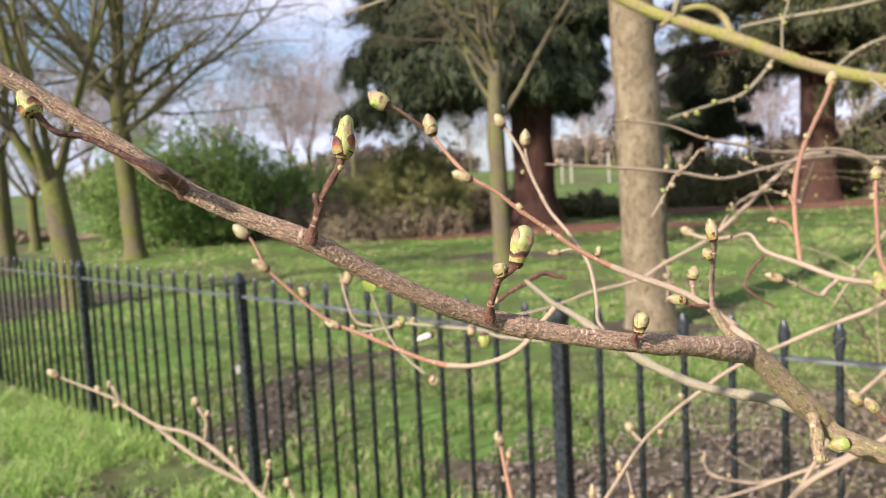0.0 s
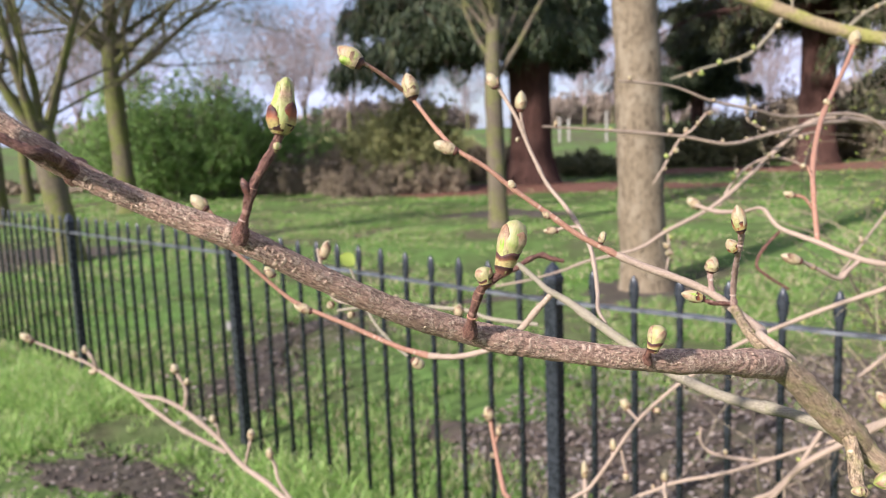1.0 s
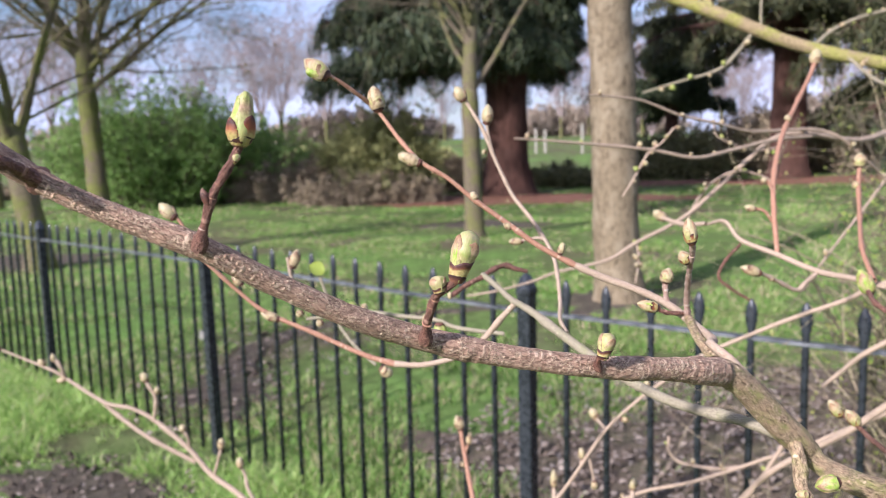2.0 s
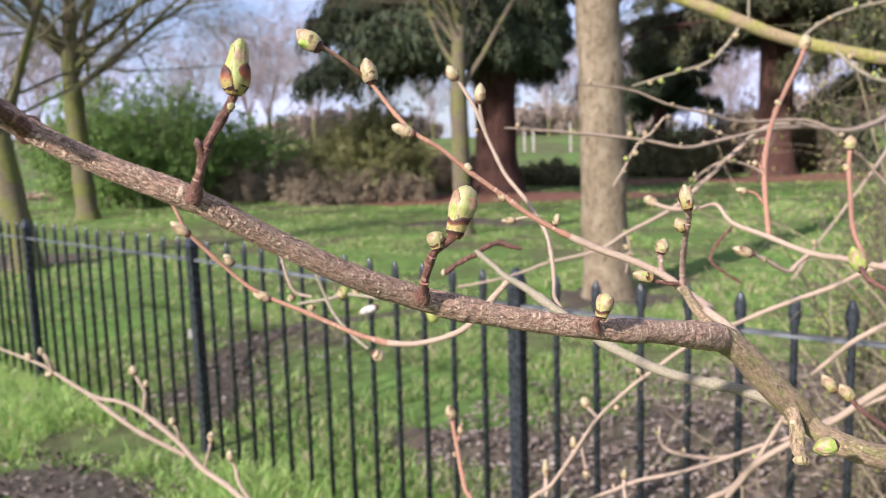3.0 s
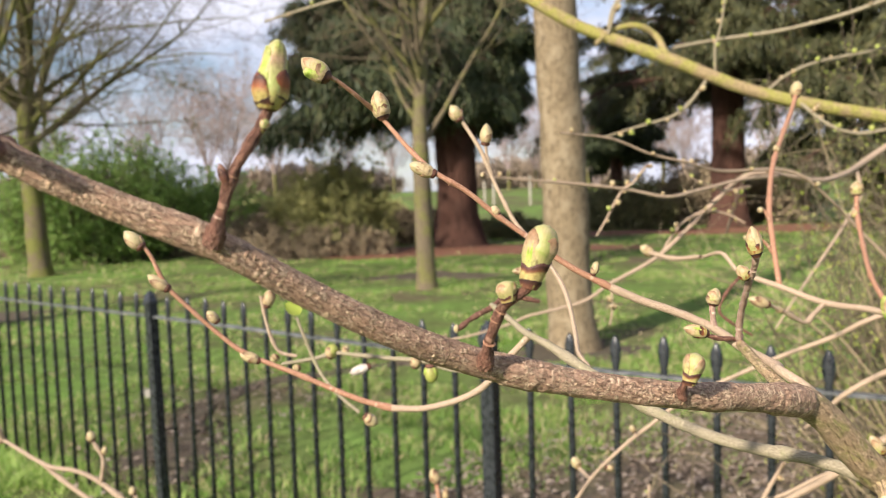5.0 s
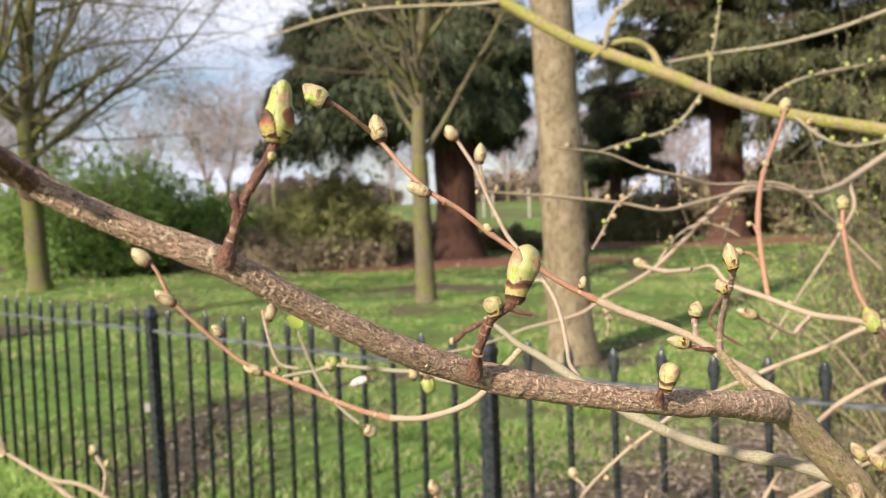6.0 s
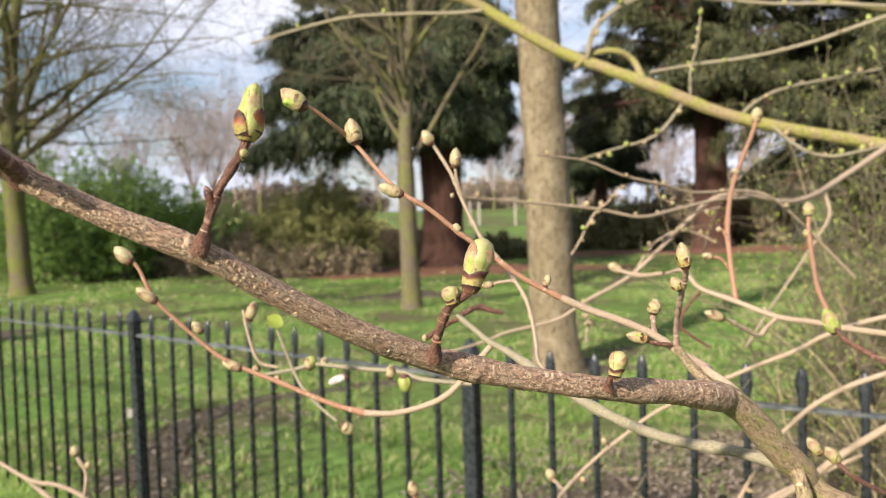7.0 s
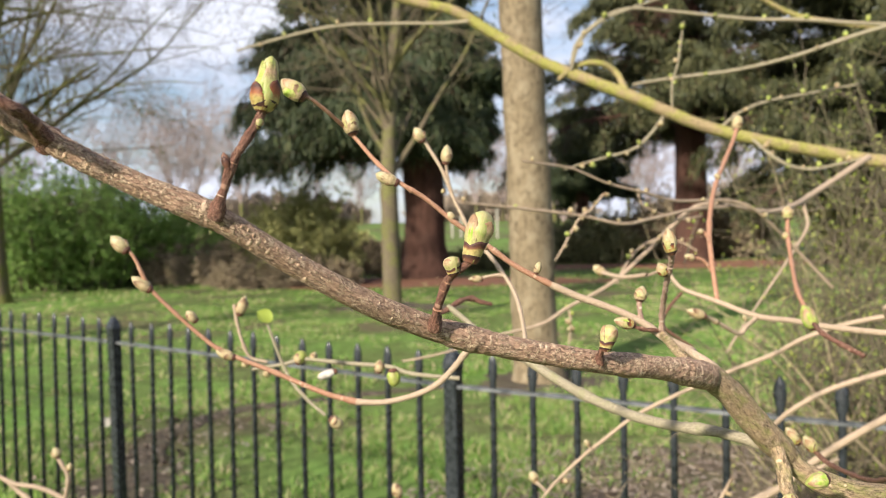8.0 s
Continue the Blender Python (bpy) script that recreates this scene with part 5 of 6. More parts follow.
stem("spur", [(0.247, 0.606, 1.432, 0.00127), (0.245, 0.6, 1.444, 0.00117), (0.242, 0.585, 1.459, 0.00104), (0.24, 0.572, 1.47, 0.00101), (0.238, 0.566, 1.476, 0.00114)], BARK_SPUR, branch, 20, 0.25, (0.08, 0.2, 0.3, 0.42, 0.52, 0.63, 0.75, 0.9), 0.32, "", 3.0, 0.0001, 1200.0)
stem("spur", [(0.24, 0.612, 1.437, 0.00114), (0.238, 0.612, 1.441, 0.00114), (0.237, 0.611, 1.45, 0.00114)], BARK_SPUR, branch, 12, 0.20, (0.3, 0.8), 0.3)
stem("spur", [(0.245, 0.606, 1.435, 0.00095), (0.237, 0.604, 1.436, 0.00094), (0.231, 0.604, 1.438, 0.00094)], BARK_SHOOT, branch, 12, 0.20, (0.2, 0.6), 0.3)
stem("side_branch", [(0.287, 0.565, 1.384, 0.00247), (0.279, 0.568, 1.387, 0.00249), (0.265, 0.58, 1.39, 0.00258), (0.248, 0.6, 1.389, 0.00252), (0.234, 0.62, 1.39, 0.00266), (0.217, 0.645, 1.395, 0.00271), (0.203, 0.665, 1.402, 0.00272), (0.187, 0.68, 1.412, 0.00244), (0.175, 0.695, 1.419, 0.00225), (0.164, 0.7, 1.425, 0.00187), (0.157, 0.705, 1.431, 0.00163), (0.147, 0.71, 1.439, 0.00150)], BARK_GREY, branch, 16, 0.12, (0.02, 0.18, 0.5, 0.75, 0.98), 0.25, "smooth grey side branch with green algae")
stem("twig", [(0.1480, 0.7100, 1.4380, 0.00186), (0.1360, 0.7050, 1.4330, 0.00134), (0.1280, 0.7000, 1.4280, 0.00132)], BARK_SHOOT, branch, 10, 0.15, (0.5, 0.9), 0.3)
stem("twig", [(0.1470, 0.7100, 1.4380, 0.00169), (0.1550, 0.7150, 1.4420, 0.00137), (0.1620, 0.7200, 1.4430, 0.00155), (0.1670, 0.7200, 1.4410, 0.00121), (0.1750, 0.7200, 1.4390, 0.00121)], BARK_SHOOT, branch, 10, 0.2, (0.3, 0.6, 0.8), 0.4)
stem("twig", [(0.168, 0.7, 1.424, 0.00188), (0.158, 0.705, 1.412, 0.00191), (0.148, 0.71, 1.399, 0.00192), (0.138, 0.715, 1.389, 0.00195), (0.124, 0.72, 1.382, 0.00184), (0.106, 0.722, 1.378, 0.00185), (0.088, 0.725, 1.378, 0.00185)], BARK_TAN, branch, 12, 0.10, (0.2, 0.98), 0.2, "thin arching tan twig")
stem("twig", [(0.088, 0.725, 1.378, 0.002), (0.07, 0.727, 1.383, 0.00172), (0.052, 0.73, 1.39, 0.00159), (0.034, 0.732, 1.398, 0.0016), (0.012, 0.734, 1.407, 0.00146), (-0.002, 0.735, 1.414, 0.00146), (-0.016, 0.735, 1.426, 0.00131), (-0.029, 0.734, 1.439, 0.00131), (-0.042, 0.732, 1.454, 0.0013), (-0.051, 0.732, 1.473, 0.00116), (-0.058, 0.732, 1.481, 0.0013)], BARK_RED, branch, 12, 0.10, (0.02, 0.3, 0.5, 0.7, 0.88), 0.2, "thin arching reddish twig")
stem("twig", [(0.196, 0.68, 1.408, 0.00121), (0.194, 0.7, 1.412, 0.00127), (0.196, 0.72, 1.419, 0.00132), (0.196, 0.74, 1.434, 0.00138), (0.194, 0.76, 1.446, 0.00143), (0.183, 0.775, 1.465, 0.00147), (0.17, 0.785, 1.482, 0.0015), (0.163, 0.787, 1.496, 0.00133), (0.156, 0.79, 1.512, 0.00134), (0.149, 0.79, 1.53, 0.00134), (0.14, 0.794, 1.546, 0.00135), (0.136, 0.794, 1.553, 0.00135)], BARK_TAN, branch, 10, 0.10, (0.3, 0.5, 0.7, 0.85), 0.25)
stem("twig", [(0.1940, 0.7600, 1.4460, 0.00112), (0.1890, 0.7650, 1.4540, 0.00094), (0.1800, 0.7680, 1.4540, 0.00095), (0.1730, 0.7700, 1.4520, 0.00095)], BARK_TAN, branch, 8, 0.12, (0.5,), 0.3)
stem("twig", [(0.1560, 0.7900, 1.5130, 0.00099), (0.1530, 0.7900, 1.5250, 0.00099), (0.1520, 0.7890, 1.5350, 0.00118)], BARK_TAN, branch, 8, 0.12, (0.5,), 0.3)
stem("twig", [(0.1630, 0.8450, 1.3680, 0.00174), (0.1260, 0.8550, 1.3710, 0.00177), (0.1050, 0.8700, 1.3750, 0.00181), (0.0790, 0.8800, 1.3760, 0.00184), (0.0500, 0.8900, 1.3780, 0.00163), (0.0330, 0.8950, 1.3790, 0.00165), (0.0180, 0.8960, 1.3750, 0.00165), (-0.0090, 0.8980, 1.3710, 0.00142)], BARK_GREY, branch, 8, 0.12, (0.3, 0.6, 0.8), 0.3)
stem("twig", [(0.0030, 0.8970, 1.3770, 0.00141), (-0.0110, 0.8960, 1.3820, 0.00141), (-0.0180, 0.8950, 1.3990, 0.00141), (-0.0220, 0.8950, 1.4190, 0.00141), (-0.0230, 0.8950, 1.4260, 0.00141)], BARK_TAN, branch, 8, 0.12, (0.4, 0.8), 0.3)
stem("twig", [(0.0530, 0.8800, 1.3340, 0.00138), (0.0390, 0.8850, 1.3450, 0.00139), (0.0250, 0.8900, 1.3600, 0.00140), (0.0170, 0.8950, 1.3740, 0.00141), (0.0100, 0.8950, 1.3930, 0.00141), (0.0050, 0.8950, 1.4080, 0.00118)], BARK_GREY, branch, 8, 0.12, (0.3, 0.6), 0.3)
stem("twig", [(0.0360, 0.8950, 1.3790, 0.00118), (0.0310, 0.8950, 1.3830, 0.00118)], BARK_GREY, branch, 8, 0.12)
stem("spur", [(0.2790, 0.5560, 1.3920, 0.00274), (0.2800, 0.5520, 1.3860, 0.00270), (0.2800, 0.5480, 1.3800, 0.00245), (0.2790, 0.5440, 1.3740, 0.00230), (0.2810, 0.5400, 1.3710, 0.00152)], BARK_LIMB, branch, 24, 0.15, (0.0, 0.6), 0.25, "", 3.0, 0.0004, 1200.0)
for n, (b, t, r) in enumerate([((-0.0060, 0.4000, 1.5380), (-0.0100, 0.4000, 1.5460), 0.00335),
    ((0.0800, 0.4420, 1.5210), (0.0830, 0.4420, 1.5362), 0.00380),
    ((0.1390, 0.4670, 1.4770), (0.1440, 0.4670, 1.4930), 0.00412),
    ((0.1890, 0.4960, 1.4432), (0.1917, 0.4960, 1.4525), 0.00300)]):
    big_bud(branch, b, t, r, leaf=n in (0, 1, 2), face=(0.4, 4.2, 5.6, 1.0)[n], tall=n < 2, egg=n >= 2, way=((-0.8, -0.6, 0.0), (-0.55, -0.85, 0.0), (-0.6, -0.8, 0.2), (0.3, -1.0, 0.0))[n])
for b, t, r in [((0.1340, 0.4670, 1.4730), (0.1330, 0.4670, 1.4790), 0.00264),
    ((0.0780, 0.4410, 1.5160), (0.0800, 0.4410, 1.5190), 0.00110)]:
    big_bud(branch, b, t, r, None, SCALE_DARK, leaf=False, face=2.0, egg=True)
for b, t, r in [((0.0712, 0.4392, 1.5050), (0.0697, 0.4388, 1.5098), 0.00120)]:
    small_bud(branch, b, t, r, BUD_KNOB, SCALE_DARK)
for n, (b, t, r) in enumerate([((0.0710, 0.6280, 1.5550), (0.0590, 0.6280, 1.5650), 0.00461),
    ((0.0940, 0.6450, 1.5380), (0.0910, 0.6450, 1.5520), 0.00423),
    ((0.1170, 0.6200, 1.5110), (0.1060, 0.6200, 1.5160), 0.00301),
    ((0.1860, 0.6170, 1.4640), (0.1880, 0.6170, 1.4700), 0.00177),
    ((0.1620, 0.6200, 1.4770), (0.1580, 0.6200, 1.4810), 0.00178),
    ((0.1450, 0.6200, 1.4920), (0.1420, 0.6200, 1.4960), 0.00192),
    ((0.2380, 0.5650, 1.4740), (0.2360, 0.5650, 1.4860), 0.00293),
    ((0.2400, 0.5780, 1.4640), (0.2360, 0.5780, 1.4700), 0.00256),
    ((0.2370, 0.6110, 1.4490), (0.2390, 0.6110, 1.4570), 0.00307),
    ((0.2330, 0.6040, 1.4380), (0.2220, 0.6040, 1.4410), 0.00275)]):
    if n in (0, 1, 6, 7, 8, 9):
        big_bud(branch, b, t, r, BUD_SMALL, SCALE_SMALL if n in (0, 1, 8) else SCALE_BIG, leaf=n in (0, 9), face=n * 1.3, way=(-0.1, -0.75, -0.6) if n == 0 else (-0.5, -0.6, 0.5))
    else:
        small_bud(branch, b, t, r)
    if n == 0:
        part("leaf_tip", bud_scale(b, t, r, angle_to(b, t, (-0.3, -0.6, -0.75)), 0.75, 0.28, 0.70, 0.45, LONG_BUD, 10, 10, rough=0.25), SCALE_GREEN, branch, "bright green unfolding leaf")
for b, t, r in [((-0.0550, 0.7320, 1.4770), (-0.0650, 0.7320, 1.4870), 0.00442),
    ((-0.0410, 0.7320, 1.4520), (-0.0530, 0.7320, 1.4610), 0.00371),
    ((-0.0140, 0.7350, 1.4310), (-0.0200, 0.7350, 1.4380), 0.00320),
    ((0.0100, 0.7340, 1.4070), (-0.0020, 0.7340, 1.4120), 0.00320),
    ((0.1280, 0.7000, 1.4280), (0.1250, 0.7000, 1.4280), 0.00232)]:
    small_bud(branch, b, t, r)
for b, t, r in [((0.1360, 0.7940, 1.5510), (0.1300, 0.7940, 1.5610), 0.00438),
    ((0.1520, 0.7890, 1.5340), (0.1530, 0.7890, 1.5480), 0.00394),
    ((0.1750, 0.7700, 1.4520), (0.1650, 0.7700, 1.4520), 0.00248),
    ((0.1510, 0.7900, 1.5140), (0.1480, 0.7900, 1.5150), 0.00178)]:
    small_bud(branch, b, t, r)
for n, (b, t, r) in enumerate([((-0.0190, 0.8950, 1.4180), (-0.0130, 0.8950, 1.4340), 0.00458),
    ((0.0290, 0.8960, 1.3750), (0.0340, 0.8960, 1.3860), 0.00505),
    ((0.0420, 0.8950, 1.3780), (0.0440, 0.8950, 1.3850), 0.00321),
    ((0.1100, 0.8600, 1.3740), (0.1110, 0.8600, 1.3600), 0.00520),
    ((0.0980, 0.8700, 1.3700), (0.1000, 0.8700, 1.3810), 0.00396),
    ((0.0570, 0.8800, 1.3310), (0.0670, 0.8800, 1.3240), 0.00492),
    ((0.0050, 0.8980, 1.3680), (-0.0010, 0.8980, 1.3660), 0.00322),
    ((-0.0120, 0.8960, 1.3780), (-0.0180, 0.8960, 1.3740), 0.00344)]):
    small_bud(branch, b, t, r, BUD_GREEN if n in (3, 1) else None, SCALE_GREEN if n == 3 else None)
for n, (b, t, r) in enumerate([((0.2840, 0.5200, 1.3868), (0.2745, 0.5200, 1.3845), 0.00320),
    ((0.2810, 0.5400, 1.3720), (0.2750, 0.5400, 1.3720), 0.00195)]):
    big_bud(branch, b, t, r, BUD_GREEN if n == 0 else None, SCALE_GREEN if n == 0 else None, leaf=n == 0)


def leaf_scar(p, d, r, size):
    """A raised ring round a shoot, thicker on one side, where a leaf or scale sat."""
    d = Vector(d).normalized()
    x = d.orthogonal().normalized()
    y = d.cross(x)
    turn = random.random() * 6.3
    verts, faces, n = [], [], 16
    for j in range(n):
        a = 2 * math.pi * j / n
        k = size * (0.55 + 0.6 * max(0.0, math.cos(a - turn)))
        out = x * math.cos(a) + y * math.sin(a)
        for h, w in ((-0.7, -0.2), (-0.35, 0.75), (0.3, 0.8), (0.7, -0.2)):
            verts.append(Vector(p) + d * (h * k) + out * (r + w * k))
    for j in range(n):
        for i in range(3):
            a, b = j * 4 + i, ((j + 1) % n) * 4 + i
            faces.append((a, b, b + 1, a + 1))
    return make_mesh(verts, faces)


for ctrl, at in (
    ([(0.066, 0.443, 1.492, 0.00186), (0.069, 0.441, 1.499, 0.00121), (0.072, 0.44, 1.507, 0.0012), (0.075, 0.44, 1.512, 0.00106), (0.078, 0.441, 1.517, 0.00106), (0.08, 0.442, 1.521, 0.00122)], (0.06, 0.22, 0.42, 0.5, 0.64, 0.78, 0.93)),
    ([(0.128, 0.478, 1.455, 0.00212), (0.129, 0.474, 1.462, 0.00148), (0.132, 0.47, 1.471, 0.00139), (0.135, 0.468, 1.474, 0.00123), (0.14, 0.467, 1.478, 0.00123)], (0.08, 0.3, 0.5, 0.62, 0.8, 0.94)),
    ([(0.247, 0.606, 1.432, 0.00148), (0.245, 0.6, 1.444, 0.00136), (0.242, 0.585, 1.459, 0.00121), (0.24, 0.572, 1.47, 0.00117), (0.238, 0.566, 1.476, 0.00132)], (0.15, 0.3, 0.5, 0.66, 0.8, 0.93)),
    ([(0.194, 0.618, 1.458, 0.00148), (0.176, 0.619, 1.468, 0.0014), (0.16, 0.62, 1.48, 0.00131), (0.144, 0.62, 1.492, 0.00123), (0.117, 0.621, 1.512, 0.00114), (0.093, 0.645, 1.539, 0.00102), (0.07, 0.628, 1.557, 0.00125)], (0.02, 0.26, 0.5, 0.8, 0.95)),
):
    rows = spline(ctrl, 0.0008)
    for s in at:
        i = min(len(rows) - 2, max(1, int(s * len(rows))))
        part("leaf_scar", leaf_scar(rows[i, :3], rows[i + 1, :3] - rows[i - 1, :3], rows[i, 3] * 0.95, rows[i, 3] * random.uniform(0.22, 0.36)), SCAR if random.random() < 0.4 else BARK_SPUR, branch)


def folded_leaf(base, tip, r):
    """A small opening leaf: a folded, cupped blade with some thickness."""
    o, x, y, z, length = bud_frame(base, tip)
    verts, faces = [], []
    for side in (1, -1):
        for i in range(9):
            u = i / 8
            w = r * math.sin(math.pi * min(1, u * 0.95 + 0.05)) ** 0.7
            for j in range(7):
                s = 2 * j / 6 - 1
                verts.append(o + z * (u * length) + x * (w * s) + y * (0.35 * w * s * s + side * 0.00012))
    for k in range(2):
        for i in range(8):
            for j in range(6):
                a = k * 63 + i * 7 + j
                f = (a, a + 1, a + 8, a + 7)
                faces.append(f if k == 0 else f[::-1])
    return make_mesh(verts, faces)


part("leaf", folded_leaf((0.0080, 0.8950, 1.4120), (-0.0040, 0.8950, 1.4200), 0.00687), YOUNG_LEAF, branch, "small yellow-green opening leaf")
small_bud(branch, (0.0625, 0.8800, 1.3705), (0.0470, 0.8800, 1.3655), 0.0036, WHITE_PETAL, WHITE_PETAL)


def lenticels(ctrl, count, seed, size):
    """Raised corky dots scattered over a branch's skin."""
    rng = random.Random(seed)
    rows = spline(ctrl, 0.002)
    verts, faces = [], []
    for _ in range(count):
        i = rng.randrange(1, len(rows) - 2)
        p, d = Vector(rows[i, :3]), Vector(rows[i + 1, :3] - rows[i - 1, :3]).normalized()
        n = d.orthogonal().normalized()
        n.rotate(Matrix.Rotation(rng.random() * 6.3, 3, d))
        across = d.cross(n)
        k = size * rng.uniform(0.5, 1.4)
        w, l, h = k * rng.uniform(0.8, 1.6), k * rng.uniform(0.8, 1.3), k * rng.uniform(0.25, 0.5)
        c = p + n * rows[i, 3] * 0.985
        b = len(verts)
        for ring, (s, up) in enumerate(((1.0, 0.0), (0.62, 0.75))):
            for j in range(6):
                a = j * math.pi / 3
                verts.append(c + across * (w * s * math.cos(a)) + d * (l * s * math.sin(a)) + n * (h * up))
        verts.append(c + n * h)
        for j in range(6):
            j2 = (j + 1) % 6
            faces.append((b + j, b + j2, b + 6 + j2, b + 6 + j))
            faces.append((b + 6 + j, b + 6 + j2, b + 12))
    return make_mesh(verts, faces)


part("lenticel_cork", lenticels([(-0.073, 0.4, 1.583, 0.00268), (-0.049, 0.41, 1.57, 0.0028), (-0.029, 0.42, 1.555, 0.00295), (-0.005, 0.428, 1.537, 0.00304), (0.024, 0.435, 1.514, 0.00319), (0.043, 0.44, 1.503, 0.00333), (0.066, 0.446, 1.492, 0.00349), (0.083, 0.456, 1.48, 0.00364), (0.105, 0.469, 1.466, 0.00384), (0.127, 0.482, 1.455, 0.00404), (0.155, 0.492, 1.446, 0.00404), (0.189, 0.504, 1.438, 0.00406), (0.213, 0.518, 1.433, 0.00442), (0.232, 0.532, 1.428, 0.00499), (0.244, 0.543, 1.424, 0.00517)], 1500, 3, 0.00034), LENTICEL, branch, "pale corky dots", kind="stuff")
part("lenticel_cork", lenticels([(0.241, 0.543, 1.426, 0.00507), (0.25, 0.547, 1.421, 0.00549), (0.26, 0.551, 1.412, 0.00567), (0.271, 0.555, 1.4, 0.00574), (0.281, 0.558, 1.39, 0.00555), (0.288, 0.56, 1.383, 0.00462), (0.291, 0.558, 1.379, 0.00413), (0.299, 0.554, 1.374, 0.00499), (0.312, 0.55, 1.37, 0.00526), (0.339, 0.55, 1.365, 0.00515), (0.38, 0.55, 1.358, 0.00515), (0.55, 0.56, 1.32, 0.006), (0.8, 0.58, 1.05, 0.008), (0.95, 0.6, 0.5, 0.012), (0.98, 0.6, -0.05, 0.016)], 600, 4, 0.00045), LENTICEL, branch, "pale corky dots", kind="stuff")

# ---- other branches of the same shrubbery ----
twig_b = tagged(stem("budding_twig", [(0.367, 1.0, 1.437, 0.00153), (0.374, 0.97, 1.442, 0.00176), (0.382, 0.95, 1.427, 0.002), (0.407, 0.93, 1.416, 0.00236), (0.431, 0.9, 1.405, 0.00252), (0.444, 0.86, 1.405, 0.00249), (0.453, 0.83, 1.404, 0.00249), (0.477, 0.78, 1.404, 0.00239), (0.505, 0.74, 1.405, 0.00241), (1.05, 0.72, 1.1, 0.007), (1.3, 0.75, 0.5, 0.009), (1.34, 0.76, -0.05, 0.01)], BARK_TAN, None, 12, 0.1, (0.2, 0.35, 0.45, 0.6), 0.2), label="pale tan branch with upright budding shoots", category="branch", group="budding branches")
stem("shoot", [(0.408, 0.93, 1.416, 0.00231), (0.411, 0.95, 1.453, 0.00238), (0.421, 0.98, 1.483, 0.00248), (0.446, 1.03, 1.52, 0.00241), (0.478, 1.08, 1.553, 0.0023), (0.506, 1.12, 1.582, 0.00241), (0.52, 1.14, 1.6, 0.00246)], BARK_RED, twig_b, 10, 0.1, (0.3, 0.55, 0.75), 0.25, "upright reddish shoot")
stem("spur", [(0.4150, 0.9600, 1.4630, 0.00129), (0.4110, 0.9650, 1.4780, 0.00130), (0.4070, 0.9650, 1.4800, 0.00130)], BARK_RED, twig_b, 8)
stem("spur", [(0.4100, 0.9450, 1.4410, 0.00126), (0.4010, 0.9450, 1.4530, 0.00152), (0.3900, 0.9450, 1.4560, 0.00152)], BARK_RED, twig_b, 8)
stem("shoot", [(0.3820, 0.9500, 1.4230, 0.00150), (0.3660, 0.9400, 1.4100, 0.00145), (0.3600, 0.9400, 1.3950, 0.00140), (0.3710, 0.9400, 1.3840, 0.00130), (0.3880, 0.9400, 1.3730, 0.00120)], BARK_SHOOT, twig_b, 8, 0.15, (0.3, 0.7), 0.3)
stem("shoot", [(0.4310, 0.9000, 1.4040, 0.00213), (0.4170, 0.8900, 1.3970, 0.00187), (0.4080, 0.8850, 1.3920, 0.00185), (0.3880, 0.8750, 1.4020, 0.00160), (0.3680, 0.8650, 1.4120, 0.00157)], BARK_TAN, twig_b, 8, 0.12, (0.3, 0.6), 0.3)
stem("shoot", [(0.3650, 1.0000, 1.4370, 0.00218), (0.3540, 1.0500, 1.4320, 0.00232), (0.3430, 1.1000, 1.4350, 0.00216)], BARK_TAN, twig_b, 8, 0.12, (0.5,), 0.3)
stem("shoot", [(0.4440, 0.8300, 1.4090, 0.00212), (0.4530, 0.8700, 1.4280, 0.00204), (0.4730, 0.9200, 1.4520, 0.00195), (0.4850, 0.9500, 1.4750, 0.00204), (0.4900, 0.9600, 1.4910, 0.00207)], BARK_RED, twig_b, 8, 0.12, (0.3, 0.6, 0.8), 0.3, "upright reddish shoot")
stem("shoot", [(0.4080, 0.7000, 1.4020, 0.00165), (0.3940, 0.7200, 1.4130, 0.00155), (0.3970, 0.7400, 1.4180, 0.00162)], BARK_SHOOT, twig_b, 8, 0.2, (0.3, 0.6), 0.3)
for b, t, r in [((0.5190, 1.1400, 1.5970), (0.5220, 1.1400, 1.6150), 0.00613),
    ((0.4600, 1.0500, 1.5340), (0.4570, 1.0500, 1.5410), 0.00319),
    ((0.4080, 0.9650, 1.4780), (0.4050, 0.9650, 1.4820), 0.00260),
    ((0.3930, 0.9450, 1.4550), (0.3830, 0.9450, 1.4580), 0.00329)] + [((0.3710, 0.8650, 1.4100), (0.3550, 0.8650, 1.4160), 0.00426),
    ((0.3850, 0.8730, 1.4030), (0.3790, 0.8730, 1.4070), 0.00250),
    ((0.3490, 1.1000, 1.4320), (0.3350, 1.1000, 1.4420), 0.00524)]:
    small_bud(twig_b, b, t, r)
for n, (b, t, r) in enumerate([((0.4900, 0.9600, 1.4890), (0.4900, 0.9600, 1.5030), 0.00516),
    ((0.4840, 0.9500, 1.4710), (0.4810, 0.9500, 1.4780), 0.00306),
    ((0.4130, 0.7700, 1.4100), (0.4050, 0.7700, 1.4280), 0.00514)]):
    big_bud(twig_b, b, t, r, BUD_GREEN if n == 2 else BUD_SMALL, SCALE_GREEN if n == 2 else SCALE_SMALL, leaf=n == 2)

stem("twig", [(0.3380, 0.5550, 1.3750, 0.00114), (0.3620, 0.6200, 1.3510, 0.00123), (0.3740, 0.6800, 1.3410, 0.00142), (0.3670, 0.6900, 1.3490, 0.00146), (0.3650, 0.7000, 1.3500, 0.00132), (0.3610, 0.7000, 1.3520, 0.00132)], BARK_SHOOT, branch, 10, 0.15, (0.3, 0.6, 0.8), 0.3, "dark thin twig")
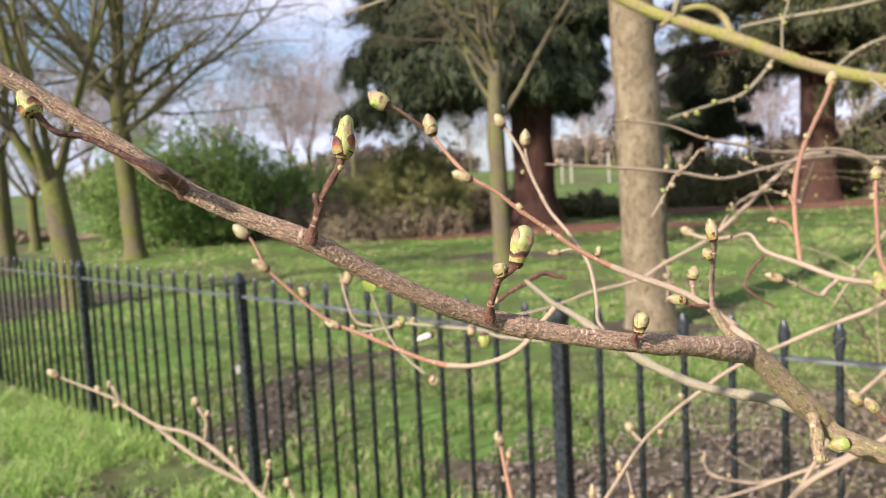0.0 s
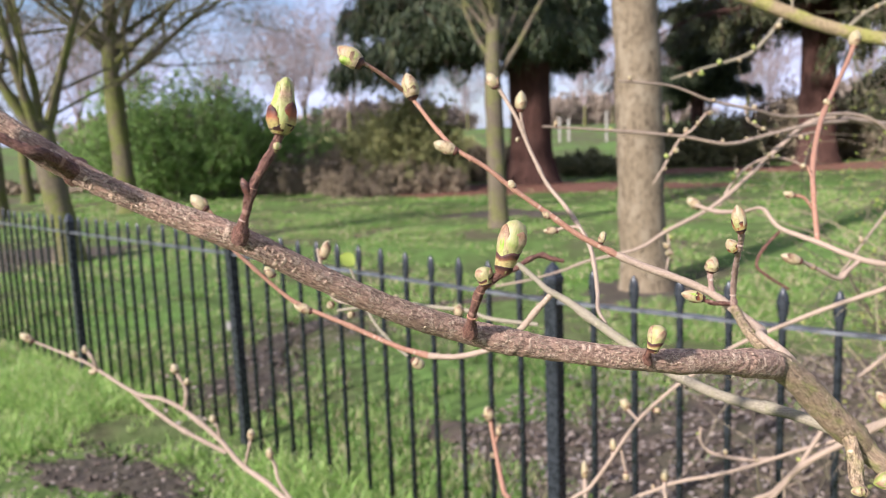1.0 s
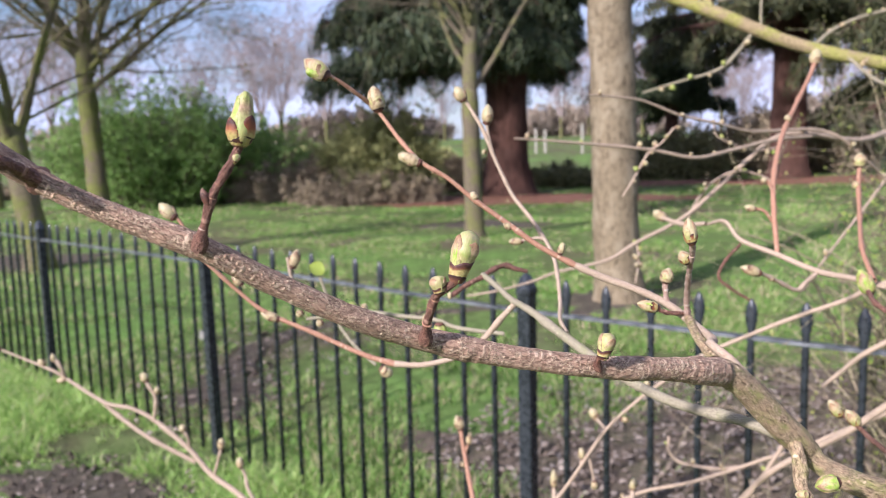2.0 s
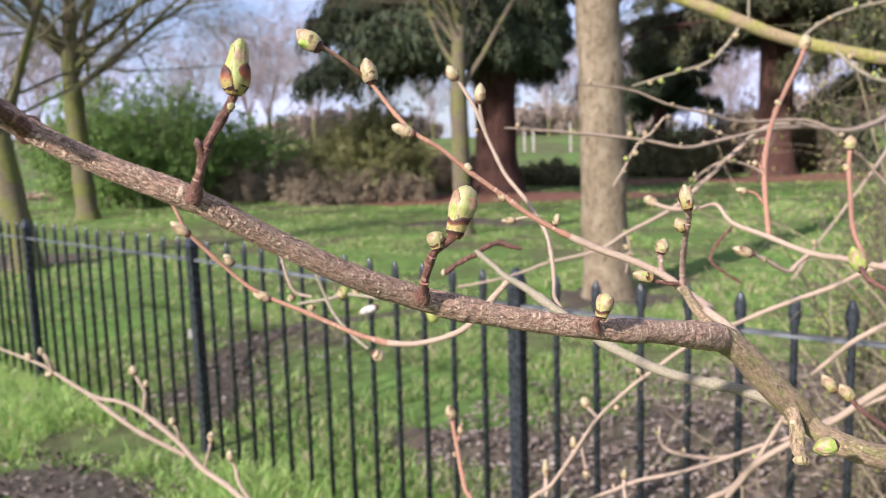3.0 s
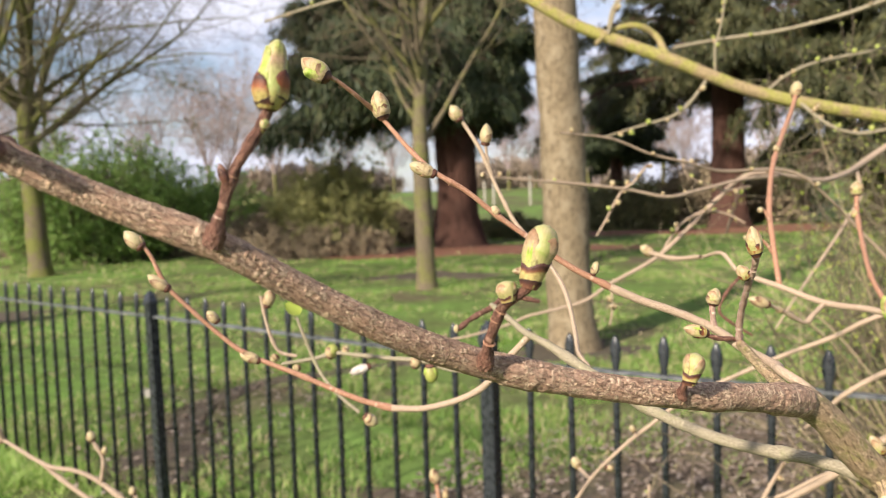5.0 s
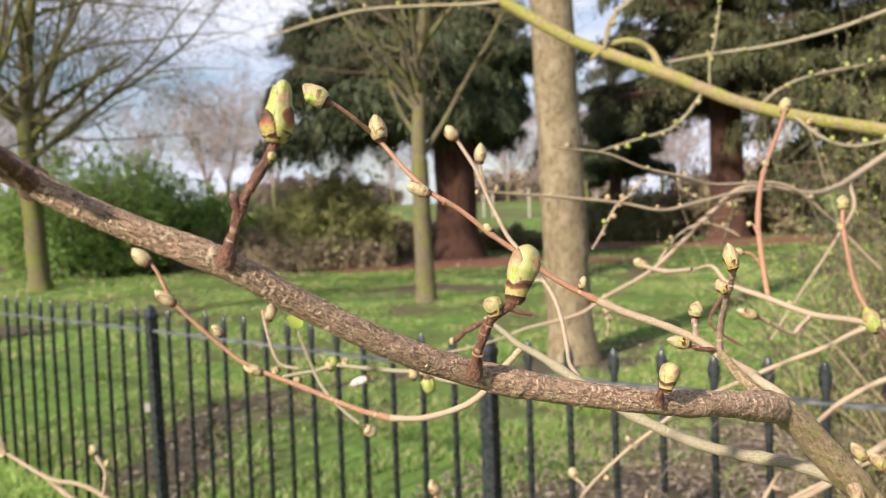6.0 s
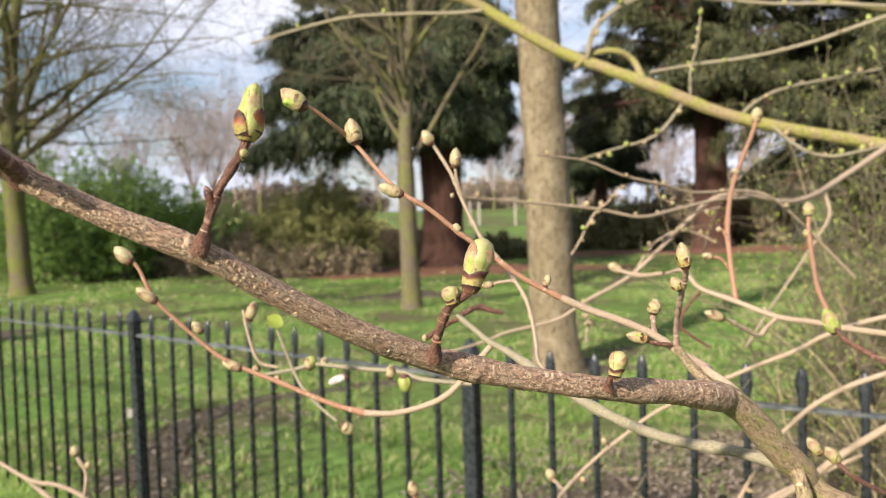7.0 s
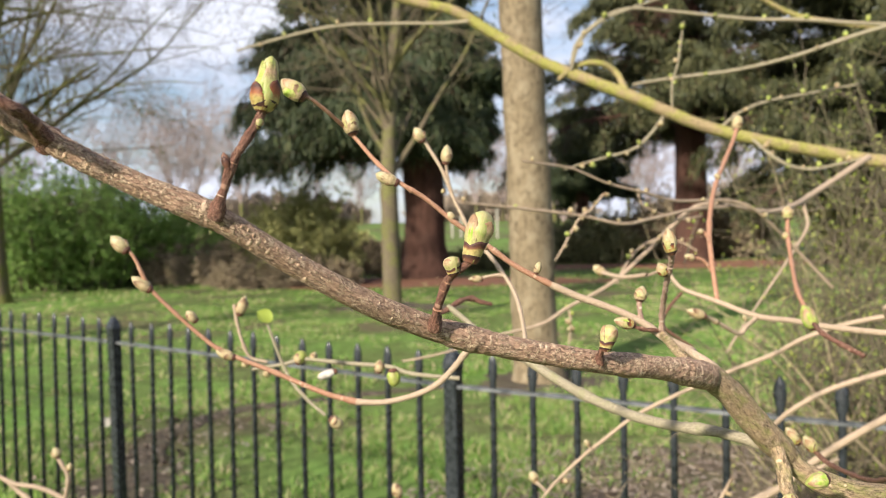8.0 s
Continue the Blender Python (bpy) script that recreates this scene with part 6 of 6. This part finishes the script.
for b, t, r in [((0.3650, 0.7000, 1.3480), (0.3570, 0.7000, 1.3590), 0.00347),
    ((0.3710, 0.6900, 1.3460), (0.3630, 0.6900, 1.3560), 0.00356)]:
    big_bud(branch, b, t, r, BUD_SMALL, SCALE_BIG, leaf=False)

twig_d = tagged(stem("budding_twig", [(0.02, 1.3, -0.05, 0.008), (0.05, 1.3, 0.5, 0.007), (0.184, 1.3, 0.935, 0.0031), (0.249, 1.29, 1.027, 0.00271), (0.272, 1.28, 1.066, 0.0025), (0.31, 1.27, 1.129, 0.0023), (0.355, 1.26, 1.177, 0.00228), (0.382, 1.25, 1.202, 0.00243), (0.427, 1.24, 1.238, 0.00258), (0.489, 1.2, 1.281, 0.00264), (0.529, 1.18, 1.304, 0.00275), (0.568, 1.15, 1.328, 0.00282), (0.591, 1.12, 1.351, 0.00288), (0.641, 1.1, 1.371, 0.00296), (0.703, 1.05, 1.389, 0.00307)], BARK_TAN, None, 10, 0.1, (0.2, 0.35, 0.5), 0.2), label="long thin tan twig with small buds", category="branch", group="budding branches")
for c in ([(0.3090, 1.2700, 1.1290, 0.00258), (0.3040, 1.3000, 1.1300, 0.00228), (0.2990, 1.3100, 1.1310, 0.00230)], [(0.2760, 1.2800, 1.0710, 0.00223), (0.2780, 1.2800, 1.0840, 0.00223)], [(0.3670, 1.2500, 1.1890, 0.00181), (0.3620, 1.2500, 1.1970, 0.00181)], [(0.2880, 1.2800, 1.0860, 0.00223), (0.2920, 1.2800, 1.0640, 0.00186), (0.2950, 1.2800, 1.0490, 0.00186)]):
    stem("spur", c, BARK_TAN, twig_d, 8)
for b, t, r in [((0.3030, 1.3100, 1.1290), (0.2940, 1.3100, 1.1450), 0.00651),
    ((0.2780, 1.2800, 1.0820), (0.2770, 1.2800, 1.1000), 0.00484),
    ((0.2950, 1.2800, 1.0510), (0.2950, 1.2800, 1.0380), 0.00484),
    ((0.3630, 1.2500, 1.1950), (0.3580, 1.2500, 1.2040), 0.00362),
    ((0.3280, 1.2600, 1.1470), (0.3400, 1.2600, 1.1440), 0.00438)]:
    small_bud(twig_d, b, t, r)

for lab, c, k, seed in (
    ("bare grey-tan branch low beside the fence", [(0.45, 1.5, -0.05, 0.009), (0.5, 1.5, 0.5, 0.008), (0.504, 1.5, 0.847, 0.00448), (0.553, 1.45, 0.944, 0.00456), (0.579, 1.4, 1.01, 0.00464), (0.621, 1.36, 1.061, 0.00472), (0.65, 1.32, 1.101, 0.0048), (0.697, 1.28, 1.161, 0.00508), (0.757, 1.22, 1.229, 0.00523), (0.84, 1.15, 1.3, 0.00526), (1.5, 1.1, 1.3, 0.009), (1.75, 1.1, 0.6, 0.012), (1.8, 1.1, -0.05, 0.013)], 6, 1),
    ("bare thin tan branch beside the fence", [(0.652, 1.4, 1.144, 0.00303), (0.68, 1.38, 1.182, 0.00348), (0.694, 1.36, 1.206, 0.00366), (0.727, 1.34, 1.234, 0.00384), (0.758, 1.32, 1.253, 0.00401), (0.803, 1.3, 1.272, 0.00416), (0.899, 1.26, 1.311, 0.00445), (1.5, 1.15, 0.8, 0.009), (1.6, 1.12, -0.05, 0.011)], 5, 2),
    ("straw-coloured arching dry twig beside the fence", [(0.1, 1.6, -0.05, 0.008), (0.16, 1.6, 0.5, 0.007), (0.3, 1.6, 0.804, 0.00321), (0.394, 1.55, 0.902, 0.0031), (0.477, 1.5, 0.948, 0.00298), (0.536, 1.48, 0.976, 0.00293), (0.589, 1.45, 1.011, 0.00286), (0.629, 1.42, 1.038, 0.00279), (0.672, 1.4, 1.07, 0.00274), (0.76, 1.35, 1.134, 0.00284)], 7, 3),
):
    t_ob = tagged(stem("budding_twig", c, BARK_TAN, None, 8, 0.1, (0.3, 0.6), 0.2), label=lab, category="branch", group="budding branches")
    along_buds(t_ob, c, k, 0.0028, seed, 0.1, 0.85, 0.3)
for n, c in enumerate(([(0.4480, 1.5000, 1.0300, 0.00226), (0.4490, 1.5000, 1.0050, 0.00271), (0.4690, 1.5000, 0.9850, 0.00271), (0.5210, 1.4900, 0.9780, 0.00313), (0.5730, 1.4800, 0.9850, 0.00355)], [(0.6120, 1.3800, 1.1010, 0.00286), (0.6080, 1.4000, 1.0730, 0.00291), (0.5690, 1.4200, 0.9860, 0.00338), (0.5440, 1.4500, 0.9270, 0.00390)])):
    stem("spur", c, BARK_TAN, t_ob, 8, 0.1, (0.3, 0.6), 0.2)
    along_buds(t_ob, c, 4, 0.0028, 4 + n, 0.1, 0.85, 0.3)

twig_e = tagged(stem("budding_twig", [(0.12, 1.35, -0.05, 0.009), (0.08, 1.37, 0.6, 0.008), (-0.156, 1.42, 0.86, 0.00499), (-0.262, 1.46, 0.943, 0.00483), (-0.321, 1.48, 0.977, 0.00459), (-0.361, 1.49, 1.019, 0.00429), (-0.422, 1.5, 1.067, 0.00399), (-0.461, 1.5, 1.088, 0.00366), (-0.506, 1.5, 1.099, 0.00333), (-0.574, 1.51, 1.138, 0.00302), (-0.599, 1.51, 1.154, 0.00268), (-0.66, 1.52, 1.175, 0.00202), (-0.7, 1.52, 1.192, 0.00202)], BARK_TAN, None, 10, 0.1, (0.3, 0.5, 0.65, 0.8), 0.25), label="pale tan twig low before the fence with small buds", category="branch", group="budding branches")
for c in ([(-0.3510, 1.4900, 0.9950, 0.00412), (-0.4300, 1.4900, 1.0400, 0.00367), (-0.4870, 1.5000, 1.0780, 0.00369), (-0.5110, 1.5000, 1.1020, 0.00369)], [(-0.4220, 1.5000, 1.0670, 0.00323), (-0.4120, 1.4900, 1.1060, 0.00321), (-0.4230, 1.4900, 1.1310, 0.00275), (-0.4270, 1.4900, 1.1410, 0.00275)], [(-0.5760, 1.5100, 1.1400, 0.00326), (-0.5770, 1.5000, 1.1610, 0.00277), (-0.5860, 1.5000, 1.1750, 0.00277)], [(-0.3590, 1.4900, 1.0190, 0.00229), (-0.3580, 1.4800, 1.0430, 0.00227), (-0.3650, 1.4800, 1.0560, 0.00227)], [(-0.3160, 1.4800, 0.9770, 0.00227), (-0.3030, 1.4700, 1.0110, 0.00226), (-0.2980, 1.4700, 1.0290, 0.00226)]):
    stem("spur", c, BARK_TAN, twig_e, 8, 0.12, (0.4, 0.8), 0.3)
for b, t, r in [((-0.6940, 1.5200, 1.1890), (-0.7160, 1.5200, 1.2040), 0.00704),
    ((-0.6110, 1.5100, 1.1640), (-0.6230, 1.5100, 1.1740), 0.00465),
    ((-0.5870, 1.5000, 1.1720), (-0.5910, 1.5000, 1.1860), 0.00508),
    ((-0.5770, 1.5100, 1.1370), (-0.5930, 1.5100, 1.1350), 0.00465),
    ((-0.4260, 1.4900, 1.1380), (-0.4320, 1.4900, 1.1540), 0.00733),
    ((-0.4110, 1.4900, 1.1160), (-0.4070, 1.4900, 1.1290), 0.00458),
    ((-0.3640, 1.4800, 1.0530), (-0.3670, 1.4800, 1.0670), 0.00591),
    ((-0.2980, 1.4700, 1.0260), (-0.2960, 1.4700, 1.0450), 0.00632),
    ((-0.2600, 1.4500, 1.0010), (-0.2620, 1.4500, 1.0200), 0.00622)]:
    small_bud(twig_e, b, t, r)
stem("spur", [(-0.1770, 1.4300, 0.8740, 0.00350), (-0.2400, 1.4400, 0.9540, 0.00308), (-0.2540, 1.4500, 0.9890, 0.00266), (-0.2600, 1.4500, 1.0040, 0.00266)], BARK_TAN, twig_e, 8, 0.1, (0.4, 0.8), 0.25)
twig_f = tagged(stem("budding_twig", [(0.15, 1.22, -0.05, 0.007), (0.16, 1.22, 0.5, 0.006), (0.1430, 1.2200, 0.9710, 0.00421), (0.1250, 1.2700, 1.0340, 0.00369), (0.1140, 1.3000, 1.0870, 0.00304), (0.1090, 1.3100, 1.1180, 0.00307)], BARK_RED, None, 8, 0.1, (0.4, 0.7), 0.25), label="thin reddish upright shoot with pale buds", category="branch", group="budding branches")
stem("spur", [(0.1150, 1.3000, 1.0830, 0.00190), (0.1200, 1.3000, 1.0990, 0.00190)], BARK_RED, twig_f, 8)
for c in ([(0.2400, 1.3000, 0.9370, 0.00344), (0.2430, 1.3200, 0.9940, 0.00311), (0.2430, 1.3300, 1.0210, 0.00314)], [(0.3680, 1.3500, 0.9190, 0.00320), (0.3660, 1.3700, 0.9700, 0.00285), (0.3660, 1.3800, 0.9950, 0.00288)]):
    stem("spur", c, BARK_TAN, twig_f, 8, 0.1, (0.4, 0.8), 0.25)
for b, t, r in [((0.1100, 1.3100, 1.1160), (0.1040, 1.3100, 1.1370), 0.00728),
    ((0.1200, 1.3000, 1.0970), (0.1230, 1.3000, 1.1150), 0.00418),
    ((0.1130, 1.3000, 1.0640), (0.1100, 1.3000, 1.0720), 0.00342)] + [((0.2430, 1.3300, 1.0180), (0.2430, 1.3300, 1.0470), 0.00511),
    ((0.3660, 1.3800, 0.9920), (0.3680, 1.3800, 1.0130), 0.00616)]:
    small_bud(twig_f, b, t, r)

bough = tagged(stem("bough", [(-0.12, 2.7, 2.304, 0.01325), (0.156, 2.65, 2.185, 0.01475), (0.291, 2.62, 2.145, 0.01573), (0.407, 2.6, 2.072, 0.01733), (0.551, 2.55, 1.973, 0.01753), (0.673, 2.5, 1.91, 0.01716), (0.79, 2.45, 1.851, 0.01786), (0.967, 2.4, 1.763, 0.01693), (1.121, 2.35, 1.711, 0.01654), (1.3, 2.3, 1.667, 0.01716), (1.407, 2.25, 1.641, 0.01774), (1.574, 2.1, 1.608, 0.01825), (2.8, 1.9, 1.6, 0.034), (3.3, 1.75, 0.8, 0.045), (3.45, 1.7, -0.05, 0.055)], MOSS_BOUGH, None, 16, 0.10, (0.5, 0.9), 0.12), label="yellow-green mossy bough arching above the fence", category="branch")
stem("branch", [(0.771, 2.45, 1.863, 0.01083), (0.759, 2.5, 1.928, 0.00941), (0.707, 2.5, 1.958, 0.00885), (0.645, 2.52, 1.953, 0.00781), (0.59, 2.5, 1.913, 0.00664)], MOSS_BOUGH, bough, 12, 0.1, (0.0,), 0.2)
for c in ([(0.34, 2.6, 2.106, 0.00636), (0.258, 2.65, 2.113, 0.00531), (0.12, 2.7, 2.126, 0.00481), (-0.058, 2.75, 2.133, 0.00491), (-0.207, 2.8, 2.117, 0.00501), (-0.397, 2.85, 2.079, 0.00383)], [(0.624, 2.5, 1.938, 0.00443), (0.658, 2.5, 2.027, 0.00443), (0.725, 2.5, 2.083, 0.00443), (0.808, 2.5, 2.116, 0.00443), (0.995, 2.55, 2.187, 0.00452)], [(0.881, 2.43, 1.802, 0.00537), (0.822, 2.4, 1.736, 0.00476), (0.773, 2.4, 1.697, 0.00424), (0.661, 2.4, 1.667, 0.00318), (0.582, 2.4, 1.645, 0.00265)], [(0.894, 2.42, 1.809, 0.0032), (0.895, 2.42, 1.88, 0.0032), (0.912, 2.42, 1.943, 0.00267), (0.929, 2.42, 2.054, 0.00267)], [(0.791, 2.45, 1.886, 0.00487), (0.922, 2.45, 1.905, 0.00487), (1.065, 2.4, 1.914, 0.00476), (1.203, 2.35, 1.939, 0.00517), (1.302, 2.3, 1.968, 0.00556), (1.409, 2.25, 1.996, 0.00592), (1.667, 2.2, 2.052, 0.00673)], [(0.624, 2.5, 1.954, 0.00443), (0.645, 2.5, 2.019, 0.00443), (0.708, 2.5, 2.079, 0.00443), (0.792, 2.5, 2.114, 0.00443), (0.942, 2.5, 2.104, 0.00498), (1.138, 2.45, 2.07, 0.00487), (1.261, 2.4, 2.054, 0.00529), (1.472, 2.35, 2.027, 0.0062), (1.73, 2.3, 2.001, 0.00656)], [(1.007, 2.38, 1.744, 0.00472), (1.08, 2.4, 1.796, 0.00424), (1.171, 2.42, 1.83, 0.00427), (1.32, 2.45, 1.858, 0.00379), (1.454, 2.45, 1.881, 0.00325)], [(1.089, 2.35, 1.718, 0.00465), (1.144, 2.3, 1.652, 0.00404), (1.211, 2.28, 1.627, 0.004), (1.287, 2.25, 1.638, 0.00345), (1.349, 2.25, 1.652, 0.00296)]):
    stem("branch", c, BARK_GREY, bough, 8, 0.1, (0.3, 0.6), 0.2)
    along_buds(bough, c, 7, 0.0055, len(c), 0.1, 0.98, 0.6)
bough_b = tagged(stem("bough", [(1.155, 2.6, 2.219, 0.00809), (1.331, 2.6, 2.125, 0.00809), (1.445, 2.55, 2.085, 0.00849), (1.568, 2.5, 2.055, 0.00885), (1.846, 2.45, 2.025, 0.00974), (3.2, 2.1, 1.9, 0.02), (3.5, 1.85, 0.9, 0.03), (3.6, 1.8, -0.05, 0.035)], MOSS_BOUGH, None, 12, 0.1), label="thin mossy bough higher up", category="branch")

tangle = tagged(stem("grey_branch", [(0.118, 1.5, 1.273, 0.00164), (0.173, 1.5, 1.282, 0.00188), (0.23, 1.52, 1.293, 0.00214), (0.268, 1.53, 1.305, 0.0024), (0.355, 1.55, 1.321, 0.00293), (0.407, 1.57, 1.347, 0.00322), (0.491, 1.6, 1.384, 0.00354), (0.559, 1.63, 1.433, 0.00388), (0.615, 1.65, 1.479, 0.0042), (0.678, 1.68, 1.519, 0.00456), (0.753, 1.72, 1.521, 0.00496), (0.873, 1.8, 1.508, 0.00551), (0.978, 1.9, 1.523, 0.00618), (1.074, 2.0, 1.55, 0.00687), (1.3, 2.15, 1.645, 0.00817)], BARK_TAN, None, 12, 0.1, (0.3, 0.5, 0.65), 0.15), label="grey forking branch with thin side twigs and pale buds", category="branch")
for n, c in enumerate(([(0.196, 1.4, 1.527, 0.00151), (0.301, 1.45, 1.517, 0.00225), (0.414, 1.5, 1.504, 0.00258), (0.493, 1.53, 1.489, 0.00288), (0.563, 1.58, 1.498, 0.00299), (0.664, 1.65, 1.514, 0.00315), (0.749, 1.71, 1.518, 0.00328)], [(0.311, 1.45, 1.59, 0.00135), (0.398, 1.5, 1.582, 0.00188), (0.467, 1.53, 1.558, 0.00216), (0.542, 1.57, 1.543, 0.00248), (0.615, 1.62, 1.529, 0.00257), (0.744, 1.7, 1.53, 0.00299), (0.804, 1.72, 1.514, 0.00303), (0.871, 1.75, 1.467, 0.00281), (0.918, 1.78, 1.433, 0.00287), (1.006, 1.8, 1.351, 0.00319)], [(0.452, 1.5, 1.538, 0.00164), (0.432, 1.5, 1.514, 0.00164), (0.412, 1.5, 1.499, 0.00188), (0.386, 1.5, 1.454, 0.00164), (0.372, 1.5, 1.432, 0.00141)], [(1.024, 1.95, 1.529, 0.00382), (1.008, 1.9, 1.478, 0.00371), (0.954, 1.85, 1.43, 0.0033), (0.896, 1.8, 1.384, 0.0029), (0.83, 1.75, 1.33, 0.00253), (0.771, 1.7, 1.285, 0.00217), (0.732, 1.68, 1.242, 0.00188)], [(0.506, 1.62, 1.381, 0.0018), (0.517, 1.62, 1.406, 0.00205), (0.546, 1.62, 1.443, 0.00205), (0.589, 1.63, 1.461, 0.00207), (0.631, 1.64, 1.454, 0.00183), (0.661, 1.64, 1.438, 0.00157)], [(0.407, 1.57, 1.347, 0.00149), (0.409, 1.56, 1.319, 0.00147), (0.402, 1.55, 1.282, 0.00122)], [(0.535, 1.58, 1.544, 0.0015), (0.545, 1.58, 1.52, 0.00175), (0.615, 1.62, 1.497, 0.0018), (0.678, 1.66, 1.501, 0.00185)])):
    stem("branch", c, BARK_TAN, tangle, 8, 0.1, (0.3, 0.6), 0.2)
    along_buds(tangle, c, 7, 0.0034, 90 + n, 0.02, 0.95, 0.4)
